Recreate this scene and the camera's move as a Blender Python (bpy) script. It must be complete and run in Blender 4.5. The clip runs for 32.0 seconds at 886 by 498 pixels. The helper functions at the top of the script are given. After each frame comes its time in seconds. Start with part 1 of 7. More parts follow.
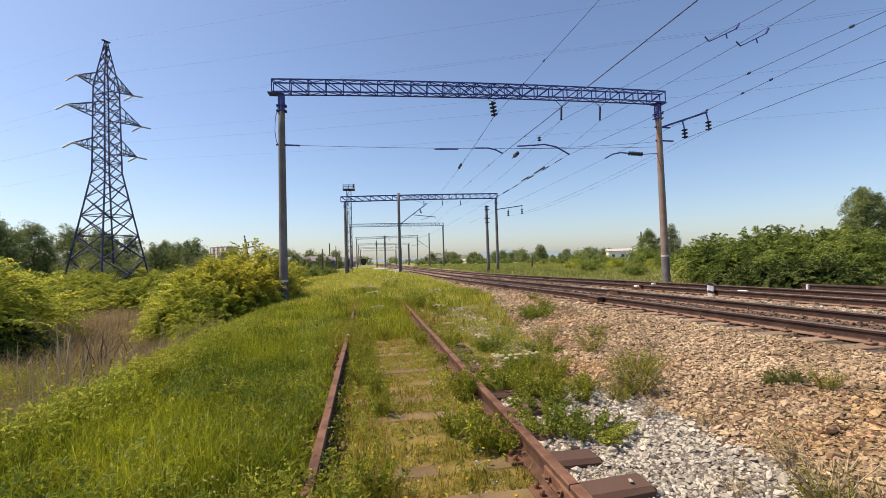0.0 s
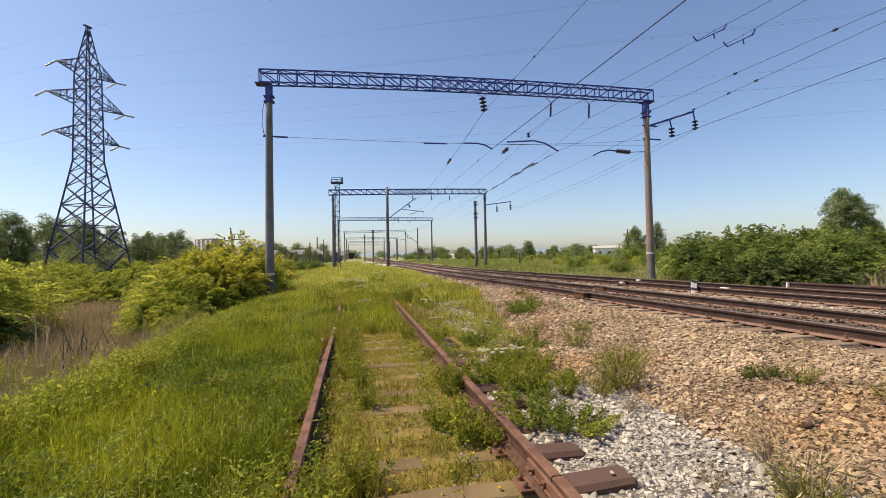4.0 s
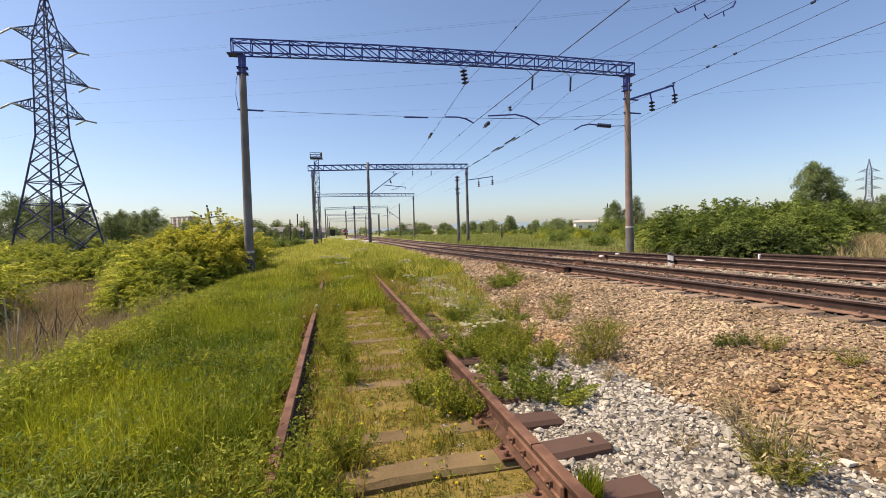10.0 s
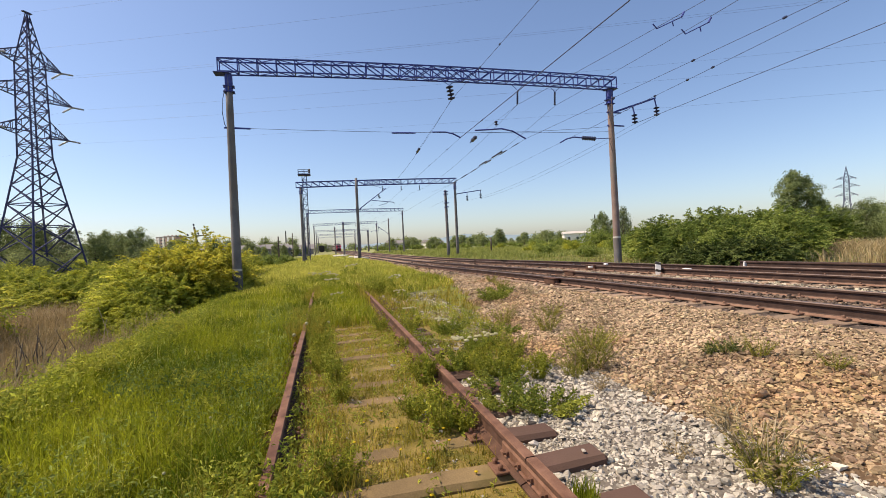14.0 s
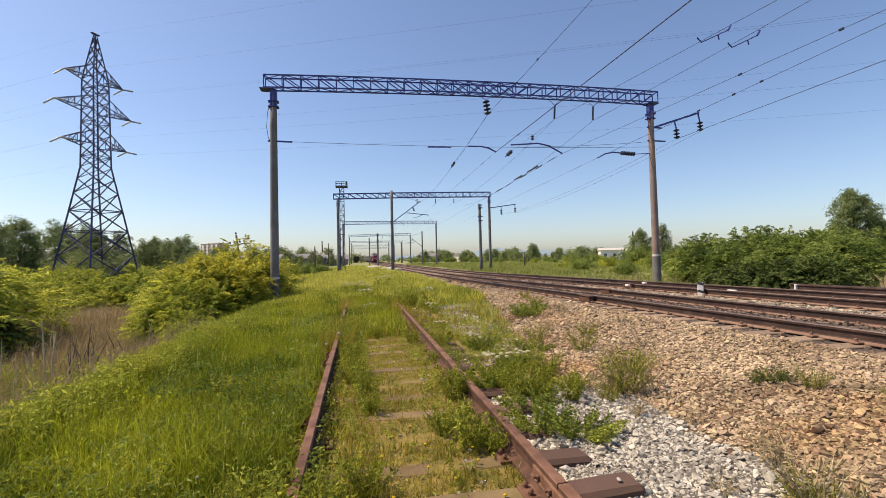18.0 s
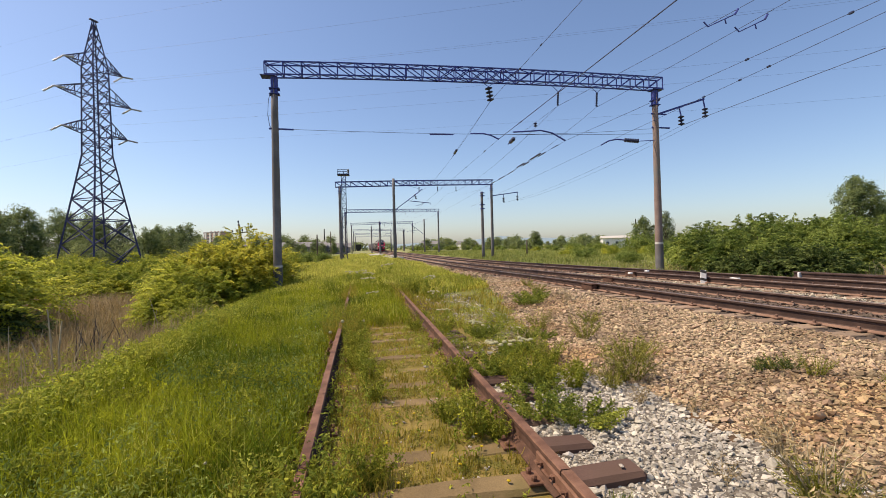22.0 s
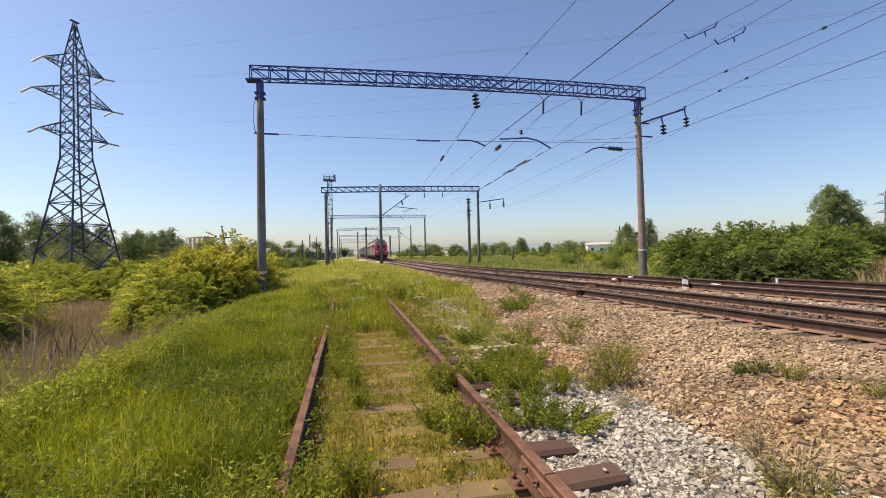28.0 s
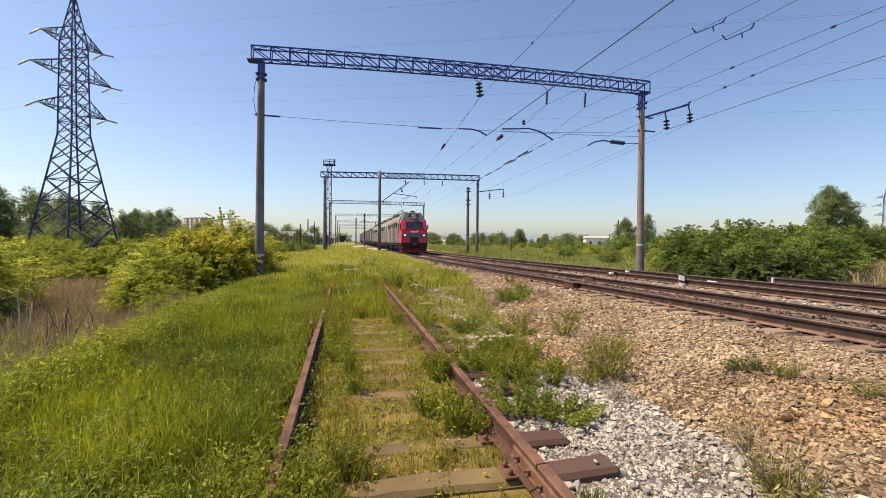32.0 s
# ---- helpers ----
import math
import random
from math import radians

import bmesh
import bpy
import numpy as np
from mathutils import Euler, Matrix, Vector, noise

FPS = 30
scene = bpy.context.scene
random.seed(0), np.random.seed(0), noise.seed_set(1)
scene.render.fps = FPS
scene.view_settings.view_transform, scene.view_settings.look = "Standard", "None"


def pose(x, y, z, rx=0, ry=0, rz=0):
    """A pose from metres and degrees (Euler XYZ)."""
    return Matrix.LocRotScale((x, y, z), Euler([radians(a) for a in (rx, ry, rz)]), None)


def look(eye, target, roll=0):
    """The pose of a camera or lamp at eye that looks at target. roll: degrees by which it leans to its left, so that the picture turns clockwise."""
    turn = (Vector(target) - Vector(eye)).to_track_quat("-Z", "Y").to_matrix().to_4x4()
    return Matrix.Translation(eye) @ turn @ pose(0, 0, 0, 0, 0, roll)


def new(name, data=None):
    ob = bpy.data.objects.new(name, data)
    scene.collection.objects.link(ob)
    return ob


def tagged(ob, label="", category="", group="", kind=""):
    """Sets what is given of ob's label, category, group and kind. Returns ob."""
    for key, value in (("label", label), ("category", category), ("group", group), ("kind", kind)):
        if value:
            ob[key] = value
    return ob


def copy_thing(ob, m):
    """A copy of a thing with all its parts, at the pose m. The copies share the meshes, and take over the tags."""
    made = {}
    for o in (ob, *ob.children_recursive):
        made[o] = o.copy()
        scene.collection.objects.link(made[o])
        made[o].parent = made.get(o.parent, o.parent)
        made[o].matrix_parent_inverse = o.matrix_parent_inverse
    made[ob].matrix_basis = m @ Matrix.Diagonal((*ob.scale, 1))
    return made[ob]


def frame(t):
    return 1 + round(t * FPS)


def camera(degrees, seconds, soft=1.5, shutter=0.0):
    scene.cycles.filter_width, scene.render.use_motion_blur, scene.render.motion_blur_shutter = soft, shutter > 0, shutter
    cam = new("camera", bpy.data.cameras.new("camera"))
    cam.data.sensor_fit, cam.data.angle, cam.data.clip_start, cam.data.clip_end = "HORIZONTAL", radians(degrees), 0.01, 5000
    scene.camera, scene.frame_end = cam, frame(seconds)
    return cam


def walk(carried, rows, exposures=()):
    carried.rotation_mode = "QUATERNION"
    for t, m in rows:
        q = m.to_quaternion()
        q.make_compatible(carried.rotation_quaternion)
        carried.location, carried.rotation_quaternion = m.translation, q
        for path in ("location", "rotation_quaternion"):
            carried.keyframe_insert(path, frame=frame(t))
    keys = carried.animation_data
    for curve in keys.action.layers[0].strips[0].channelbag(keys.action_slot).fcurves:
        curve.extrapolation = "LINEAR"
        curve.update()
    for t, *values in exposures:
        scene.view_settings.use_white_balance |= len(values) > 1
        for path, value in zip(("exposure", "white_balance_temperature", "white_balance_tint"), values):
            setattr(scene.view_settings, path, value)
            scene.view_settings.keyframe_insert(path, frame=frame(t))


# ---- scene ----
cam = camera(90.0, 32.0, soft=0.85)
# seconds, place of the eye, Euler angles in degrees
PATH = [
    (0.0, -0.013, -0.010, 1.542, 91.45, 1.63, -9.81),
    (0.5, -0.011, -0.013, 1.540, 91.30, 1.78, -9.62),
    (1.0, -0.005, -0.012, 1.535, 90.91, 1.50, -9.67),
    (1.5, -0.008, -0.013, 1.540, 90.52, 1.95, -10.25),
    (2.0, -0.003, -0.001, 1.532, 89.81, 1.70, -10.53),
    (2.5, -0.006, -0.011, 1.533, 90.33, 2.19, -10.46),
    (3.0, -0.003, -0.004, 1.538, 90.71, 1.49, -10.92),
    (3.5, -0.001, -0.011, 1.535, 90.97, 1.24, -11.23),
    (5.5, -0.018, -0.004, 1.526, 89.15, 0.06, -11.35),
    (6.0, -0.012, -0.011, 1.530, 88.83, 0.43, -11.47),
    (6.5, -0.012, -0.016, 1.528, 88.63, 0.51, -10.95),
    (7.0, -0.015, -0.011, 1.525, 88.19, 0.46, -10.68),
    (7.5, -0.013, -0.010, 1.531, 87.82, 0.61, -11.06),
    (8.0, -0.005, -0.000, 1.527, 87.48, 1.14, -11.12),
    (8.5, 0.000, 0.000, 1.531, 87.34, 1.85, -11.57),
    (9.0, 0.002, -0.001, 1.529, 87.36, 1.70, -12.11),
    (9.5, -0.001, -0.004, 1.525, 87.34, 1.44, -12.70),
    (10.0, 0.011, -0.001, 1.529, 87.58, 1.55, -13.61),
    (10.5, 0.013, -0.011, 1.531, 88.72, 1.98, -14.08),
    (11.0, 0.019, -0.017, 1.531, 89.74, 2.50, -14.72),
    (11.5, 0.012, -0.023, 1.531, 89.91, 2.54, -15.17),
    (12.0, 0.009, -0.021, 1.534, 90.01, 2.74, -15.05),
    (12.5, 0.011, -0.016, 1.534, 89.54, 2.80, -14.61),
    (13.0, 0.005, -0.015, 1.521, 88.73, 3.00, -14.19),
    (13.5, 0.026, -0.009, 1.534, 88.98, 3.13, -14.74),
    (14.0, 0.011, -0.009, 1.528, 89.34, 2.72, -14.96),
    (14.5, 0.014, -0.009, 1.529, 88.78, 2.86, -14.19),
    (16.5, 0.018, 0.004, 1.529, 88.34, 1.92, -13.63),
    (17.0, 0.031, 0.010, 1.538, 88.71, 0.23, -14.32),
    (17.5, 0.007, 0.014, 1.541, 90.85, 0.50, -11.47),
    (18.0, 0.012, 0.009, 1.540, 91.19, 1.29, -10.72),
    (18.5, 0.007, 0.010, 1.548, 91.55, 2.01, -9.96),
    (19.0, -0.002, 0.010, 1.550, 91.06, 0.70, -9.63),
    (19.5, -0.003, 0.003, 1.543, 91.14, 1.30, -9.37),
    (20.0, -0.007, 0.008, 1.546, 90.04, 1.49, -8.92),
    (20.5, -0.012, -0.004, 1.547, 90.04, 1.51, -8.75),
    (21.0, 0.006, 0.012, 1.549, 89.90, 1.81, -9.97),
    (21.5, 0.002, 0.017, 1.543, 89.60, 0.98, -10.04),
    (22.0, 0.001, 0.018, 1.545, 89.65, 1.36, -10.45),
    (22.5, 0.003, 0.020, 1.547, 89.80, 1.41, -10.58),
    (23.0, 0.010, 0.018, 1.541, 90.28, 1.72, -11.59),
    (23.5, 0.012, 0.016, 1.544, 90.12, 1.46, -11.22),
    (24.0, -0.000, 0.006, 1.542, 90.15, 1.61, -11.40),
    (24.5, 0.009, 0.014, 1.543, 90.09, 1.65, -11.42),
    (25.0, 0.004, 0.012, 1.543, 90.37, 1.96, -11.45),
    (25.5, -0.001, -0.001, 1.544, 90.72, 1.82, -11.19),
    (27.5, 0.006, 0.001, 1.544, 90.58, 1.57, -12.47),
    (28.0, 0.005, 0.006, 1.539, 90.40, 1.20, -12.19),
    (28.5, 0.001, 0.001, 1.543, 90.28, 1.20, -12.10),
    (29.0, -0.003, 0.007, 1.539, 90.18, 0.98, -12.00),
    (29.5, -0.000, 0.006, 1.539, 90.08, 1.02, -12.16),
    (30.0, 0.004, 0.007, 1.540, 89.92, 0.83, -12.00),
    (30.5, -0.004, -0.002, 1.541, 89.66, 0.95, -11.86),
    (31.0, -0.005, 0.006, 1.542, 89.56, -0.04, -12.07),
    (31.5, -0.001, 0.006, 1.537, 89.50, -0.05, -11.82),
    (32.0, -0.003, 0.017, 1.542, 88.92, -0.64, -12.45),
]
walk(cam, [(r[0], pose(*r[1:])) for r in PATH], exposures=[(0.0, 0.17, 7010, 16), (3.5, 0.16, 7010, 16), (6.0, 0.24, 7060, 16.5), (14.5, 0.24, 7060, 16.5), (17.0, 0.25, 7060, 16.5),
                                                                   (18.0, 0.19, 7010, 16), (25.5, 0.15, 7010, 16), (28.0, 0.19, 7010, 16), (32.0, 0.23, 7060, 16.5)])

# ---- world and sun ----
SUN_TO = Vector((-0.78, 0.22, 1.15)).normalized()
world = bpy.data.worlds.new("sky")
scene.world = world
world.use_nodes = True
wn = world.node_tree.nodes
sky = wn.new("ShaderNodeTexSky")
sky.sky_type = "NISHITA"
sky.sun_disc = False
sky.sun_elevation = math.asin(SUN_TO.z)
sky.sun_rotation = math.atan2(SUN_TO.x, SUN_TO.y)
sky.air_density, sky.dust_density, sky.ozone_density = 1.0, 1.0, 5.5
world.node_tree.links.new(sky.outputs[0], wn["Background"].inputs[0])
wn["Background"].inputs[1].default_value = 0.148
sun = new("sun", bpy.data.lights.new("sun", "SUN"))
sun.data.energy, sun.data.angle, sun.data.color = 5.0, radians(0.55), (1.0, 0.888, 0.70)
sun.matrix_world = look((0, 0, 60), Vector((0, 0, 60)) - SUN_TO)

rng = np.random.default_rng(7)


# ---- materials ----
def nodes_of(name):
    m = bpy.data.materials.new(name)
    m.use_nodes = True
    return m, m.node_tree.nodes, m.node_tree.links


def mat(name, c1, c2, scale=6.0, fine=60.0, rough=0.8, metal=0.0, bump=0.3, island=0.0, rand=0.0, c3=None, coord="Object", spec=0.3, depth=0.01):
    """Two scales of noise between two colours, an optional third colour as stains, relief, and variation by piece."""
    m, n, l = nodes_of(name)
    b = n["Principled BSDF"]
    b.inputs["Metallic"].default_value = metal
    b.inputs["Specular IOR Level"].default_value = spec
    tc = n.new("ShaderNodeTexCoord")
    big, small = n.new("ShaderNodeTexNoise"), n.new("ShaderNodeTexNoise")
    big.inputs["Scale"].default_value, small.inputs["Scale"].default_value = scale, fine
    big.inputs["Detail"].default_value = 4
    small.inputs["Detail"].default_value = 3
    for t in (big, small):
        l.new(tc.outputs[coord], t.inputs["Vector"])
    add = n.new("ShaderNodeMath")
    add.operation = "MULTIPLY_ADD"
    l.new(big.outputs[0], add.inputs[0])
    add.inputs[1].default_value = 0.6
    sub = n.new("ShaderNodeMath")
    sub.operation = "MULTIPLY"
    l.new(small.outputs[0], sub.inputs[0])
    sub.inputs[1].default_value = 0.4
    l.new(sub.outputs[0], add.inputs[2])
    ramp = n.new("ShaderNodeValToRGB")
    ramp.color_ramp.elements[0].position, ramp.color_ramp.elements[1].position = 0.36, 0.64
    ramp.color_ramp.elements[0].color, ramp.color_ramp.elements[1].color = (*c1, 1), (*c2, 1)
    l.new(add.outputs[0], ramp.inputs[0])
    out = ramp.outputs[0]
    if c3:
        st = n.new("ShaderNodeTexNoise")
        st.inputs["Scale"].default_value, st.inputs["Detail"].default_value = scale * 0.45, 5
        l.new(tc.outputs[coord], st.inputs["Vector"])
        sr = n.new("ShaderNodeValToRGB")
        sr.color_ramp.elements[0].position, sr.color_ramp.elements[1].position = 0.5, 0.66
        l.new(st.outputs[0], sr.inputs[0])
        mx = n.new("ShaderNodeMix")
        mx.data_type = "RGBA"
        l.new(sr.outputs[0], mx.inputs[0])
        l.new(out, mx.inputs[6])
        mx.inputs[7].default_value = (*c3, 1)
        out = mx.outputs[2]
    if island or rand:
        hs = n.new("ShaderNodeHueSaturation")
        src = n.new("ShaderNodeNewGeometry").outputs["Random Per Island"] if island else n.new("ShaderNodeObjectInfo").outputs["Random"]
        amount = island or rand
        mr = n.new("ShaderNodeMapRange")
        mr.inputs[3].default_value, mr.inputs[4].default_value = 1 - amount, 1 + amount
        l.new(src, mr.inputs[0])
        l.new(mr.outputs[0], hs.inputs["Value"])
        w = n.new("ShaderNodeTexWhiteNoise")
        w.noise_dimensions = "1D"
        l.new(src, w.inputs["W"])
        mh = n.new("ShaderNodeMapRange")
        mh.inputs[3].default_value, mh.inputs[4].default_value = 0.5 - amount * 0.03, 0.5 + amount * 0.03
        l.new(w.outputs[0], mh.inputs[0])
        l.new(mh.outputs[0], hs.inputs["Hue"])
        l.new(out, hs.inputs["Color"])
        out = hs.outputs[0]
    l.new(out, b.inputs["Base Color"])
    rr = n.new("ShaderNodeMapRange")
    rr.inputs[3].default_value, rr.inputs[4].default_value = max(0.05, rough - 0.12), min(1.0, rough + 0.12)
    l.new(small.outputs[0], rr.inputs[0])
    l.new(rr.outputs[0], b.inputs["Roughness"])
    if bump:
        bp = n.new("ShaderNodeBump")
        bp.inputs["Strength"].default_value, bp.inputs["Distance"].default_value = bump, depth
        l.new(add.outputs[0], bp.inputs["Height"])
        l.new(bp.outputs[0], b.inputs["Normal"])
    return m


def leaf_mat(name, c1, c2, thin=0.35, rough=0.55, vary=0.3, patch=0.9, each=0.5):
    """Leaves and blades: colour by leaf, with light through them."""
    m, n, l = nodes_of(name)
    b = n["Principled BSDF"]
    geo = n.new("ShaderNodeNewGeometry")
    tc = n.new("ShaderNodeTexCoord")
    big = n.new("ShaderNodeTexNoise")
    big.inputs["Scale"].default_value, big.inputs["Detail"].default_value = patch, 3
    l.new(tc.outputs["Object"], big.inputs["Vector"])
    add = n.new("ShaderNodeMath")
    add.operation = "MULTIPLY_ADD"
    l.new(geo.outputs["Random Per Island"], add.inputs[0])
    add.inputs[1].default_value = each
    sub = n.new("ShaderNodeMath")
    sub.operation = "MULTIPLY_ADD"
    l.new(big.outputs[0], sub.inputs[0])
    sub.inputs[1].default_value, sub.inputs[2].default_value = 2.1, -0.8
    l.new(sub.outputs[0], add.inputs[2])
    ramp = n.new("ShaderNodeValToRGB")
    ramp.color_ramp.elements[0].position, ramp.color_ramp.elements[1].position = 0.15, 0.85
    ramp.color_ramp.elements[0].color, ramp.color_ramp.elements[1].color = (*c1, 1), (*c2, 1)
    l.new(add.outputs[0], ramp.inputs[0])
    w = n.new("ShaderNodeTexWhiteNoise")
    w.noise_dimensions = "1D"
    l.new(geo.outputs["Random Per Island"], w.inputs["W"])
    mr = n.new("ShaderNodeMapRange")
    mr.inputs[3].default_value, mr.inputs[4].default_value = 1 - vary, 1 + vary
    l.new(w.outputs[0], mr.inputs[0])
    hs = n.new("ShaderNodeHueSaturation")
    l.new(mr.outputs[0], hs.inputs["Value"])
    l.new(ramp.outputs[0], hs.inputs["Color"])
    l.new(hs.outputs[0], b.inputs["Base Color"])
    b.inputs["Roughness"].default_value = rough
    b.inputs["Specular IOR Level"].default_value = 0.12
    t = n.new("ShaderNodeBsdfTranslucent")
    l.new(hs.outputs[0], t.inputs["Color"])
    mix = n.new("ShaderNodeMixShader")
    mix.inputs[0].default_value = thin
    l.new(b.outputs[0], mix.inputs[1])
    l.new(t.outputs[0], mix.inputs[2])
    l.new(mix.outputs[0], n["Material Output"].inputs["Surface"])
    return m


def glow(name, color, strength):
    m, n, l = nodes_of(name)
    b = n["Principled BSDF"]
    b.inputs["Base Color"].default_value = (*color, 1)
    b.inputs["Emission Color"].default_value = (*color, 1)
    b.inputs["Emission Strength"].default_value = strength
    return m


M_SOIL = mat("grassy_soil", (0.13, 0.105, 0.03), (0.15, 0.18, 0.03), 1.2, 30, 0.95, bump=0.6, c3=(0.19, 0.15, 0.05))
M_BED = mat("dusty_track_bed", (0.145, 0.112, 0.022), (0.27, 0.19, 0.055), 9, 80, 0.95, bump=0.9, c3=(0.13, 0.115, 0.02), depth=0.015)
# Tan fines coloured dark to paint the shadow gaps between the ballast stones.
M_TAN = mat("shadow_dark_tan_fines", (0.07, 0.043, 0.024), (0.15, 0.095, 0.052), 7, 40, 0.95, bump=0.9, c3=(0.13, 0.068, 0.032), depth=0.03)
M_GREY = mat("grey_gravel_fines", (0.09, 0.075, 0.06), (0.18, 0.155, 0.125), 8, 45, 0.95, bump=0.9, depth=0.03)
M_FIELD = mat("meadow", (0.17, 0.195, 0.055), (0.29, 0.285, 0.10), 0.15, 3, 0.95, bump=0.5, c3=(0.30, 0.25, 0.13), depth=0.1)
M_REEDBED = mat("dry_reed_litter", (0.17, 0.12, 0.065), (0.28, 0.21, 0.12), 2, 30, 0.95, bump=0.8)
M_STONE_TAN = mat("tan_ballast_stone", (0.21, 0.145, 0.085), (0.46, 0.345, 0.22), 1.2, 80, 0.9, island=0.5, bump=0.3, c3=(0.35, 0.225, 0.115))
M_STONE_DARK = mat("oily_brown_ballast_stone", (0.07, 0.05, 0.04), (0.16, 0.115, 0.085), 5, 80, 0.9, island=0.4, bump=0.3)
M_OILBED = mat("oily_ballast_fines", (0.06, 0.045, 0.037), (0.12, 0.09, 0.07), 6, 40, 0.95, bump=0.8, depth=0.03)
M_STONE_GREY = mat("grey_crushed_stone", (0.28, 0.25, 0.20), (0.52, 0.475, 0.395), 6, 80, 0.85, island=0.4, bump=0.3)
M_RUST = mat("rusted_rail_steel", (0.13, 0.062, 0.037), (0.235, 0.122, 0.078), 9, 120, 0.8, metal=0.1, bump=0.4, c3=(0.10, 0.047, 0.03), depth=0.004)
M_RAIL = mat("worn_dark_rail", (0.038, 0.022, 0.018), (0.085, 0.05, 0.038), 5, 60, 0.7, metal=0.2, bump=0.2, depth=0.004)
# Rusty rail foot and clips, with the sun on the flange put into the colour.
M_RAILFOOT = mat("sunlit_rusty_rail_foot", (0.17, 0.095, 0.065), (0.27, 0.165, 0.115), 6, 60, 0.85, bump=0.2, depth=0.004)
M_RAILTOP = mat("worn_rail_head", (0.10, 0.068, 0.056), (0.18, 0.13, 0.108), 5, 60, 0.5, metal=0.35, bump=0.05)
M_SLEEPER = mat("weathered_timber", (0.075, 0.043, 0.035), (0.15, 0.088, 0.068), 3, 70, 0.9, rand=0.15, bump=0.8, c3=(0.11, 0.066, 0.048), depth=0.008)
M_MOSSY = mat("dust_covered_timber", (0.135, 0.092, 0.043), (0.25, 0.175, 0.082), 4, 90, 0.95, rand=0.15, bump=0.8, c3=(0.14, 0.112, 0.037), depth=0.01)
M_CONC = mat("dusty_concrete_sleeper", (0.23, 0.155, 0.105), (0.34, 0.24, 0.165), 4, 60, 0.9, rand=0.2, bump=0.3)
M_PILLAR = mat("grey_concrete_column", (0.12, 0.11, 0.112), (0.22, 0.205, 0.205), 1.5, 30, 0.85, bump=0.25, c3=(0.16, 0.14, 0.13))
M_PILLAR2 = mat("brownish_concrete_column", (0.20, 0.135, 0.115), (0.32, 0.235, 0.20), 1.5, 30, 0.85, bump=0.25, c3=(0.22, 0.19, 0.17))
M_BITUMEN = mat("dark_bitumen_foot", (0.085, 0.08, 0.08), (0.14, 0.13, 0.13), 4, 40, 0.8, bump=0.3)
M_STEEL = mat("blue_painted_steel", (0.032, 0.045, 0.20), (0.07, 0.092, 0.33), 3, 40, 0.6, metal=0.1, bump=0.15)
M_PYLON = mat("blue_grey_lattice_steel", (0.036, 0.039, 0.10), (0.066, 0.071, 0.155), 2, 30, 0.65, metal=0.1, bump=0.1)
M_WIRE = mat("dark_wire", (0.05, 0.058, 0.11), (0.07, 0.08, 0.14), 2, 20, 0.6, metal=0.2, bump=0)
M_INSUL = mat("dark_glazed_insulator", (0.02, 0.024, 0.055), (0.04, 0.046, 0.09), 8, 60, 0.35, bump=0.05)
M_GLASSINS = mat("blue_grey_glass_insulator", (0.22, 0.235, 0.28), (0.36, 0.375, 0.42), 8, 60, 0.3, bump=0.05)
M_WHITE = mat("chipped_white_paint", (0.62, 0.61, 0.58), (0.8, 0.79, 0.77), 8, 70, 0.7, bump=0.2)
M_BLACK = mat("faded_black_paint", (0.03, 0.03, 0.03), (0.06, 0.06, 0.055), 8, 70, 0.7, bump=0.2)
M_SLAB = mat("pale_concrete_slab", (0.42, 0.39, 0.35), (0.56, 0.53, 0.48), 2, 30, 0.9, bump=0.2)
M_BARK = mat("grey_brown_bark", (0.07, 0.055, 0.04), (0.14, 0.115, 0.09), 8, 50, 0.95, bump=0.6)
M_STALK = mat("dry_pale_stalk", (0.36, 0.29, 0.17), (0.50, 0.42, 0.28), 8, 40, 0.9, island=0.2, bump=0)
# Hills' pale blue is distance haze put into the base colour.
M_HILL = mat("hazy_far_hill", (0.20, 0.27, 0.31), (0.26, 0.33, 0.36), 0.004, 0.03, 1.0, bump=0)
M_LAWN = leaf_mat("lush_grass", (0.11, 0.155, 0.012), (0.42, 0.43, 0.03), 0.42, vary=0.35, patch=0.7, each=0.4)
M_TRACKGRASS = leaf_mat("short_dusty_grass", (0.23, 0.205, 0.025), (0.47, 0.365, 0.06), 0.36, vary=0.4)
M_DRYGRASS = leaf_mat("dry_reed_grass", (0.27, 0.20, 0.10), (0.46, 0.36, 0.20), 0.3, vary=0.3)
M_MEADOWGRASS = leaf_mat("meadow_grass", (0.18, 0.22, 0.05), (0.38, 0.385, 0.11), 0.42, vary=0.3)
M_WEED = leaf_mat("weed_leaf", (0.15, 0.19, 0.02), (0.49, 0.455, 0.06), 0.42, vary=0.45)
M_YELLOW = leaf_mat("yellow_green_leaf", (0.26, 0.28, 0.04), (0.66, 0.59, 0.085), 0.52, vary=0.3, patch=1.0, each=0.35)
M_LEAFY = leaf_mat("fresh_green_leaf", (0.25, 0.30, 0.045), (0.62, 0.60, 0.09), 0.52, vary=0.3, patch=0.8, each=0.35)
M_OLIVE = leaf_mat("olive_green_leaf", (0.20, 0.25, 0.035), (0.56, 0.54, 0.08), 0.46, vary=0.3, patch=1.0, each=0.35)
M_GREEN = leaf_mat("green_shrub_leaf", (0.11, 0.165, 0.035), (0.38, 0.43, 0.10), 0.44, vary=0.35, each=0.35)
# Tree leaf colour raised to take in the aerial haze over distant crowns.
M_DARK = leaf_mat("hazed_dark_tree_leaf", (0.11, 0.15, 0.06), (0.30, 0.35, 0.14), 0.45, vary=0.3)
M_SILVER = leaf_mat("grey_green_leaf", (0.11, 0.145, 0.075), (0.28, 0.32, 0.16), 0.42, vary=0.3)
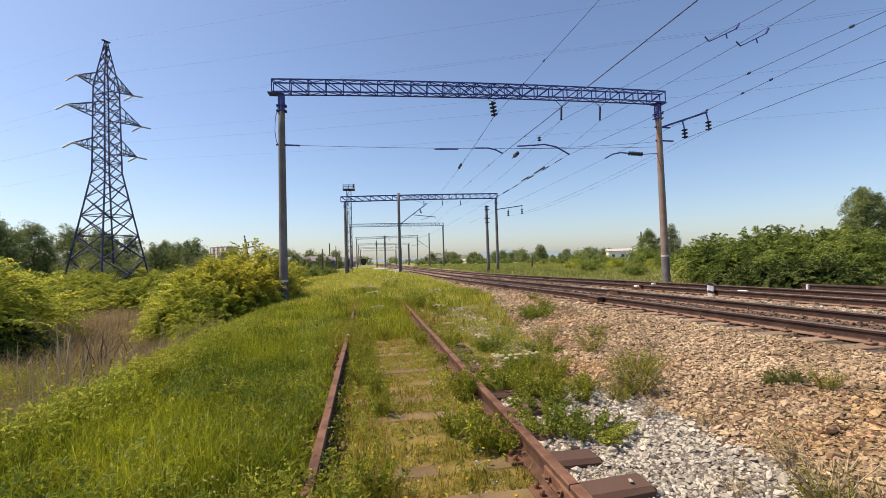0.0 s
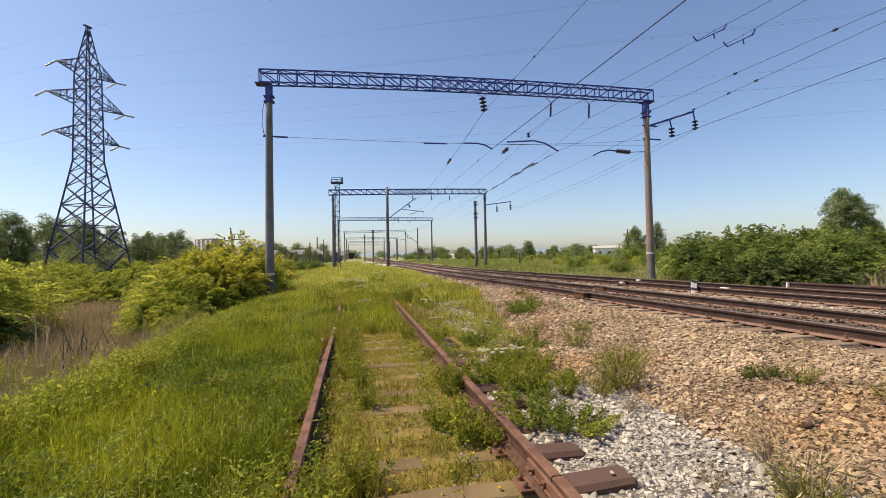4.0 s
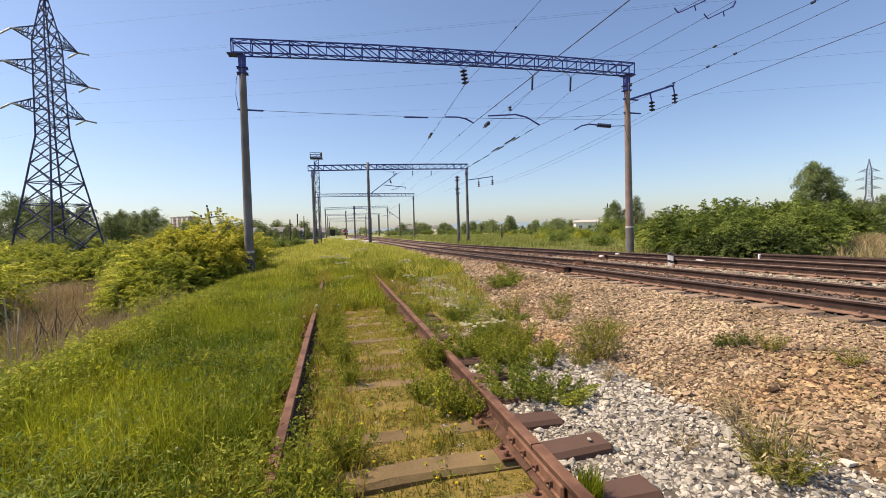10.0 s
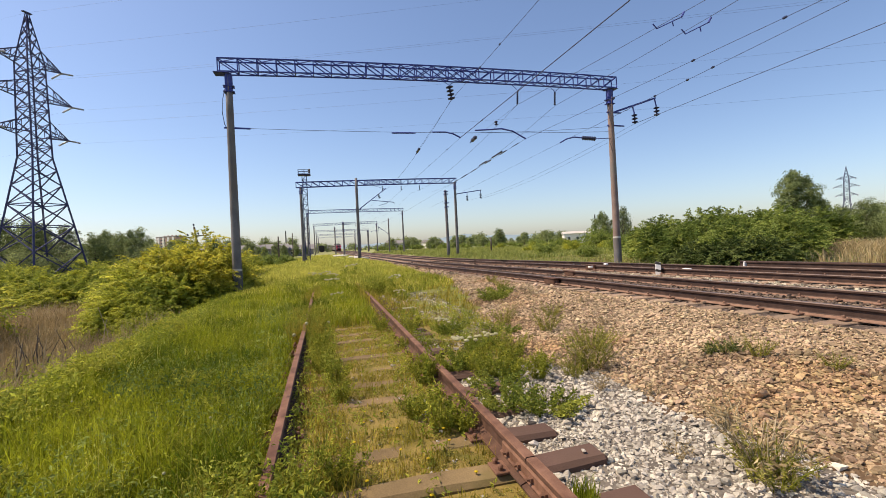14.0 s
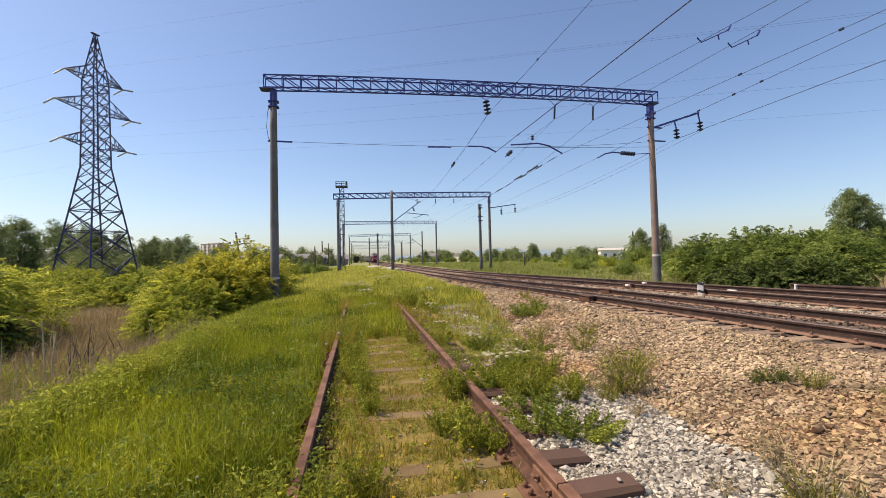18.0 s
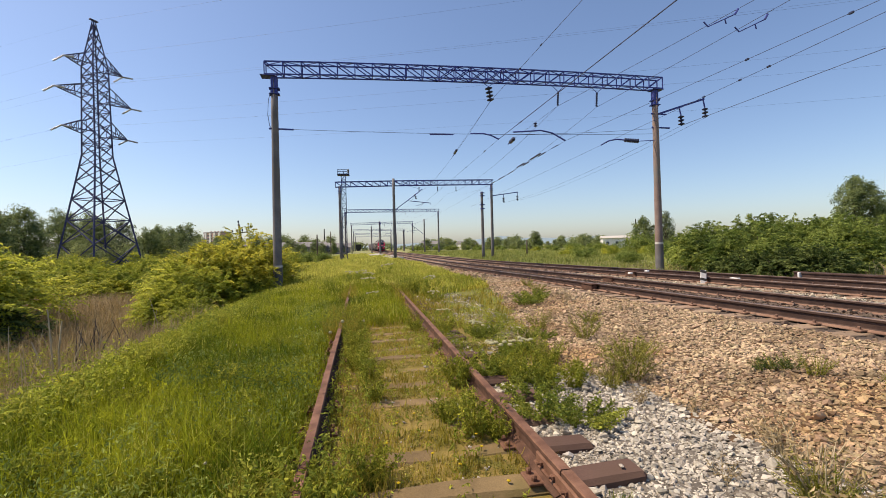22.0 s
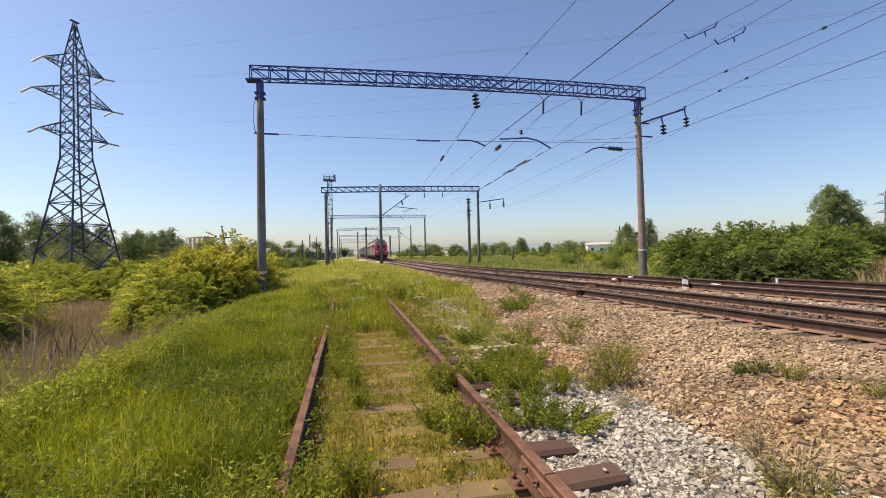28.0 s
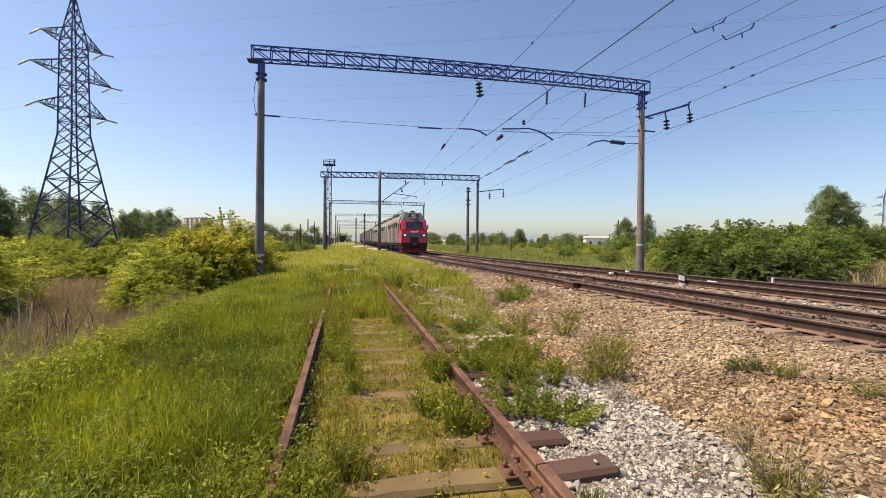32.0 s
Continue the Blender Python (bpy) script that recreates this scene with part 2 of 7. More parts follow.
# Thicket and horizon trees: haze is mixed into this paler grey-green.
M_THICKET = leaf_mat("hazed_grey_green_thicket_leaf", (0.14, 0.18, 0.075), (0.33, 0.37, 0.15), 0.42, vary=0.3)
M_PETAL = leaf_mat("cream_flower_head", (0.48, 0.44, 0.24), (0.60, 0.56, 0.34), 0.3, vary=0.2)
M_YPETAL = leaf_mat("yellow_petal", (0.6, 0.42, 0.02), (0.75, 0.55, 0.03), 0.3, vary=0.15)
M_RED = mat("red_locomotive_paint", (0.64, 0.02, 0.065), (0.76, 0.033, 0.09), 2, 30, 0.4, bump=0.03, spec=0.5)
M_LGREY = mat("grey_locomotive_paint", (0.23, 0.20, 0.175), (0.34, 0.305, 0.27), 2, 25, 0.6, bump=0.05, spec=0.4, c3=(0.24, 0.19, 0.15))
M_DGREY = mat("dark_grey_roof_paint", (0.10, 0.10, 0.11), (0.16, 0.16, 0.17), 2, 25, 0.6, bump=0.1)
M_CHASSIS = mat("sooty_black_chassis", (0.02, 0.019, 0.018), (0.05, 0.045, 0.04), 4, 40, 0.8, bump=0.2)
M_GLASS = mat("dark_windscreen_glass", (0.02, 0.03, 0.035), (0.035, 0.05, 0.055), 1, 8, 0.12, bump=0, spec=0.6)
M_LAMP = glow("lit_headlamp", (1.0, 0.93, 0.82), 1.6)
M_WAGON = mat("dusty_grey_wagon", (0.20, 0.18, 0.175), (0.31, 0.285, 0.27), 1.5, 20, 0.75, bump=0.1, c3=(0.20, 0.14, 0.11))
M_WALLW = mat("white_washed_wall", (0.62, 0.60, 0.57), (0.76, 0.74, 0.70), 0.6, 12, 0.9, bump=0.1)
M_BRICK = mat("pink_brick_wall", (0.42, 0.27, 0.24), (0.52, 0.36, 0.32), 0.5, 10, 0.9, bump=0.1)
M_ROOF = mat("grey_slate_roof", (0.17, 0.16, 0.155), (0.27, 0.255, 0.245), 0.7, 14, 0.85, bump=0.2)
M_PANE = mat("window_glass", (0.05, 0.06, 0.075), (0.09, 0.10, 0.12), 1, 6, 0.15, bump=0, spec=0.6)
# Seeding grass in a lighter colour that carries the haze of the middle distance.
M_MIDGRASS = leaf_mat("hazed_seeding_grass", (0.29, 0.32, 0.045), (0.68, 0.61, 0.13), 0.46, vary=0.3)
M_SHED = mat("sooty_shed_wall", (0.20, 0.18, 0.175), (0.32, 0.29, 0.28), 0.6, 12, 0.9, bump=0.1)
M_TOWN = mat("dull_brick_wall", (0.38, 0.33, 0.31), (0.50, 0.45, 0.42), 0.5, 10, 0.9, bump=0.1)
M_DULLRED = mat("dusty_red_paint", (0.15, 0.018, 0.02), (0.24, 0.03, 0.033), 3, 40, 0.6, bump=0.05)
# Deep green for a dark weed, and for shrubs that paint shade under bushes.
M_SHADE = leaf_mat("deep_green_shade_leaf", (0.05, 0.08, 0.022), (0.15, 0.185, 0.05), 0.3, vary=0.4)
M_DUSTYWEED = leaf_mat("dusty_weed_leaf", (0.19, 0.19, 0.04), (0.46, 0.41, 0.11), 0.4, vary=0.4)
M_STONE_PALE = mat("pale_sunlit_stone", (0.27, 0.235, 0.165), (0.46, 0.41, 0.31), 1.5, 80, 0.9, island=0.4, bump=0.3)
# Darker rust brown: siding rails below the head, and the track boxes.
M_RUSTWEB = mat("dark_rust_brown", (0.07, 0.034, 0.022), (0.14, 0.072, 0.046), 9, 120, 0.85, bump=0.4, c3=(0.055, 0.03, 0.02), depth=0.004)
M_CLOVER = leaf_mat("dark_clover_leaf", (0.12, 0.165, 0.025), (0.37, 0.385, 0.065), 0.36, vary=0.4)


# ---- building blocks ----
class Shape:
    """Vertices and faces of one mesh."""

    def __init__(self):
        self.v, self.f = [], []

    def add(self, verts, faces):
        o = len(self.v)
        self.v.extend([tuple(p) for p in verts])
        self.f.extend([tuple(i + o for i in q) for q in faces])
        return self

    def box(self, c, s, m=None, chamfer=0.0):
        x, y, z = (k / 2 for k in s)
        ch = min(chamfer, x * 0.9, y * 0.9, z * 0.9)
        if ch > 0:
            ring = [(x - ch, y), (-x + ch, y), (-x, y - ch), (-x, -y + ch), (-x + ch, -y), (x - ch, -y), (x, -y + ch), (x, y - ch)]
            small = [(a * (x - ch) / x, b * (y - ch) / y) for a, b in ring]
            rows = [(small, -z), (ring, -z + ch), (ring, z - ch), (small, z)]
            verts = [(a, b, h) for r, h in rows for a, b in r]
            faces = [tuple(range(7, -1, -1)), tuple(range(24, 32))]
            for k in range(3):
                faces += [(k * 8 + i, k * 8 + (i + 1) % 8, k * 8 + 8 + (i + 1) % 8, k * 8 + 8 + i) for i in range(8)]
        else:
            verts = [(a, b, h) for h in (-z, z) for a, b in ((x, y), (-x, y), (-x, -y), (x, -y))]
            faces = [(3, 2, 1, 0), (4, 5, 6, 7)] + [(i, (i + 1) % 4, 4 + (i + 1) % 4, 4 + i) for i in range(4)]
        t = Matrix.Translation(c) if m is None else Matrix.Translation(c) @ m
        return self.add([t @ Vector(p) for p in verts], faces)

    def bar(self, a, b, w, h=None):
        """A square bar from a to b."""
        a, b = Vector(a), Vector(b)
        q = (b - a).to_track_quat("Y", "Z").to_matrix().to_4x4()
        return self.box((a + b) / 2, (w, (b - a).length, h or w), q)

    def tube(self, pts, r, n=6, caps=True):
        """A round tube along points; r is one radius or one for each point."""
        pts = [Vector(p) for p in pts]
        rs = r if isinstance(r, (list, tuple)) else [r] * len(pts)
        verts, faces = [], []
        for i, p in enumerate(pts):
            d = (pts[min(i + 1, len(pts) - 1)] - pts[max(i - 1, 0)]).normalized()
            side = d.cross(Vector((0, 0, 1)))
            side = Vector((1, 0, 0)) if side.length < 0.05 else side.normalized()
            up = side.cross(d)
            verts += [p + (side * math.cos(2 * math.pi * k / n) + up * math.sin(2 * math.pi * k / n)) * rs[i] for k in range(n)]
        for i in range(len(pts) - 1):
            faces += [(i * n + k, i * n + (k + 1) % n, (i + 1) * n + (k + 1) % n, (i + 1) * n + k) for k in range(n)]
        if caps:
            faces += [tuple(range(n - 1, -1, -1)), tuple(range((len(pts) - 1) * n, len(pts) * n))]
        return self.add(verts, faces)

    def lathe(self, profile, n=16, m=None):
        """A turned body from (radius, height) pairs."""
        m = m or Matrix()
        verts = [m @ Vector((r * math.cos(2 * math.pi * k / n), r * math.sin(2 * math.pi * k / n), z)) for r, z in profile for k in range(n)]
        faces = [(i * n + k, i * n + (k + 1) % n, (i + 1) * n + (k + 1) % n, (i + 1) * n + k) for i in range(len(profile) - 1) for k in range(n)]
        faces += [tuple(range(n - 1, -1, -1)), tuple(range((len(profile) - 1) * n, len(profile) * n))]
        return self.add(verts, faces)

    def sweep(self, profile, pts, closed=True):
        """A profile of (side, up) pairs along points that run roughly level."""
        n = len(profile)
        pts = [Vector(p) for p in pts]
        verts, faces = [], []
        for i, p in enumerate(pts):
            d = pts[min(i + 1, len(pts) - 1)] - pts[max(i - 1, 0)]
            side = Vector((d.y, -d.x, 0)).normalized()
            verts += [p + side * a + Vector((0, 0, b)) for a, b in profile]
        for i in range(len(pts) - 1):
            faces += [(i * n + (k + 1) % n, i * n + k, (i + 1) * n + k, (i + 1) * n + (k + 1) % n) for k in range(n if closed else n - 1)]
        faces += [tuple(range(n)), tuple(range(len(pts) * n - 1, (len(pts) - 1) * n - 1, -1))]
        return self.add(verts, faces)

    def mesh(self, name, smooth=False):
        me = bpy.data.meshes.new(name)
        me.from_pydata(self.v, [], self.f)
        if smooth:
            me.polygons.foreach_set("use_smooth", [True] * len(me.polygons))
        me.update()
        return me


def part(name, shape, material, parent=None, label="", smooth=False):
    """One mesh object, under a thing or a part."""
    me = shape if isinstance(shape, bpy.types.Mesh) else shape.mesh(name, smooth)
    if not me.materials:
        me.materials.append(material)
    ob = new(name, me)
    ob.parent = parent
    return tagged(ob, label)


def thing(name, label, category, at=(0, 0, 0), group="", kind="", rz=0.0):
    ob = new(name)
    ob.empty_display_size = 0.3
    ob.location = at
    ob.rotation_euler = (0, 0, radians(rz))
    return tagged(ob, label, category, group, kind)


def raw_mesh(name, verts, quads, material, smooth=False):
    """A big mesh from arrays of corners and of four-cornered or three-cornered faces."""
    me = bpy.data.meshes.new(name)
    k = quads.shape[1]
    me.vertices.add(len(verts))
    me.vertices.foreach_set("co", np.ascontiguousarray(verts, dtype=np.float32).ravel())
    me.loops.add(quads.size)
    me.loops.foreach_set("vertex_index", np.ascontiguousarray(quads, dtype=np.int32).ravel())
    me.polygons.add(len(quads))
    me.polygons.foreach_set("loop_start", np.arange(0, quads.size, k, dtype=np.int32))
    me.update(calc_edges=True)
    me.polygons.foreach_set("use_smooth", np.full(len(quads), smooth, dtype=bool))
    me.materials.append(material)
    return me


# ---- the plan: tracks and ground ----
_gy = np.arange(-80.0, 700.0, 1.0)
_gx = np.interp(_gy, [-80, -30, -10, 0, 5, 10, 16, 22, 30, 49, 100, 167, 219, 300, 360, 420, 480, 600, 700],
                [15.5, 9.9, 8.2, 7.45, 7.12, 6.85, 6.68, 6.6, 6.75, 7.4, 7.45, 7.8, 8.3, 8.6, 6.5, 0.5, -9, -38, -70])
_gx = np.convolve(np.pad(_gx, 4, mode="edge"), np.ones(9) / 9, mode="valid")
_gz = np.interp(_gy, [-80, 9, 12, 16, 20, 28, 40, 49, 80, 700], [0.5, 0.5, 0.47, 0.44, 0.39, 0.29, 0.14, 0.05, -0.02, -0.02])
_gz = np.convolve(np.pad(_gz, 4, mode="edge"), np.ones(9) / 9, mode="valid")


def main_x(y):
    return np.interp(y, _gy, _gx)


def rail_z(y):
    return np.interp(y, _gy, _gz)


def gap2(y):
    """From the first main track to the second."""
    return np.interp(y, [-80, 0, 10, 30, 700], [4.2, 4.1, 3.85, 3.8, 4.1])


def smooth(a, b, x):
    t = np.clip((x - a) / (b - a), 0, 1)
    return t * t * (3 - 2 * t)


def wave(x, y):
    return (np.sin(x * 1.3 + 0.7 * y) * np.sin(y * 0.9 - 0.4 * x + 1.1) + 0.6 * np.sin(2.9 * x - 1.7 * y) * np.sin(2.3 * y + 1.9 * x) + 0.4 * np.sin(0.37 * x + 0.2) * np.sin(0.31 * y + 0.5)) / 2


def terrain(x, y):
    x, y = np.asarray(x, float), np.asarray(y, float)
    crest = 0.2 * smooth(13.5, 19, y) * (1 - smooth(45, 60, y)) * smooth(-3.2, -1.6, x)
    mx, bed = main_x(y), rail_z(y) - 0.205
    z = -0.07 + 0.02 * wave(2 * x, 2 * y) + 0.045 * smooth(0.85, 0.7, np.abs(x - 0.4)) * smooth(2.5, 3.2, y)
    z = z + crest
    rise = smooth(mx - 4.9, mx - 1.75, x)
    z = z * (1 - rise) + (bed + 0.012 * wave(3 * x, 3 * y)) * rise
    fall = smooth(mx + gap2(y) + 1.9, mx + gap2(y) + 4.2, x)
    right = 0.02 + 0.1 * wave(x * 0.3, y * 0.3) - 0.5 * smooth(25, 70, x)
    z = z * (1 - fall) + right * fall
    edge = -2.95 - 0.15 * smooth(8, 16, y) - 1.0 * smooth(30, 60, y)
    deep = -1.25 + 0.55 * smooth(30, 70, y) + 0.3 * smooth(-20, -60, x) + 0.12 * wave(x * 0.5, y * 0.5)
    drop = 1 - smooth(-2.9, 0.15, x - edge)
    z = z * (1 - drop) + deep * drop
    far = smooth(120, 400, np.hypot(x, y))
    return z * (1 - far) + (-0.1) * far


def zone(x, y):
    """Which cover the ground has: 0 soil, 1 track bed, 2 tan ballast, 3 grey gravel, 4 meadow, 5 reed bed, 6 oily bed."""
    k = np.zeros(np.shape(x), int)
    mx = main_x(y)
    w = 0.25 * wave(x * 2.2, y * 2.2) * np.where((x > 2) & (y < 6), 0.5, 1.0)
    k[(x < -5.2 + w) & (x > -18 + 3 * w) & (y > 3) & (y < 28 + 2 * w)] = 5
    k[(np.abs(x) > 20) | (y > 60) | (y < -25)] = 4
    k[(x > -0.75 + 0.5 * w) & (x < 2.3 + 0.5 * w) & (y < 14) & (y > -25)] = 1
    left = np.interp(y, [-20, 2, 2.6, 4.4, 5.2, 7.5, 11, 15, 22, 30, 45], [3.4, 3.1, 2.9, 2.88, 2.5, 2.75, 3.5, 4.2, 4.6, 4.7, 5.1])
    k[(x > left + w) & (x < mx + gap2(y) + 2.6 + w) & (y < 340)] = 2
    grey = (x > 1.25 + 0.3 * w) & (x < left + 0.05 + 0.7 * w) & (y < 5.2 + w)
    k[grey & (y > -12)] = 3
    k[(k == 2) & ((np.abs(x - mx) < 1.25 + 0.4 * w) | (np.abs(x - mx - gap2(y)) < 1.6))] = 6
    return k


def axis(bounds):
    out = [bounds[0][0]]
    for a, b, step in bounds:
        n = max(1, round((b - a) / step))
        out += list(a + (b - a) * (np.arange(n) + 1) / n)
    return np.array(out)


def build_ground():
    xs = axis([(-4000, -400, 600), (-400, -60, 40), (-60, -16, 2), (-16, 14, 0.28), (14, 40, 1.5), (40, 400, 40), (400, 4000, 600)])
    ys = axis([(-3000, -200, 400), (-200, -20, 20), (-20, 0, 1), (0, 18, 0.3), (18, 60, 1), (60, 120, 4), (120, 400, 20), (400, 4000, 400)])
    gx, gy = np.meshgrid(xs, ys)
    verts = np.stack([gx, gy, terrain(gx, gy)], -1).reshape(-1, 3)
    n, m = len(xs), len(ys)
    i = (np.arange(m - 1)[:, None] * n + np.arange(n - 1)).ravel()
    me = raw_mesh("ground", verts, np.stack([i, i + 1, i + n + 1, i + n], 1), M_SOIL, smooth=True)
    for k in (M_BED, M_TAN, M_GREY, M_FIELD, M_REEDBED, M_OILBED):
        me.materials.append(k)
    c = verts[i] * 0.5 + verts[i + n + 1] * 0.5
    me.polygons.foreach_set("material_index", zone(c[:, 0], c[:, 1]).astype(np.int32))
    tagged(new("ground", me), "uneven ground of grassy soil, tan ballast and grey gravel", "ground", kind="structure")


build_ground()

RAIL = [(-0.075, 0), (-0.075, 0.012), (-0.02, 0.032), (-0.009, 0.045), (-0.009, 0.125), (-0.036, 0.14), (-0.037, 0.168), (-0.03, 0.178),
        (0.03, 0.178), (0.037, 0.168), (0.036, 0.14), (0.009, 0.125), (0.009, 0.045), (0.02, 0.032), (0.075, 0.012), (0.075, 0)]


def rail_mesh(name, line, base, crown, foot=None):
    me = Shape().sweep(RAIL, line).mesh(name)
    for m in (base, crown, foot or base):
        me.materials.append(m)
    k = len(RAIL)
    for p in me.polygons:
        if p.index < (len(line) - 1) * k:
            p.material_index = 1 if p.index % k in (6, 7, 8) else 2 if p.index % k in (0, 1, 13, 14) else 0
    return me


def sleeper_mesh(name, length, width, height, rough, seed):
    bm = bmesh.new()
    bmesh.ops.create_cube(bm, size=1)
    bmesh.ops.scale(bm, vec=(length, width, height), verts=bm.verts)
    bmesh.ops.bevel(bm, geom=bm.edges[:], offset=0.03 if rough > 0.006 else 0.012, segments=1, affect="EDGES")
    if rough > 0.006:
        long = [e for e in bm.edges if abs(e.verts[0].co.x - e.verts[1].co.x) > length * 0.5]
        bmesh.ops.subdivide_edges(bm, edges=long, cuts=11)
    r = random.Random(seed)
    for v in bm.verts:
        v.co += Vector((r.uniform(-1, 1), r.uniform(-1, 1), r.uniform(-0.6, 0.6))) * rough * 0.35
        v.co.y += rough * 0.7 * math.sin(v.co.x * 3.1 + seed)
        v.co.z += rough * 0.8 * math.sin(v.co.x * 4.3 + 2 * seed)
    me = bpy.data.meshes.new(name)
    bm.to_mesh(me)
    bm.free()
    return me


# siding: rusted rails on timber sleepers
def build_siding():
    top = thing("siding_track", "disused overgrown siding with rusted rails on timber sleepers", "railway track", kind="structure")
    for x, name in ((-0.40, "rail"), (1.19, "rail")):
        joint = 2.52 if x > 0 else 9.2
        for a, b in ((-24.0, joint - 0.006), (joint + 0.006, 60.0)):
            line = [(x + 0.004 * math.sin(y * 0.9 + x), y, -0.008 + 0.006 * math.sin(y * 0.7)) for y in np.linspace(a, b, 24)]
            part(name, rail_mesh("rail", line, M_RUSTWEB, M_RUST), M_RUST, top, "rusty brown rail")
        for side in (-1, 1):
            plate = Shape().box((x + side * 0.028, joint, 0.085), (0.03, 0.78, 0.085), chamfer=0.012)
            plate.box((x + side * 0.046, joint, 0.052), (0.024, 0.78, 0.022), chamfer=0.008)
            fp = part("fishplate", plate, M_RUST, top, "rusted fishplate")
            for k in range(4):
                nut = Shape().lathe([(0.0, 0), (0.021, 0), (0.021, 0.018), (0.012, 0.02), (0.012, 0.04), (0.0, 0.04)], 6, pose(x + side * 0.042, joint - 0.27 + 0.18 * k, 0.09, 0, 90 * side, 0))
                part("bolt", nut, M_RUST, fp)
    shared = [sleeper_mesh("sleeper", 2.7, 0.23, 0.16, 0.012, k) for k in range(8)]
    for me in shared:
        me.materials.append(M_MOSSY)
        me.materials.append(M_SLEEPER)
        for p in me.polygons:
            p.material_index = int(p.center.x > 0.6)
    tie_plate = Shape().box((0, 0, 0.008), (0.34, 0.17, 0.02), chamfer=0.005)
    for k in range(4):
        tie_plate.lathe([(0.0, 0), (0.016, 0), (0.02, 0.03), (0.012, 0.042), (0.0, 0.044)], 6, pose(0.125 * (1 if k % 2 else -1), 0.05 * (1 if k > 1 else -1), 0.012))
    tie_mesh = tie_plate.mesh("tie_plate")
    r = random.Random(5)
    rows = [(2.23, 0.47), (2.78, 0.52), (3.30, 0.42), (3.86, 0.38), (4.46, 0.45), (5.05, 0.4), (5.68, 0.42), (6.3, 0.4), (6.9, 0.44), (7.5, 0.4)]
    rows += [(1.68 - 0.56 * k, 0.42) for k in range(20)] + [(8.1 + 0.58 * k, 0.42) for k in range(14)]
    for k, (y, cx) in enumerate(rows):
        s = part("sleeper", shared[k % 8], M_MOSSY, top)
        deep = 0.0 if y < 3.1 else r.uniform(0.008, 0.026)
        s.matrix_basis = pose(cx, y, -0.085 - deep, r.uniform(-1.2, 1.2), r.uniform(-0.5, 0.5), r.uniform(-1.8, 1.8))
        if y < 10:
            for x in (-0.40, 1.19):
                p = part("tie_plate", tie_mesh, M_RUST, top)
                p.location = (x, y, -0.006)
    return top


build_siding()

CLIP = Shape()
for sx in (-1, 1):
    CLIP.box((sx * 0.11, 0, 0.02), (0.12, 0.11, 0.03), chamfer=0.01)
    CLIP.lathe([(0.0, 0.02), (0.02, 0.02), (0.02, 0.07), (0.0, 0.075)], 6, pose(sx * 0.12, 0, 0))
CLIP_MESH = CLIP.mesh("clip")
CSLEEPER = sleeper_mesh("concrete_sleeper", 2.7, 0.26, 0.16, 0.003, 3)


def build_main(offset, label):
    top = thing("main_track", label, "railway track", kind="structure", group="main line tracks")
    ys = list(np.arange(-60, 60, 2.0)) + list(np.arange(60, 340, 8.0)) + [340.0]
    for side in (-0.797, 0.797):
        line = [(main_x(y) + offset(y) + side, y, rail_z(y) - 0.178) for y in ys]
        part("rail", rail_mesh("rail", line, M_RAIL, M_RAILTOP, M_RAILFOOT), M_RAIL, top, "brown-sided rail with a worn head")
    y = -9.0
    while y < 66:
        x, z = main_x(y) + offset(y), rail_z(y) - 0.178
        s = part("sleeper", CSLEEPER, M_CONC, top)
        s.location = (x, y, z - 0.085)
        if y < 30:
            for side in (-0.797, 0.797):
                c = part("rail_clip", CLIP_MESH, M_RAILFOOT, top)
                c.location = (x + side, y, z)
        y += 0.545
    # sleepers further off, joined
    far = Shape()
    while y < 200:
        far.box((main_x(y) + offset(y), y, rail_z(y) - 0.262), (2.7, 0.26, 0.16))
        y += 0.545
    part("far_sleepers", far, M_CONC, top)["kind"] = "stuff"
    return top


TRACK1 = build_main(lambda y: 0.0, "main line track with dusty concrete sleepers")
TRACK2 = build_main(lambda y: float(gap2(y)), "second main line track with dark rails")


# spare rails lying beyond the second track, with white painted ends
def build_spare():
    def xx(y):
        return float(main_x(y) + gap2(y) + 1.75)
    for k, (a, b) in enumerate(((-14.0, 10.7), (-14.0, 11.2))):
        line = [(xx(y) + 0.35 * k, y, float(terrain(xx(y) + 0.35 * k, y)) + 0.10) for y in np.linspace(a, b, 12)]
        t = thing("spare_rail", "spare dark rail lying beside the track, white painted end", "rail", group="spare rails")
        part("rail", rail_mesh("rail", line, M_RAIL, M_RAIL), M_RAIL, t)
        e = line[-1]
        if k == 0:
            part("painted_end", Shape().box((e[0], e[1] + 0.02, e[2] + 0.09), (0.17, 0.06, 0.17), chamfer=0.01), M_WHITE, t, "white painted rail end")
        for s in (2, 6, 10):
            part("support", Shape().box((line[s][0], line[s][1], line[s][2] - 0.06), (0.5, 0.2, 0.13), chamfer=0.01), M_SLEEPER, t)


build_spare()


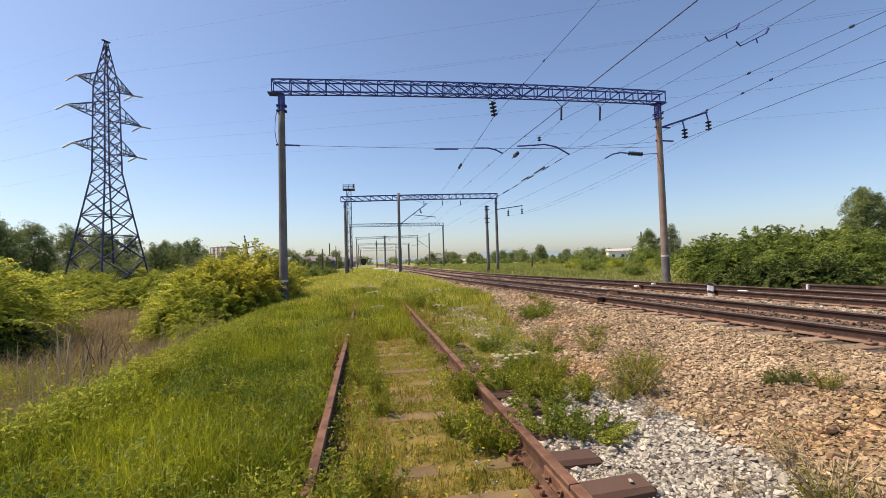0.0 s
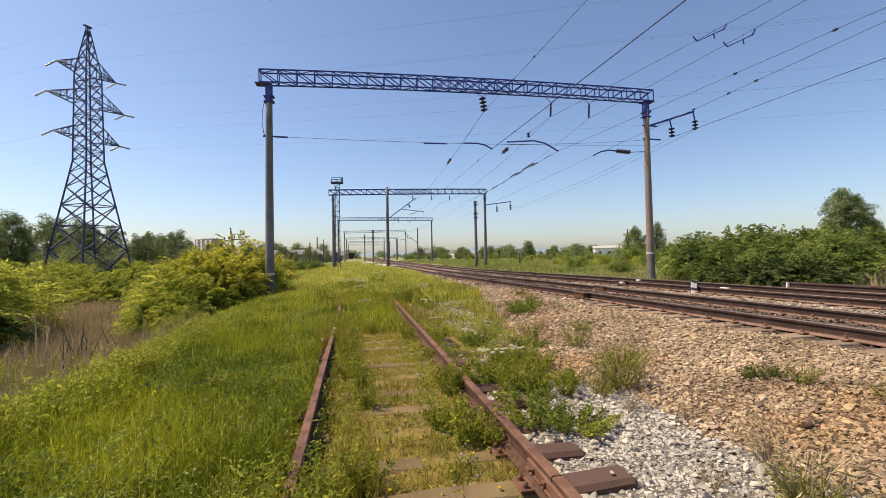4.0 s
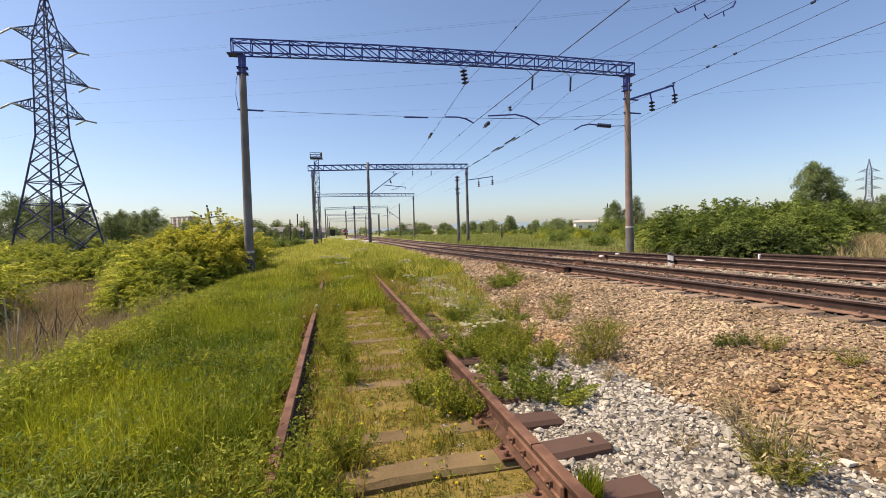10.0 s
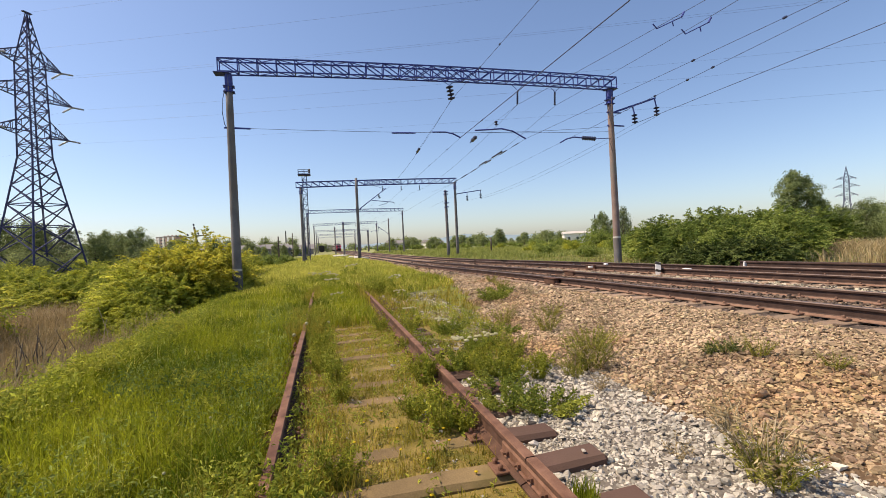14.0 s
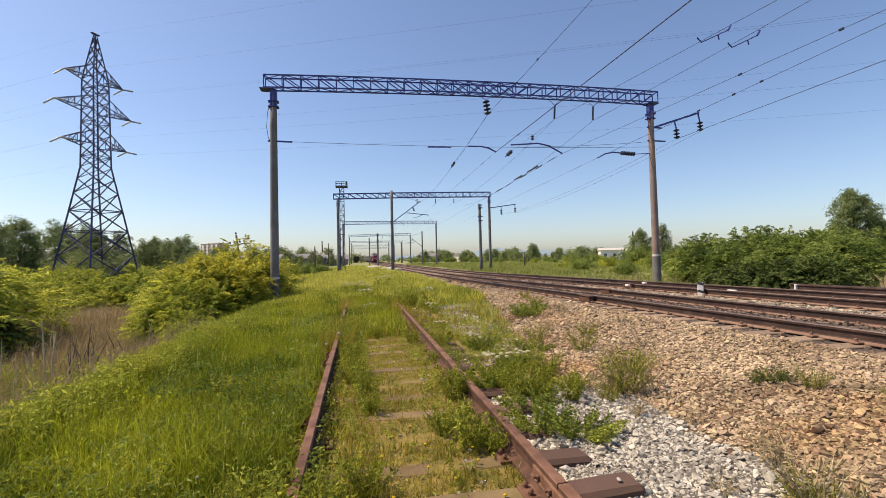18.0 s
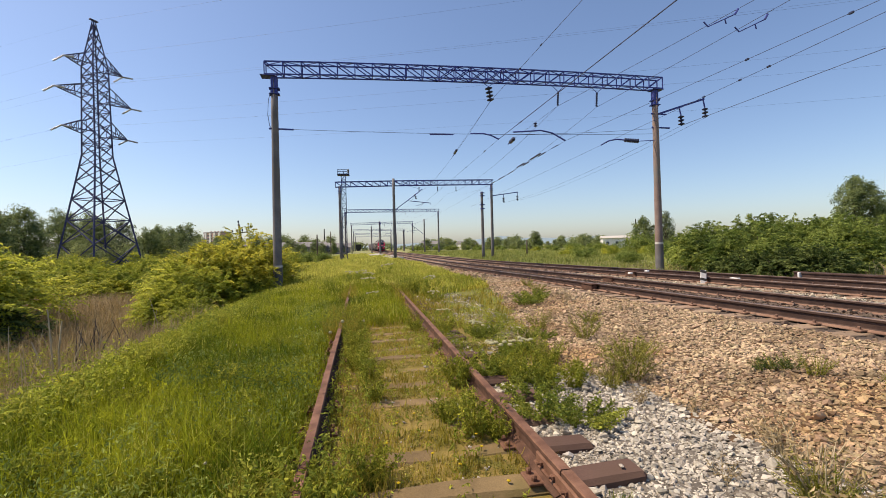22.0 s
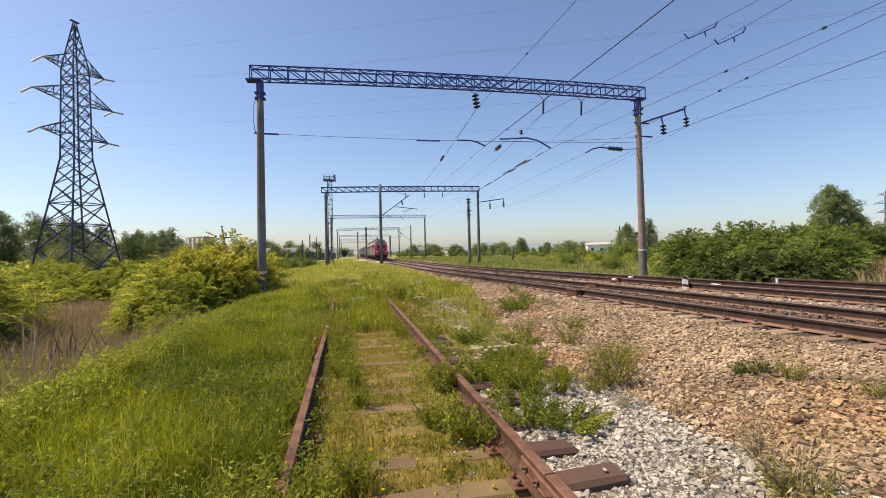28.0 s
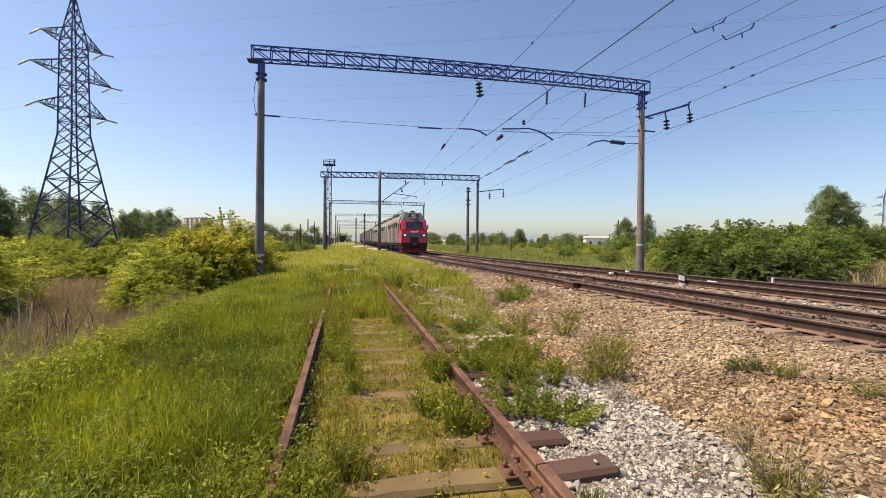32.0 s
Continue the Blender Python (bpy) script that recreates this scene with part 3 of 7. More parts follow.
# ---- overhead line structures ----
def column(parent, x, y, z0, z1, r0=0.19, r1=0.135, material=None, ring=0.0, lean=0.0):
    m = pose(x, y, z0, 0, lean, 0)
    h = z1 - z0
    c = part("column", Shape().lathe([(r0 + (r1 - r0) * k / 6, h * k / 6) for k in range(7)], 20, m), material or M_PILLAR, parent, smooth=True)
    if ring:
        part("painted_band", Shape().lathe([(r0 + 0.004, ring - 0.05), (r0 + 0.006, ring - 0.03), (r0 + 0.006, ring + 0.03), (r0 + 0.002, ring + 0.04)], 20, m), M_SLAB, c, "pale painted band")
        part("foot_coating", Shape().lathe([(r0 + 0.006, -0.3), (r0 + 0.006, ring - 0.06), (r0 + 0.001, ring - 0.05)], 20, m), M_BITUMEN if material is None else M_PILLAR, c, "darker coated foot")
    return c


def column_head(parent, x, y, z):
    """Steel sheath with clamps on top of a column."""
    hd = part("head_bracket", Shape().box((x, y, z - 0.42), (0.27, 0.27, 0.84), chamfer=0.03), M_STEEL, parent)
    for k in (0.55, 0.78):
        part("clamp", Shape().box((x, y, z - k), (0.42, 0.34, 0.045), chamfer=0.012), M_STEEL, hd)
        for s in (-1, 1):
            part("clamp_bolt", Shape().lathe([(0.0, 0), (0.03, 0), (0.03, 0.09), (0.0, 0.09)], 6, pose(x + 0.19 * s, y, z - k - 0.045)), M_STEEL, hd)


def truss(parent, x0, x1, y, z0, height=0.62, width=0.55, bays=25, camber=0.1, tilt=0.0, cross=(0.42, 0.62), w=0.055, split=True):
    """A square lattice girder along x."""
    def at(s, dy, dz):
        return Vector((x0 + (x1 - x0) * s, y + dy * width, z0 + tilt * s + camber * 4 * s * (1 - s) + dz * height))
    q = w * 0.5
    g = part("girder", Shape().sweep([(-q, -q), (-q, q), (q, q), (q, -q)], [at(k / 12, -0.5, 0) for k in range(13)]), M_STEEL, parent, "blue-grey lattice girder")
    for dy, dz in ((0.5, 0), (-0.5, 1), (0.5, 1)):
        part("chord", Shape().sweep([(-q, -q), (-q, q), (q, q), (q, -q)], [at(k / 12, dy, dz) for k in range(13)]), M_STEEL, g)
    bars = []
    for k in range(bays + 1):
        s = k / bays
        bars += [("upright", at(s, dy, 0), at(s, dy, 1), w * 0.8) for dy in (-0.5, 0.5)]
        bars += [("cross_bar", at(s, -0.5, dz), at(s, 0.5, dz), w * 0.7) for dz in (0, 1)]
    for k in range(bays):
        a, b = k / bays, (k + 1) / bays
        mid = cross[0] < (a + b) / 2 < cross[1]
        up = (a + b) / 2 < 0.5
        for dy in (-0.5, 0.5):
            if up or mid:
                bars.append(("diagonal", at(a, dy, 1), at(b, dy, 0), w * 0.75))
            if not up or mid:
                bars.append(("diagonal", at(a, dy, 0), at(b, dy, 1), w * 0.75))
        for dz in (0, 1):
            bars.append(("lacing", at(a, -0.5 if k % 2 else 0.5, dz), at(b, 0.5 if k % 2 else -0.5, dz), w * 0.55))
    if split:
        for name, p, q, ww in bars:
            part(name, Shape().bar(p, q, ww), M_STEEL, g)
    else:
        web = Shape()
        for name, p, q, ww in bars:
            web.bar(p, q, ww)
        part("lattice_web", web, M_STEEL, g)["kind"] = "stuff"
    return g


def insulator(parent, a, b, discs=4, r=0.13, material=None):
    """A string of bell discs from a to b, on a rod."""
    a, b = Vector(a), Vector(b)
    m = Matrix.Translation(a) @ (b - a).to_track_quat("Z", "Y").to_matrix().to_4x4()
    ln = (b - a).length
    pr = [(0.012, 0)]
    for k in range(discs):
        c = ln * (k + 0.5) / discs
        h = ln / discs
        pr += [(0.03, c - h * 0.42), (r, c - h * 0.1), (r, c + h * 0.08), (0.04, c + h * 0.36)]
    pr += [(0.012, ln)]
    return part("insulator", Shape().lathe(pr, 12, m), material or M_INSUL, parent, "dark ribbed insulator string", smooth=True)


def bent_arm(parent, pts, r=0.028):
    return part("steady_arm", Shape().tube(pts, r, 6), M_STEEL, parent)


def portal_near():
    t = thing("overhead_line_portal", "blue-grey lattice portal on two tall concrete columns spanning the tracks", "portal", group="overhead line portals")
    column(t, -3.55, 20, -0.45, 8.95, ring=1.3, lean=0.35)
    column(t, 14.78, 20, -0.1, 9.1, material=M_PILLAR2, ring=1.55, lean=-0.6)
    column_head(t, -3.49, 20, 9.0)
    column_head(t, 14.68, 20, 9.16)
    truss(t, -3.85, 14.98, 20, 9.0, height=0.54, tilt=0.17, camber=0.11, width=0.42, w=0.05)
    # bearers under the girder ends
    part("bearer", Shape().box((-3.72, 20, 8.97), (0.62, 0.5, 0.03), chamfer=0.008), M_STEEL, t)
    part("bearer", Shape().box((14.75, 20, 9.13), (0.6, 0.5, 0.03), chamfer=0.008), M_STEEL, t)
    # suspension strings and their hangers
    for x, zt, zb, n, r in ((6.02, 8.95, 8.25, 4, 0.17), (9.5, 8.85, 8.18, 6, 0.055), (11.53, 8.88, 8.2, 6, 0.055)):
        h = Shape()
        for s in (-0.38, 0.38):
            h.tube([(x + s, 20, 9.2), (x, 20, zt)], 0.014, 5)
        part("hanger", h, M_STEEL, t)
        insulator(t, (x, 20, zt), (x + (0.1 if n == 4 else -0.04), 20, zb), n, r)
    # registration arms on the fixing rope
    bent_arm(t, [(3.2, 20, 6.66), (4.3, 20, 6.68)], 0.032)
    bent_arm(t, [(5.1, 20, 6.74), (5.75, 20, 6.75), (6.1, 20, 6.68), (6.47, 20, 6.5)], 0.034)
    bent_arm(t, [(7.2, 20, 6.86), (8.0, 20, 6.92), (8.57, 20, 6.97), (9.15, 20, 6.86), (9.82, 20, 6.5)], 0.036)
    bent_arm(t, [(11.7, 20, 6.33), (12.1, 20, 6.54), (12.55, 20, 6.63), (12.95, 20, 6.6)], 0.036)
    insulator(t, (12.95, 20, 6.6), (13.75, 20, 6.56), 6, 0.11)
    bent_arm(t, [(13.75, 20, 6.56), (14.7, 20, 6.62)], 0.02)
    insulator(t, (8.3, 20, 7.35), (8.3, 20, 7.12), 2, 0.09)
    # clamp arms on the columns
    for x, z, ln in ((-3.5, 6.75, 0.75), (14.72, 7.95, 0.6), (14.74, 7.27, 0.75)):
        part("side_arm", Shape().bar((x - 0.25, 20, z), (x + ln, 20, z - 0.02), 0.06), M_STEEL, t)
    # slack cable down the side of the column
    part("cable", Shape().tube([(-3.63, 19.86, 8.3), (-3.72, 19.84, 7.9), (-3.76, 19.84, 7.3), (-3.7, 19.85, 6.85), (-3.62, 19.86, 6.7)], 0.013, 5), M_WIRE, t, "slack dark cable")
    # feeder bracket
    br = part("feeder_bracket", Shape().bar((14.6, 20, 7.86), (17.5, 20, 8.8), 0.09), M_STEEL, t)
    for x, z in ((16.05, 8.34), (17.45, 8.78)):
        part("drop_rod", Shape().bar((x, 20, z), (x + 0.1, 20, z - 0.42), 0.05), M_STEEL, br)
        i = insulator(br, (x + 0.1, 20, z - 0.42), (x + 0.12, 20, z - 0.95), 3, 0.15)


portal_near()


def portal_far(x0, x1, y, zb, posts, bays=22, foot=-0.4, tilt=0.0):
    t = thing("overhead_line_portal", "distant lattice portal on concrete columns over the tracks", "portal", group="overhead line portals")
    for x in posts:
        top = zb + tilt * (x - x0) / (x1 - x0)
        column(t, x, y, foot, top + 0.1, 0.2, 0.15)
        column_head(t, x, y, top + 0.05)
    truss(t, x0, x1, y, zb, 0.62, 0.5, bays, camber=0.05, tilt=tilt, w=0.07, split=y < 60)
    for k in range(3):
        x = main_x(y) + k * 2.4
        insulator(t, (x, y, zb + 0.1), (x, y, zb - 0.5), 3, 0.07)
    return t


P2 = portal_far(-2.95, 17.1, 56, 9.12, (-2.45, 16.95), tilt=0.36)
portal_far(-3.5, 17.5, 99, 9.38, (-3.3, 17.3), 22)
portal_far(-3.3, 17.1, 147, 9.1, (-3.0, 16.9), 20, tilt=0.35)
portal_far(-3.5, 19.0, 195, 9.0, (-3.2, 18.7), 18)
portal_far(-3.5, 19.5, 245, 9.0, (-3.2, 19.2), 18)
portal_far(-4.0, 20.0, 300, 9.0, (-3.7, 19.6), 16)


def cantilever_mast(x, y, h, reach, side=1, brace=True, foot=-0.3, lean=0.0, r=0.2):
    t = thing("catenary_mast", "grey concrete catenary mast with a steel cantilever", "mast", group="catenary masts")
    column(t, x, y, foot, h, r, r * 0.75, lean=lean)
    for k, (dz, ln) in enumerate(() if brace else ((0.15, 0.5), (0.5, 0.55), (1.6, 0.6), (2.1, 0.5))):
        part("clamp", Shape().box((x, y, h - dz), (ln, 0.42, 0.1), chamfer=0.02), M_STEEL, t)
    for dz in (() if brace else (0.3, 1.2)):
        insulator(t, (x - 0.1, y - 0.2, h - dz), (x - 0.1, y - 0.2, h - dz - 0.5), 3, 0.1)
    if brace:
        s = side
        br = part("cantilever", Shape().tube([(x + 0.12 * s, y, h - 3.9), (x + reach * s, y, h - 1.3)], 0.055, 6), M_STEEL, t)
        part("tie_rod", Shape().tube([(x, y, h - 0.35), (x + reach * 0.97 * s, y, h - 1.35)], 0.018, 5), M_STEEL, br)
        insulator(br, (x + reach * 0.72 * s, y, h - 1.95), (x + reach * 0.78 * s, y, h - 2.55), 3, 0.14)
        reg = part("registration_tube", Shape().tube([(x + reach * 0.5 * s, y, h - 2.75), (x + (reach + 1.0) * s, y, h - 3.05)], 0.045, 6), M_STEEL, t)
        part("drop_bracket", Shape().tube([(x + (reach + 0.95) * s, y, h - 3.0), (x + (reach + 0.95) * s, y, h - 3.3)], 0.03, 5), M_STEEL, reg)
        part("steady_arm", Shape().tube([(x + (reach + 0.3) * s, y, h - 2.95), (x + (reach - 0.3) * s, y, h - 3.25), (x + (reach - 0.9) * s, y, h - 3.4)], 0.025, 5), M_STEEL, reg)
    return t


cantilever_mast(4.12, 55.2, 10.08, 3.6)
cantilever_mast(14.9, 53.2, 8.2, 2.0, brace=False, lean=-0.4)
cantilever_mast(15.9, 112, 8.6, 3.4, side=-1)
cantilever_mast(4.0, 96, 7.2, 3.0, brace=False)
cantilever_mast(3.2, 138, 8.2, 3.0, brace=False)
cantilever_mast(16.0, 170, 8.2, 3.0, brace=False)
cantilever_mast(12.6, 190, 9.0, 3.0, brace=False)


def feeder_arm():
    t = part("feeder_bracket", Shape().bar((16.95, 56, 8.0), (20.6, 56, 8.5), 0.1), M_STEEL, P2)
    for x, z in ((18.6, 8.2), (20.5, 8.46)):
        part("drop_rod", Shape().bar((x, 56, z), (x, 56, z - 0.4), 0.06), M_STEEL, t)
        insulator(t, (x, 56, z - 0.4), (x, 56, z - 1.1), 3, 0.17)


feeder_arm()


def floodlight_mast(x, y, h):
    t = thing("floodlight_mast", "slender steel lattice floodlight mast with a railed platform on top", "lamp mast")
    w = 0.27
    for sx in (-1, 1):
        for sy in (-1, 1):
            part("leg", Shape().bar((x + sx * w, y + sy * w, -0.3), (x + sx * w, y + sy * w, h), 0.065), M_PYLON, t)
    n = 18
    for k in range(n):
        z0, z1 = h * k / n, h * (k + 1) / n
        b = Shape()
        s = 1 if k % 2 else -1
        for sy in (-1, 1):
            b.bar((x - s * w, y + sy * w, z0), (x + s * w, y + sy * w, z1), 0.035)
            b.bar((x + sy * w, y - s * w, z0), (x + sy * w, y + s * w, z1), 0.035)
            b.bar((x - w, y + sy * w, z1), (x + w, y + sy * w, z1), 0.035)
        part("bracing", b, M_PYLON, t)
    pl = part("platform", Shape().box((x, y, h), (1.5, 1.3, 0.09), chamfer=0.02), M_PYLON, t)
    for sx in (-0.7, 0, 0.7):
        for sy in (-0.6, 0.6):
            part("rail_post", Shape().bar((x + sx, y + sy, h), (x + sx, y + sy, h + 0.6), 0.04), M_PYLON, pl)
    for sy in (-0.6, 0.6):
        for z in (0.32, 0.6):
            part("guard_rail", Shape().bar((x - 0.7, y + sy, h + z), (x + 0.7, y + sy, h + z), 0.045), M_PYLON, pl)
    for dx, dz in ((0.62, 0.22), (0.62, 0.46)):
        part("floodlight", Shape().lathe([(0.0, 0), (0.12, 0.0), (0.14, 0.16), (0.08, 0.22), (0, 0.24)], 12, pose(x + dx, y - 0.66, h + dz, 75, 0, 0)), M_DGREY, pl)


floodlight_mast(-2.0, 57.4, 10.85)


# ---- wires ----
def wire(name, label, a, b, sag=0.0, r=0.011, n=24, group="overhead wires"):
    a, b = Vector(a), Vector(b)
    pts = [a.lerp(b, k / n) - Vector((0, 0, sag * 4 * (k / n) * (1 - k / n))) for k in range(n + 1)]
    ob = part(name, Shape().tube(pts, r, 5), M_WIRE)
    return tagged(ob, label, "wire", group)


def catenary(pts_c, pts_m, first=0.007):
    for k, (a, b) in enumerate(zip(pts_c, pts_c[1:])):
        wire("contact_wire", "taut copper contact wire over the track", a, b, 0.03, 0.006 if k else first)
    for (a, b) in zip(pts_m, pts_m[1:]):
        wire("messenger_wire", "sagging dark messenger wire", a, b, 0.75, 0.007)


catenary([(6.55, -40, 6.45), (6.45, 20, 6.5), (7.0, 56, 6.3), (7.2, 99, 6.2), (7.6, 147, 6.1), (8.3, 195, 6.1), (8.5, 300, 6.1)],
         [(6.9, 56, 8.2), (7.1, 99, 8.1), (7.6, 147, 8.1), (8.3, 195, 8.1), (8.5, 300, 8.1)], 0.014)
catenary([(14.0, -34, 6.5), (9.82, 20, 6.5), (10.9, 56, 6.3), (11.2, 99, 6.2), (11.6, 147, 6.1)],
         [(9.45, 20, 8.16), (10.9, 56, 8.2), (11.2, 99, 8.1), (11.6, 147, 8.1)])
catenary([(9.2, -34, 6.4), (11.7, 20, 6.33), (13.4, 56, 6.3)], [(11.5, 20, 8.18), (13.4, 56, 8.3)])
wire("messenger_wire", "sagging dark messenger wire", (6.0, -34, 8.3), (6.08, 20, 8.26), 0.22, 0.008)
wire("messenger_wire", "sagging dark messenger wire", (6.08, 20, 8.26), (6.9, 56, 8.2), 0.75, 0.008)
wire("messenger_wire", "sagging dark messenger wire", (10.8, 11, 8.16), (9.45, 20, 8.16), 0.02, 0.008)
wire("messenger_wire", "sagging dark messenger wire", (17.5, -34, 8.7), (10.8, 11, 8.16), 0.1, 0.008)
wire("messenger_wire", "sagging dark messenger wire", (11.76, 11, 8.1), (11.5, 20, 8.18), 0.02, 0.008)
wire("messenger_wire", "sagging dark messenger wire", (13.0, -34, 8.7), (11.76, 11, 8.1), 0.1, 0.008)
wire("feeder_wire", "thick dark feeder cable on insulators", (16.2, -34, 7.45), (16.17, 20, 7.4), 0.05, 0.012)
wire("feeder_wire", "thick dark feeder cable on insulators", (16.17, 20, 7.4), (18.6, 56, 7.1), 0.5, 0.007)
wire("feeder_wire", "thick dark feeder cable on insulators", (17.57, 20, 7.84), (20.5, 56, 7.35), 0.5, 0.007)
wire("fixing_rope", "thin cross-span rope between the portal columns", (-3.0, 20, 6.74), (14.7, 20, 6.95), 0.12, 0.009)
wire("fixing_rope", "thin cross-span rope between the portal columns", (5.9, 20, 6.72), (15.2, 20, 7.27), 0.1, 0.008)


def line_fitting(pts, sizes):
    """Section insulator: dark rods and skids in line with the wire."""
    t = thing("section_insulator", "dark section insulator hanging in the contact wire", "insulator", group="section insulators")
    for (a, b), r in zip(zip(pts[::2], pts[1::2]), sizes):
        part("insulating_rod", Shape().tube([a, b], r, 6), M_INSUL, t)


line_fitting([(9.85, 20.9, 6.5), (9.87, 21.7, 6.5), (9.9, 22.6, 6.49), (9.93, 23.6, 6.47), (9.93, 23.3, 6.58), (9.97, 24.9, 6.56), (9.99, 25.2, 6.47), (10.0, 26.2, 6.46), (10.0, 26.0, 6.56), (10.05, 27.4, 6.54), (10.1, 28.2, 6.46), (10.15, 29.4, 6.45), (10.18, 30.4, 6.45), (10.22, 31.8, 6.44), (10.26, 33.0, 6.44), (10.3, 34.2, 6.43)], (0.02, 0.03, 0.045, 0.04, 0.035, 0.03, 0.04, 0.03))


def clamp_on(pts):
    for p in pts:
        t = tagged(part("wire_clamp", Shape().box((0, 0, 0), (0.05, 0.11, 0.055), chamfer=0.012), M_INSUL), "small dark clamp on an overhead wire", "clamp", "wire clamps")
        t.location = p


clamp_on([(6.455, 17, 6.49), (6.49, 22.5, 6.485), (6.56, 27, 6.45), (6.66, 34, 6.4), (6.075, 14, 8.2), (6.07, 16, 8.2), (10.75, 8, 6.48), (10.56, 10.5, 6.485), (10.3, 13.8, 6.49), (11.26, 10.5, 6.33), (11.31, 11.5, 6.33), (11.38, 13, 6.33)])


def strain_insulator(a, b, r, lead):
    """A stout dark insulator in a messenger wire, with the rod that holds it."""
    t = thing("strain_insulator", "stout dark insulator cut into a messenger wire", "insulator", group="strain insulators")
    a, b, lead = Vector(a), Vector(b), Vector(lead)
    d = (b - a).normalized()
    body = [a, a.lerp(b, 0.12), a.lerp(b, 0.5), a.lerp(b, 0.88), b]
    part("insulator_body", Shape().tube(body, [r * 0.35, r, r * 0.9, r, r * 0.35], 10), M_INSUL, t)
    part("end_fitting", Shape().tube([b, b + d * 0.5], r * 0.25, 6), M_STEEL, t)
    part("holding_rod", Shape().tube([a, lead], 0.006, 5), M_WIRE, t)


strain_insulator((6.22, 28.0, 7.76), (6.26, 29.0, 7.7), 0.085, (6.1, 20.0, 8.25))
strain_insulator((9.6, 26.6, 8.2), (9.66, 27.5, 8.19), 0.13, (9.45, 20.0, 8.16))


def counter_arm(x, y, z, length):
    """Angled dropper arm carried by the wires."""
    t = thing("registration_arm", "angled dark registration arm hung from the overhead wires", "arm", group="hung registration arms")
    a = part("rod", Shape().tube([(x, y, z), (x + length, y, z + 0.42)], 0.016, 6), M_STEEL, t)
    part("end_hook", Shape().tube([(x, y, z), (x - 0.1, y, z + 0.09), (x - 0.14, y, z + 0.13)], 0.018, 5), M_STEEL, a)
    part("end_bracket", Shape().tube([(x + length, y, z + 0.42), (x + length + 0.1, y, z + 0.58)], 0.03, 6), M_STEEL, a)
    part("stub", Shape().tube([(x + length * 0.62, y, z + 0.26), (x + length * 0.66, y, z + 0.12)], 0.018, 5), M_STEEL, a)


counter_arm(9.8, 11.0, 7.58, 0.9)
counter_arm(10.82, 11.0, 7.5, 0.88)


# ---- power line pylon ----
def pylon(x, y, z, rz, scale=1.0, hi=28.6, detail=True):
    t = thing("power_pylon", "tall dark steel lattice pylon with three pairs of crossarms", "pylon", (x, y, z), "power pylons", rz=rz)
    t.scale = (scale, scale, scale)

    def half(h):
        return np.interp(h, [0, 13.5, 23.3, hi], [2.95, 0.98, 0.85, 0.08])
    corners = ((-1, -1), (1, -1), (1, 1), (-1, 1))

    def at(k, h):
        cx, cy = corners[k % 4]
        return Vector((cx * half(h), cy * half(h), h))
    for k in range(4):
        part("leg", Shape().tube([at(k, h) for h in (0, 13.5, 23.3, hi)], [0.10, 0.09, 0.075, 0.05], 6), M_PYLON, t)
    levels = [0, 3.6, 6.3, 8.6, 10.6, 12.2, 13.5, 14.7, 15.9, 17.2, 18.5, 19.8, 21.0, 22.2, 23.3, 24.7, 26.0, 27.2, 28.2]
    for i in range(len(levels) - 1):
        a, b = levels[i], levels[i + 1]
        for k in range(4):
            br = Shape()
            w = 0.09 if i < 5 else 0.07
            br.bar(at(k, a), at(k + 1, b), w)
            br.bar(at(k + 1, a), at(k, b), w)
            if i in (1, 2, 6, 9, 12):
                br.bar(at(k, b), at(k + 1, b), w)
            part("bracing", br, M_PYLON, t)
    for h, reach in ((15.9, 2.75), (19.8, 3.35), (23.3, 2.35)):
        for s in (-1, 1):
            tip = Vector((s * (reach + 0.85), 0, h + 0.15))
            arm = Shape()
            w = half(h)
            for cy in (-1, 1):
                arm.bar((s * w, cy * w, h), tip, 0.09)
                arm.bar((s * half(h + 1.5), cy * half(h + 1.5), h + 1.5), tip, 0.08)
                for q in (0.25, 0.5, 0.75):
                    p = Vector((s * w, cy * w, h)).lerp(tip, q)
                    p2 = Vector((s * half(h + 1.5), cy * half(h + 1.5), h + 1.5)).lerp(tip, q)
                    arm.bar(p, p2, 0.055)
                    arm.bar(p, Vector((s * w, -cy * w, h)).lerp(tip, q + 0.2), 0.05)
                    arm.bar(p2, Vector((s * w, cy * w, h)).lerp(tip, q + 0.2), 0.05)
            ar = part("crossarm", arm, M_PYLON, t)
            for d in (-1, 1):
                insulator(ar, tip, tip + Vector((s * 0.05, d * 1.5, -0.4)), 8, 0.1, M_GLASSINS)
    part("peak", Shape().box((0, 0, hi), (0.9, 0.3, 0.12), chamfer=0.03), M_PYLON, t)
    return t


PX, PY, PZ = -28.75, 55.75, -0.95
LINE = Vector((0.9, -0.44, 0)).normalized()
ANGLE = math.degrees(math.atan2(LINE.y, LINE.x)) + 90
pylon(PX, PY, PZ, ANGLE)
pylon(150, -31.5, -1.5, ANGLE)


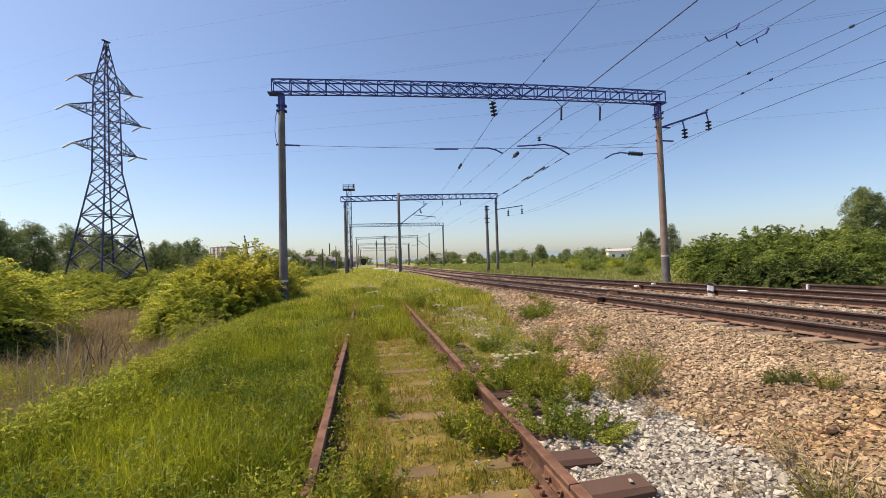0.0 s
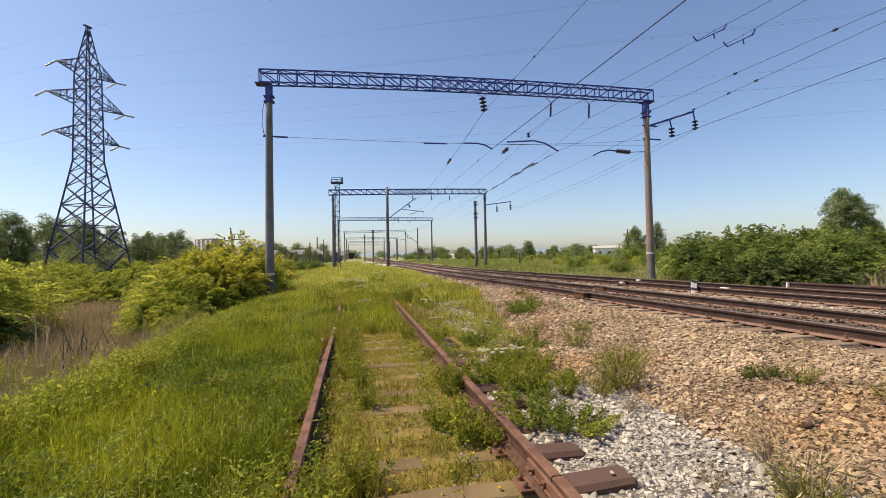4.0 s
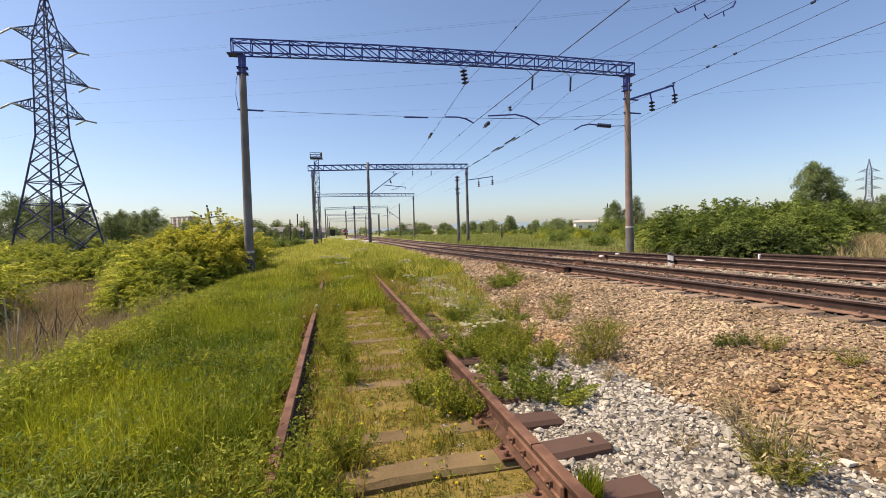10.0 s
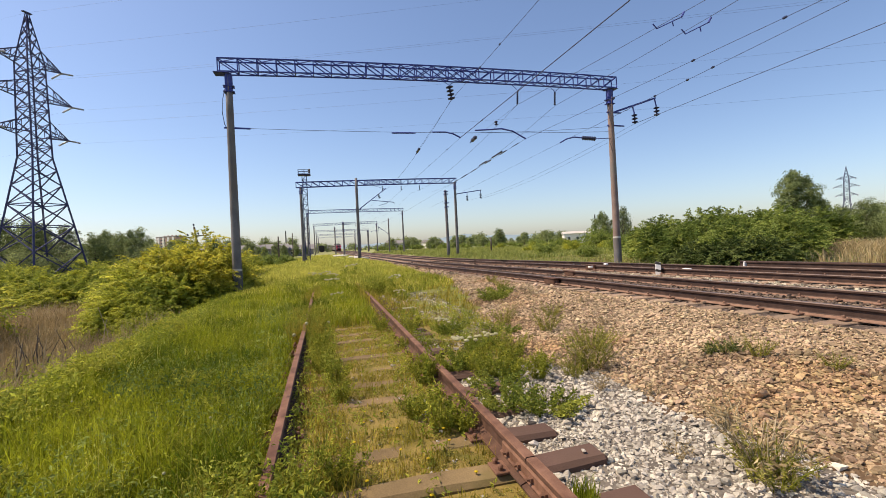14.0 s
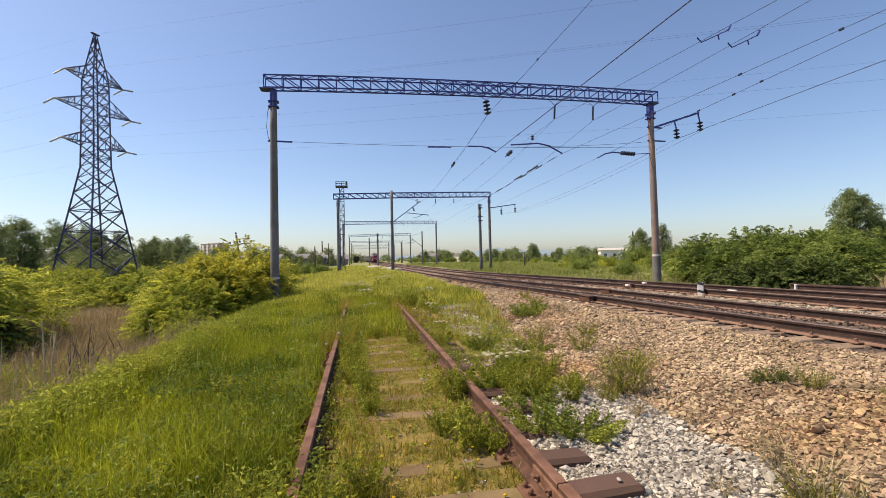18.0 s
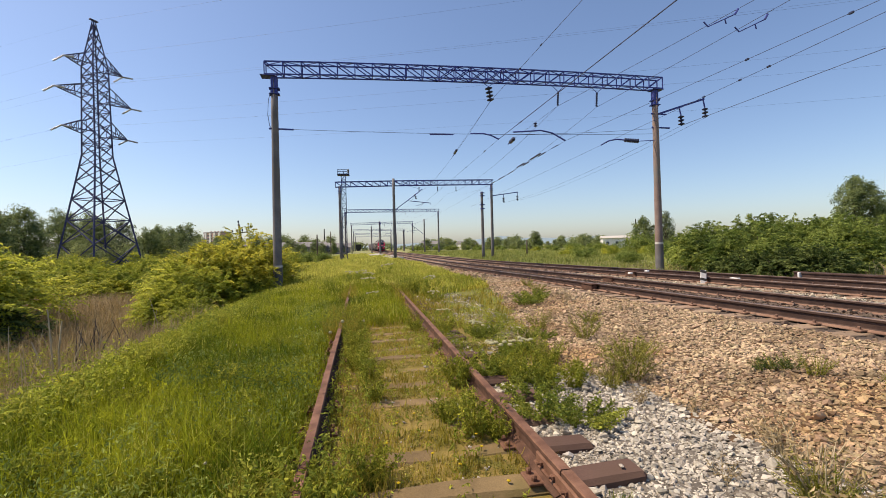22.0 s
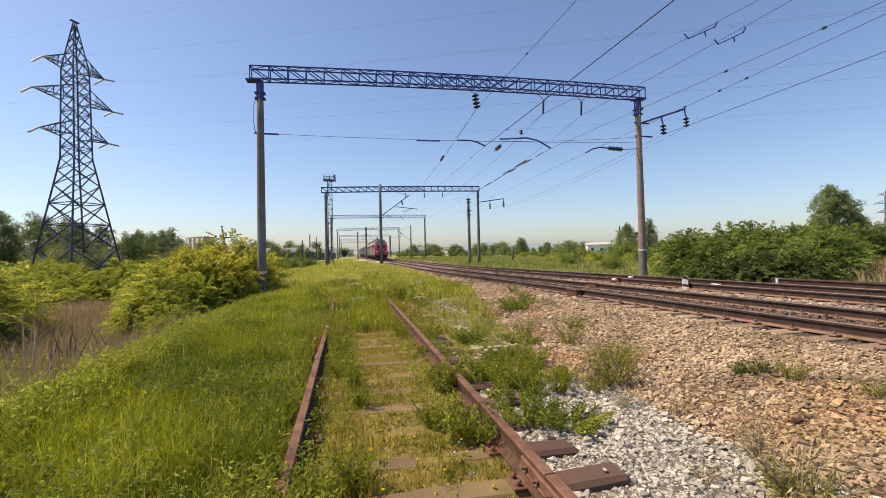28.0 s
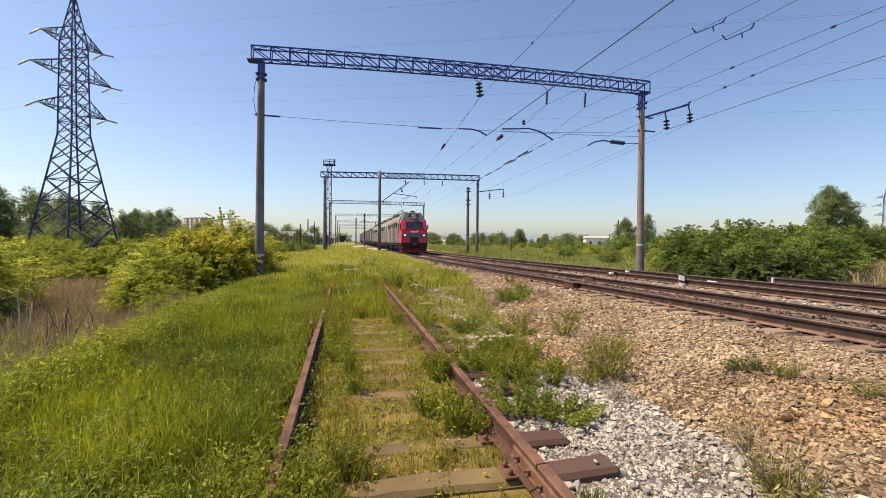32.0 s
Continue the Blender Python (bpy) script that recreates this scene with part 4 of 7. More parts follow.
def conductors():
    side = Vector((-LINE.y, LINE.x, 0))
    for h, reach in ((15.9, 3.6), (19.8, 4.2), (23.3, 3.2)):
        for s in (-1, 1):
            a = Vector((PX, PY, PZ)) + side * (-s) * reach + Vector((0, 0, h - 0.3))
            b = Vector((150, -31.5, -1.5)) + side * (-s) * reach + Vector((0, 0, h - 0.3))
            c = Vector((PX, PY, PZ)) - LINE * 190 + side * (-s) * reach + Vector((0, 0, h - 2))
            wire("power_line", "thin high-voltage conductor between pylons", a + LINE * 2, b, 2.6, 0.0048, 40, "high voltage lines")
            wire("power_line", "thin high-voltage conductor between pylons", a - LINE * 2, c, 3.0, 0.0035, 30, "high voltage lines")
    top = Vector((PX, PY, PZ + 28.6))
    wire("earth_line", "thin earth wire on the pylon tops", top, Vector((150, -31.5, 27.1)), 2.0, 0.005, 40, "high voltage lines")
    wire("earth_line", "thin earth wire on the pylon tops", top, top - LINE * 190, 2.5, 0.003, 30, "high voltage lines")


conductors()


# ---- plants ----
def leaf_mesh(name, c, out, size, material, aspect=0.55, droop=0.3, seed=0, along=None):
    """Folded diamond leaves at places c that face roughly along out, and point along where that is given."""
    g = np.random.default_rng(seed)
    n = len(c)
    nrm = out * 1.5 + g.normal(0, 0.5, (n, 3)) + np.array([0, 0, 0.15])
    nrm /= np.linalg.norm(nrm, axis=1)[:, None] + 1e-9
    t = np.cross(nrm, g.normal(0, 1, (n, 3)) if along is None else np.cross(along, nrm))
    t /= np.linalg.norm(t, axis=1)[:, None] + 1e-9
    b = np.cross(nrm, t)
    s = (size * g.uniform(0.6, 1.35, n))[:, None]
    tip = c + t * s - nrm * s * droop
    left, right = c + t * s * 0.45 + b * s * aspect / 2, c + t * s * 0.45 - b * s * aspect / 2
    verts = np.stack([c, left, tip, right], 1).reshape(-1, 3)
    i = np.arange(n)[:, None] * 4
    return raw_mesh(name, verts, i + np.array([[0, 1, 2, 3]]), material)


def crown_points(blobs, n, g, shell=0.35, clump=0.14, per=34):
    """Leaves in small clumps near the surfaces of ellipsoids, and the way out from each."""
    m = max(1, n // per)
    w = np.array([b[3] * b[4] for b in blobs], float)
    pick = g.choice(len(blobs), m, p=w / w.sum())
    b = np.array(blobs, float)[pick]
    d = g.normal(0, 1, (m, 3))
    d /= np.linalg.norm(d, axis=1)[:, None]
    d[:, 2] = np.where(d[:, 2] < -0.35, -d[:, 2], d[:, 2])
    rad = 1 - shell * g.random(m) ** 1.5 + 0.05 * g.normal(0, 1, m)
    lump = 1 + 0.22 * np.sin(5 * d[:, 0] + 3 * b[:, 0]) * np.sin(6 * d[:, 2] + b[:, 1]) + 0.12 * np.sin(9 * d[:, 1] + 2 * b[:, 2])
    p = b[:, :3] + d * np.stack([b[:, 3], b[:, 3], b[:, 4]], 1) * (rad * lump)[:, None]
    size = clump * g.uniform(0.6, 1.5, m)
    p = np.repeat(p, per, 0) + np.clip(g.normal(0, 1, (m * per, 3)), -1.5, 1.5) * np.repeat(size, per)[:, None] * np.array([1, 1, 0.8])
    return p, np.repeat(d, per, 0)


def make_bush(name, w, h, leaves, size, material, seed, label, sprigs=14):
    g = np.random.default_rng(seed)
    t = thing(name, label, "bush")
    st = Shape()
    blobs = []
    for k in range(9):
        a, r = g.uniform(0, 6.28), w * 0.36 * math.sqrt(g.random())
        x, y = r * math.cos(a), r * math.sin(a)
        top = h * g.uniform(0.55, 0.98) * (1 - 0.35 * r / (w * 0.36))
        rr = w * g.uniform(0.13, 0.22)
        blobs.append((x, y, top - rr * 0.8, rr, rr * 0.85))
        blobs.append((x * 1.15, y * 1.15, top * 0.45, rr * 1.15, top * 0.45))
        st.tube([(x * 0.2, y * 0.2, -0.1), (x * 0.6, y * 0.6, top * 0.4), (x, y, top * 0.85)], [0.03, 0.022, 0.01], 5)
    p, d = crown_points(blobs, leaves, g, 0.6, size * 2.1)
    # loose shoots above the crown
    for k in range(sprigs):
        q = blobs[int(g.integers(0, 9)) * 2]
        base = np.array(q[:3]) + g.normal(0, 0.5, 3) * q[3]
        ln = h * g.uniform(0.14, 0.3)
        top = base + np.array([g.normal(0, 0.3) * ln, g.normal(0, 0.3) * ln, q[4] * 0.8 + ln])
        m = 26
        f = g.random(m)[:, None]
        p = np.vstack([p, base + (top - base) * f + g.normal(0, size * 0.4, (m, 3))])
        d = np.vstack([d, g.normal(0, 1, (m, 3))])
        st.tube([tuple(base), tuple(top)], [0.008, 0.004], 4)
    p[:, 2] = np.maximum(p[:, 2], 0.02)
    part("woody_frame", st, M_BARK, t)["kind"] = "stuff"
    part("foliage", leaf_mesh("foliage", p, d, size, material, seed=seed), material, t)
    return t


def make_spray_bush(name, w, h, sprays, per, size, reach, material, seed, label, stems=10):
    """A shrub of arching leafy shoots: each shoot carries its leaves in two rows and droops at the tip."""
    g = np.random.default_rng(seed)
    t = thing(name, label, "bush")
    st = Shape()
    blobs = []
    for k in range(stems):
        a, r = k * 2.4 + g.uniform(-0.4, 0.4), w * 0.37 * math.sqrt((k + 0.4) / stems)
        x, y = r * math.cos(a), r * math.sin(a)
        top = h * g.uniform(0.68, 1.0) * (1 - 0.38 * r / (w * 0.37))
        rr = w * g.uniform(0.14, 0.22)
        blobs.append((x, y, top - rr * 0.75, rr, rr * 0.8))
        blobs.append((x * 1.12, y * 1.12, top * 0.42, rr * 1.1, top * 0.42))
        st.tube([(x * 0.15, y * 0.15, -0.1), (x * 0.55, y * 0.55, top * 0.4), (x, y, top * 0.85)], [0.035, 0.024, 0.01], 5)
    b = np.array(blobs)
    wt = b[:, 3] * b[:, 4]
    b = b[g.choice(len(b), sprays, p=wt / wt.sum())]
    d = g.normal(0, 1, (sprays, 3))
    d[:, 2] = np.abs(d[:, 2]) * np.where(g.random(sprays) < 0.75, 1, -0.5)
    d /= np.linalg.norm(d, axis=1)[:, None]
    p0 = b[:, :3] + d * np.stack([b[:, 3], b[:, 3], b[:, 4]], 1) * (0.68 + 0.32 * g.random((sprays, 1)) ** 0.6)
    way = d + g.normal(0, 0.35, (sprays, 3)) + np.array([0, 0, 0.25])
    way /= np.linalg.norm(way, axis=1)[:, None]
    ln = reach * g.uniform(0.5, 1.25, (sprays, 1, 1))
    f = (np.arange(per)[None, :, None] + g.random((sprays, per, 1))) / per
    p = p0[:, None] + way[:, None] * ln * f
    p[:, :, 2:] -= 0.45 * ln * f ** 2
    side = np.cross(way, np.array([0, 0, 1.0]))
    side /= np.linalg.norm(side, axis=1)[:, None] + 1e-9
    sign = np.where(np.arange(per) % 2 == 0, 1.0, -1.0)[None, :, None]
    along = side[:, None] * sign * 0.9 + way[:, None] * 0.55
    face = np.broadcast_to((np.cross(side, way) * np.sign(np.cross(side, way)[:, 2:]) * 0.65 + d * 0.55)[:, None], p.shape)
    p = p.reshape(-1, 3)
    p[:, 2] = np.maximum(p[:, 2], 0.03)
    part("woody_frame", st, M_BARK, t)["kind"] = "stuff"
    part("foliage", leaf_mesh("foliage", p, face.reshape(-1, 3), size, material, 0.5, 0.25, seed, along.reshape(-1, 3)), material, t)
    return t


def make_tree(name, h, w, leaves, size, material, seed, label, bare=0.3):
    g = np.random.default_rng(seed)
    t = thing(name, label, "tree")
    lean = g.normal(0, 0.04, 2) * h
    trunk = [(lean[0] * k / 5, lean[1] * k / 5, h * 0.75 * k / 5 - 0.2) for k in range(6)]
    tr = part("trunk", Shape().tube(trunk, [h * 0.024 * (1 - 0.14 * k) for k in range(6)], 8), M_BARK, t, smooth=True)
    blobs = []
    for k in range(26):
        a = k * 2.4 + g.uniform(-0.4, 0.4)
        u = (k + 0.5) / 26
        f = bare + (0.93 - bare) * u
        r = w * 0.36 * math.sqrt(max(0.05, 1 - (2 * abs(u - 0.38)) ** 2 * 0.75)) * g.uniform(0.35, 1.0)
        c = (r * math.cos(a) + lean[0] * f, r * math.sin(a) + lean[1] * f, h * f)
        rr = w * g.uniform(0.14, 0.23)
        blobs.append((*c, rr, rr * g.uniform(0.8, 1.1)))
        if k % 2 == 0:
            s = trunk[min(4, int(f * 5 * 0.8))]
            part("limb", Shape().tube([s, ((s[0] + c[0]) / 2, (s[1] + c[1]) / 2, (s[2] + c[2]) / 2 + 0.1 * h * 0.3), c], [h * 0.010, h * 0.007, h * 0.003], 5), M_BARK, tr)
    p, d = crown_points(blobs, leaves, g, 0.5, size * 1.25)
    part("crown", leaf_mesh("crown", p, d, size, material, seed=seed), material, t)
    return t


def plant(proto, spots, seed, first=True):
    """Copies of one bush or tree: (x, y, scale) rows, the first being the model itself."""
    r = random.Random(seed)
    for k, (x, y, s) in enumerate(spots):
        z = float(terrain(x, y)) - 0.05
        m = pose(x, y, z, 0, 0, r.uniform(0, 360))
        if k == 0:
            ob = proto
            ob.scale = (s, s, s * r.uniform(0.92, 1.08))
            ob.matrix_basis = m @ Matrix.Diagonal((*ob.scale, 1))
        else:
            ob = copy_thing(proto, m)
            ob.scale = (s, s, s * r.uniform(0.9, 1.1))


YB = make_spray_bush("bush", 4.0, 3.3, 1500, 30, 0.105, 0.75, M_YELLOW, 11, "yellow-green leafy bush in sunlight beside the embankment")
plant(YB, [(-5.4, 20.9, 1.24), (-6.8, 22.2, 1.12), (-5.1, 22.8, 0.8), (-8.2, 24.4, 0.7), (-6.6, 25.5, 0.7), (-8.0, 28.0, 0.6)], 1)
GB = make_spray_bush("bush", 3.8, 2.9, 1300, 28, 0.10, 0.7, M_LEAFY, 20, "fresh green arching bush at the foot of the embankment")
plant(GB, [(-6.2, 18.3, 1.0), (-6.9, 19.9, 1.08), (-6.35, 16.9, 0.76), (-5.6, 15.9, 0.5), (-5.6, 19.4, 0.85), (-7.7, 21.4, 0.85), (-5.3, 14.9, 0.36)], 15)
OB = make_spray_bush("bush", 3.8, 2.2, 800, 24, 0.12, 0.7, M_OLIVE, 12, "yellow-green scrubby bush on low ground")
plant(OB, [(-13.3, 28.6, 1.0), (-15.5, 29.2, 1.05), (-17.8, 29.6, 1.0), (-20.2, 29.4, 1.05), (-22.4, 28.0, 1.1), (-11.4, 27.6, 0.85), (-12.4, 31.5, 1.0), (-15.0, 35.0, 1.2), (-19.0, 36.0, 1.15), (-23.5, 35.0, 1.25), (-12.0, 36.0, 1.05), (-9.5, 33.0, 0.95),
           (-25.5, 31.0, 1.25), (-28.0, 35.0, 1.3), (-24.0, 42.0, 1.2), (-18.0, 43.0, 1.1), (-13.0, 42.0, 1.1), (-30.0, 41.0, 1.3), (-9.0, 40.0, 1.0), (-6.0, 36.0, 0.7), (-21.5, 24.0, 1.0)], 2)
DB = make_spray_bush("bush", 3.6, 2.5, 900, 26, 0.12, 0.65, M_GREEN, 13, "dense green shrub in a long thicket")
plant(DB, [(17.8, 20.3, 0.95), (19.2, 21.5, 1.05), (18.6, 18.2, 1.0), (20.6, 19.0, 1.1), (19.6, 16.8, 0.95), (21.6, 17.6, 1.05), (20.9, 16.0, 0.9), (23.6, 18.4, 1.15),
           (21.8, 21.8, 1.15), (26.0, 20.4, 1.15), (21.0, 24.5, 0.95), (24.0, 23.8, 1.15), (27.0, 24.0, 1.2), (30.0, 24.0, 1.1), (33.0, 25.5, 1.2), (36.0, 25.0, 1.2), (16.9, 19.2, 0.7), (16.6, 17.4, 0.75), (16.7, 15.6, 0.8), (17.4, 14.9, 0.8)], 3)
OG = make_bush("bush", 3.8, 2.7, 12000, 0.105, M_OLIVE, 19, "light green bush behind the yellow-green scrub", 5)
plant(OG, [(-8 - 1.7 * k + 0.6 * math.sin(k * 2.2), 48 + 3.5 * math.sin(k * 1.7), 1.0 + 0.25 * math.sin(k * 1.3)) for k in range(16)], 14)
LB = make_spray_bush("bush", 5.0, 3.5, 1500, 30, 0.105, 0.8, M_LEAFY, 16, "tall yellow-green bush beside the reed bed")
plant(LB, [(-13.0, 15.7, 1.24), (-15.2, 17.4, 1.34), (-13.9, 13.6, 1.1), (-17.2, 15.4, 1.25), (-19.0, 20.0, 1.0), (-11.9, 14.0, 0.7), (-19.5, 16.5, 1.05)], 9)
# Dark low shrubs added so their colour deepens the shaded sides of bushes.
KB = make_spray_bush("bush", 2.4, 1.6, 420, 24, 0.10, 0.5, M_SHADE, 18, "dark green shrub, its leaf colour standing in for shade below brighter bushes", 7)
plant(KB, [(-10.7, 14.5, 1.1), (-11.4, 13.4, 1.15), (-10.1, 13.4, 0.75), (18.6, 15.9, 0.95), (19.6, 15.4, 1.0), (17.5, 17.0, 0.85), (-4.85, 19.9, 0.85), (15.5, 13.9, 0.85), (16.4, 13.4, 0.9), (15.3, 15.4, 0.75), (15.6, 17.0, 0.6)], 13)
MB = make_bush("bush", 3.8, 2.5, 9000, 0.13, M_OLIVE, 17, "light green bush at the edge of the meadow", 10)
plant(MB, [(25.5 + 1.15 * k + 0.8 * math.sin(k * 2.3), 53 - 0.85 * k + 2.0 * math.sin(k * 1.7), 0.32 + 0.34 * abs(math.sin(k * 1.9))) for k in range(14)]
      + [(36 + 3.0 * k, 92 - 1.5 * k + 5 * math.sin(k * 2.1), 0.3 + 0.25 * abs(math.sin(k * 1.3))) for k in range(16)], 12)
FB = make_bush("bush", 4.5, 2.6, 4500, 0.2, M_GREEN, 14, "distant green shrub at the edge of the meadow", 16)
plant(FB, [(24 + 5.2 * k + 3 * math.sin(k * 2.1), 66 + 6 * k + 9 * math.sin(k * 1.7), 0.5 + 0.35 * abs(math.sin(k * 1.3))) for k in range(4, 26) if not 8 < k < 15]
      + [(33 + 3.4 * k, 128 + 8 * math.sin(k * 2.6), 0.35 + 0.3 * abs(math.sin(k * 1.37))) for k in range(34) if not 13 < k < 19]
      + [(30 + 5 * k, 40 + 9 * math.sin(k * 1.9) + k * 3, 0.7 + 0.35 * abs(math.sin(k))) for k in range(9)]
      + [(-5 - 3 * k, 62 + 9 * math.sin(k * 2.3) + 5 * k, 0.6 + 0.25 * abs(math.sin(k * 1.1))) for k in range(8)]
      + [(20, 38, 0.4), (24, 44, 0.45), (19.5, 30, 0.4), (27, 52, 0.5)]
      + [(20 + 2.3 * k, 176 + 6 * math.sin(k * 2.7), 0.5 + 0.35 * abs(math.sin(k * 1.9))) for k in range(42)], 4)
TB = make_bush("thicket", 7.0, 4.4, 9000, 0.2, M_THICKET, 16, "tall grey-green thicket behind the scrub", 16)
plant(TB, [(-20 - 3.6 * k + 1.5 * math.sin(k * 2.1), 62 + 6 * math.sin(k * 1.7), 0.7 + 0.35 * abs(math.sin(k * 1.3))) for k in range(14)]
      + [(-34 - 4.0 * k, 48 + 4 * math.sin(k * 2.7), 0.8 + 0.4 * abs(math.sin(k * 0.9))) for k in range(8)]
      + [(-9 - 5 * k, 92 + 9 * math.sin(k * 1.9), 0.3 + 0.22 * abs(math.sin(k * 1.1)) + 0.012 * k) for k in range(12)]
      + [(38 + 3.5 * k, 27 + 4 * math.sin(k * 2.2), 0.5 + 0.15 * abs(math.sin(k * 1.4))) for k in range(6)], 11)
BIGT = make_tree("tree", 7.6, 5.6, 22000, 0.17, M_DARK, 27, "rounded grey-green tree above the thicket", 0.18)
plant(BIGT, [(44.5, 33.0, 0.86)], 5)
DT = make_tree("tree", 8.0, 6.0, 12000, 0.22, M_DARK, 22, "dark green tree behind the scrub", 0.15)
plant(DT, [(-40.0, 62.0, 0.95), (-27.0, 75.0, 0.85), (-31.0, 73.0, 0.7), (-23.5, 84.0, 0.62), (-34.5, 66.0, 0.8), (-20.0, 92.0, 0.6), (-47.0, 55.0, 1.15), (-41.0, 52.0, 1.1), (-37.0, 51.0, 1.0), (52.5, 34.0, 0.5), (48.5, 33.5, 0.55), (-44.0, 58.0, 1.0), (-37.0, 70.0, 0.9), (-50.0, 66.0, 1.1), (-30.0, 78.0, 0.8), (-36.0, 88.0, 0.9), (-46.0, 80.0, 1.1), (-14.0, 165.0, 0.55), (-20.0, 160.0, 0.5), (-31.0, 165.0, 0.6), (-26.0, 172.0, 0.55), (-10.5, 180.0, 0.55), (-37.0, 180.0, 0.7), (-44.0, 172.0, 0.6), (-16.5, 190.0, 0.7)] + [(-52.0, 180.0, 0.6), (-22.0, 138.0, 0.42), (-26.5, 142.0, 0.5), (-31.0, 136.0, 0.45), (-18.0, 146.0, 0.42), (-36.0, 140.0, 0.5), (-41.0, 146.0, 0.45), (-13.0, 150.0, 0.4), (-47.0, 138.0, 0.55), (-9.5, 158.0, 0.42), (-15.5, 156.0, 0.6), (-20.5, 154.0, 0.5), (-28.5, 150.0, 0.62), (-24.0, 158.0, 0.66), (-38.5, 150.0, 0.6), (-7.0, 170.0, 0.5), (-44.5, 152.0, 0.7), (-33.5, 152.0, 0.5),
           (48.6, 70, 0.72), (50.5, 72, 0.5), (61.6, 150, 0.85), (56.0, 37.0, 0.42), (62.0, 40.0, 0.42), (49.0, 30.0, 0.5), (68, 42, 0.45)], 6)
ST = make_tree("tree", 9.5, 5.5, 5200, 0.24, M_SILVER, 23, "open-crowned grey-green tree with thin upper branches", 0.35)
plant(ST, [(-43.0, 50.0, 0.95), (-46.5, 47.0, 1.0), (-39.0, 55.0, 0.85), (-50.0, 52.0, 1.0), (-30.5, 64.0, 0.7), (-41.0, 44.0, 0.8), (45.5, 60.0, 0.6)], 7)
GT = make_tree("tree", 8.0, 7.5, 3200, 0.42, M_THICKET, 24, "distant tree in the belt along the horizon", 0.12)
plant(GT, [(30 + 4.6 * k + 3 * math.sin(k * 2.7), 168 + 14 * math.sin(k * 1.9) - 0.4 * k, 0.34 + 0.22 * abs(math.sin(k * 1.7)) ** 2) for k in range(40)]
      + [(-34 - 5.5 * k + 3 * math.sin(k * 1.3), 190 + 22 * math.sin(k * 2.1), 0.6 + 0.5 * abs(math.sin(k * 1.9)) ** 2) for k in range(40)]
      + [(-52 - 4 * k, 95 + 10 * math.sin(k * 2.3), 0.55 + 0.3 * abs(math.sin(k * 1.1))) for k in range(12)]
      + [(-24 + 6 * math.sin(k * 2.2) - 4 * k, 150 + 7 * k, 0.5 + 0.25 * abs(math.sin(k * 1.5))) for k in range(7)]
      + [(-12 - 3.2 * k + 1.5 * math.sin(k * 2.9), 205 + 12 * math.sin(k * 1.7), 0.62 + 0.42 * abs(math.sin(k * 1.27)) ** 2) for k in range(24)]
      + [(26 + 3.6 * k, 192 + 8 * math.sin(k * 2.1), 0.42 + 0.28 * abs(math.sin(k * 1.4))) for k in range(26)]
      + [(150 + 14 * k, 150 - 6 * k + 8 * math.sin(k), 0.9 + 0.3 * abs(math.sin(k * 1.2))) for k in range(10)]
      + [(60 + 9 * k, 105 + 9 * math.sin(k * 1.4) - 3 * k, 0.45 + 0.2 * abs(math.sin(k * 2.2))) for k in range(2, 10)], 8)


def far_woods():
    """The belt of woods round the horizon, as one mesh of leaf clumps."""
    g = np.random.default_rng(90)
    blobs = []
    for k in range(520):
        a = radians(-75 + 160 * k / 520 + g.uniform(-0.3, 0.3))
        d = g.uniform(255, 330)
        x, y = d * math.sin(a), d * math.cos(a)
        if 4 < x < 14:
            continue
        h = g.uniform(2.5, 7.5) * (0.7 + 0.3 * math.sin(k * 0.21))
        blobs.append((x, y, h * 0.45 - 0.5, h * 0.75, h * 0.55))
    p, d = crown_points(blobs, 60000, g, 0.5, 0.7, 12)
    tagged(new("far_woods", leaf_mesh("far_woods", p, d, 0.9, M_THICKET, 0.7, seed=90)), "far belt of woods along the horizon", "woods", kind="stuff")


far_woods()


# ---- low weeds on and beside the siding ----
def make_weed(name, h, w, stems, leaves, size, material, seed, label, aspect=0.45, flowers=0):
    g = np.random.default_rng(seed)
    t = thing(name, label, "weed")
    st = Shape()
    ps, ds = [], []
    for k in range(stems):
        a = g.uniform(0, 6.28)
        r0, r1 = w * 0.18 * g.random(), w * 0.5 * math.sqrt(g.random())
        hh = h * g.uniform(0.55, 1.0)
        b, e = np.array([r0 * math.cos(a), r0 * math.sin(a), -0.03]), np.array([r1 * math.cos(a), r1 * math.sin(a), hh])
        mid = (b + e) / 2 + np.array([0, 0, hh * 0.12])
        st.tube([tuple(b), tuple(mid), tuple(e)], [0.0035, 0.0028, 0.0018], 4)
        m = leaves // stems
        f = g.uniform(0.12, 1.0, m)[:, None]
        ps.append((1 - f) ** 2 * b + 2 * f * (1 - f) * mid + f ** 2 * e + g.normal(0, 0.012, (m, 3)))
        dd = g.normal(0, 1, (m, 3))
        ds.append(dd)
    part("stalk", st, M_STALK if material is M_DRYGRASS else M_WEED, t)["kind"] = "stuff"
    part("leaves", leaf_mesh("leaves", np.vstack(ps), np.vstack(ds), size, material, aspect, seed=seed), material, t)
    for k in range(flowers):
        a, r = g.uniform(0, 6.28), w * 0.4 * g.random()
        fl = Shape().lathe([(0.0, 0), (0.028, 0.006), (0.042, 0.018), (0.03, 0.034), (0, 0.04)], 8, pose(r * math.cos(a), r * math.sin(a), h * g.uniform(0.85, 1.05)))
        part("flower", fl, M_PETAL, t)
    return t


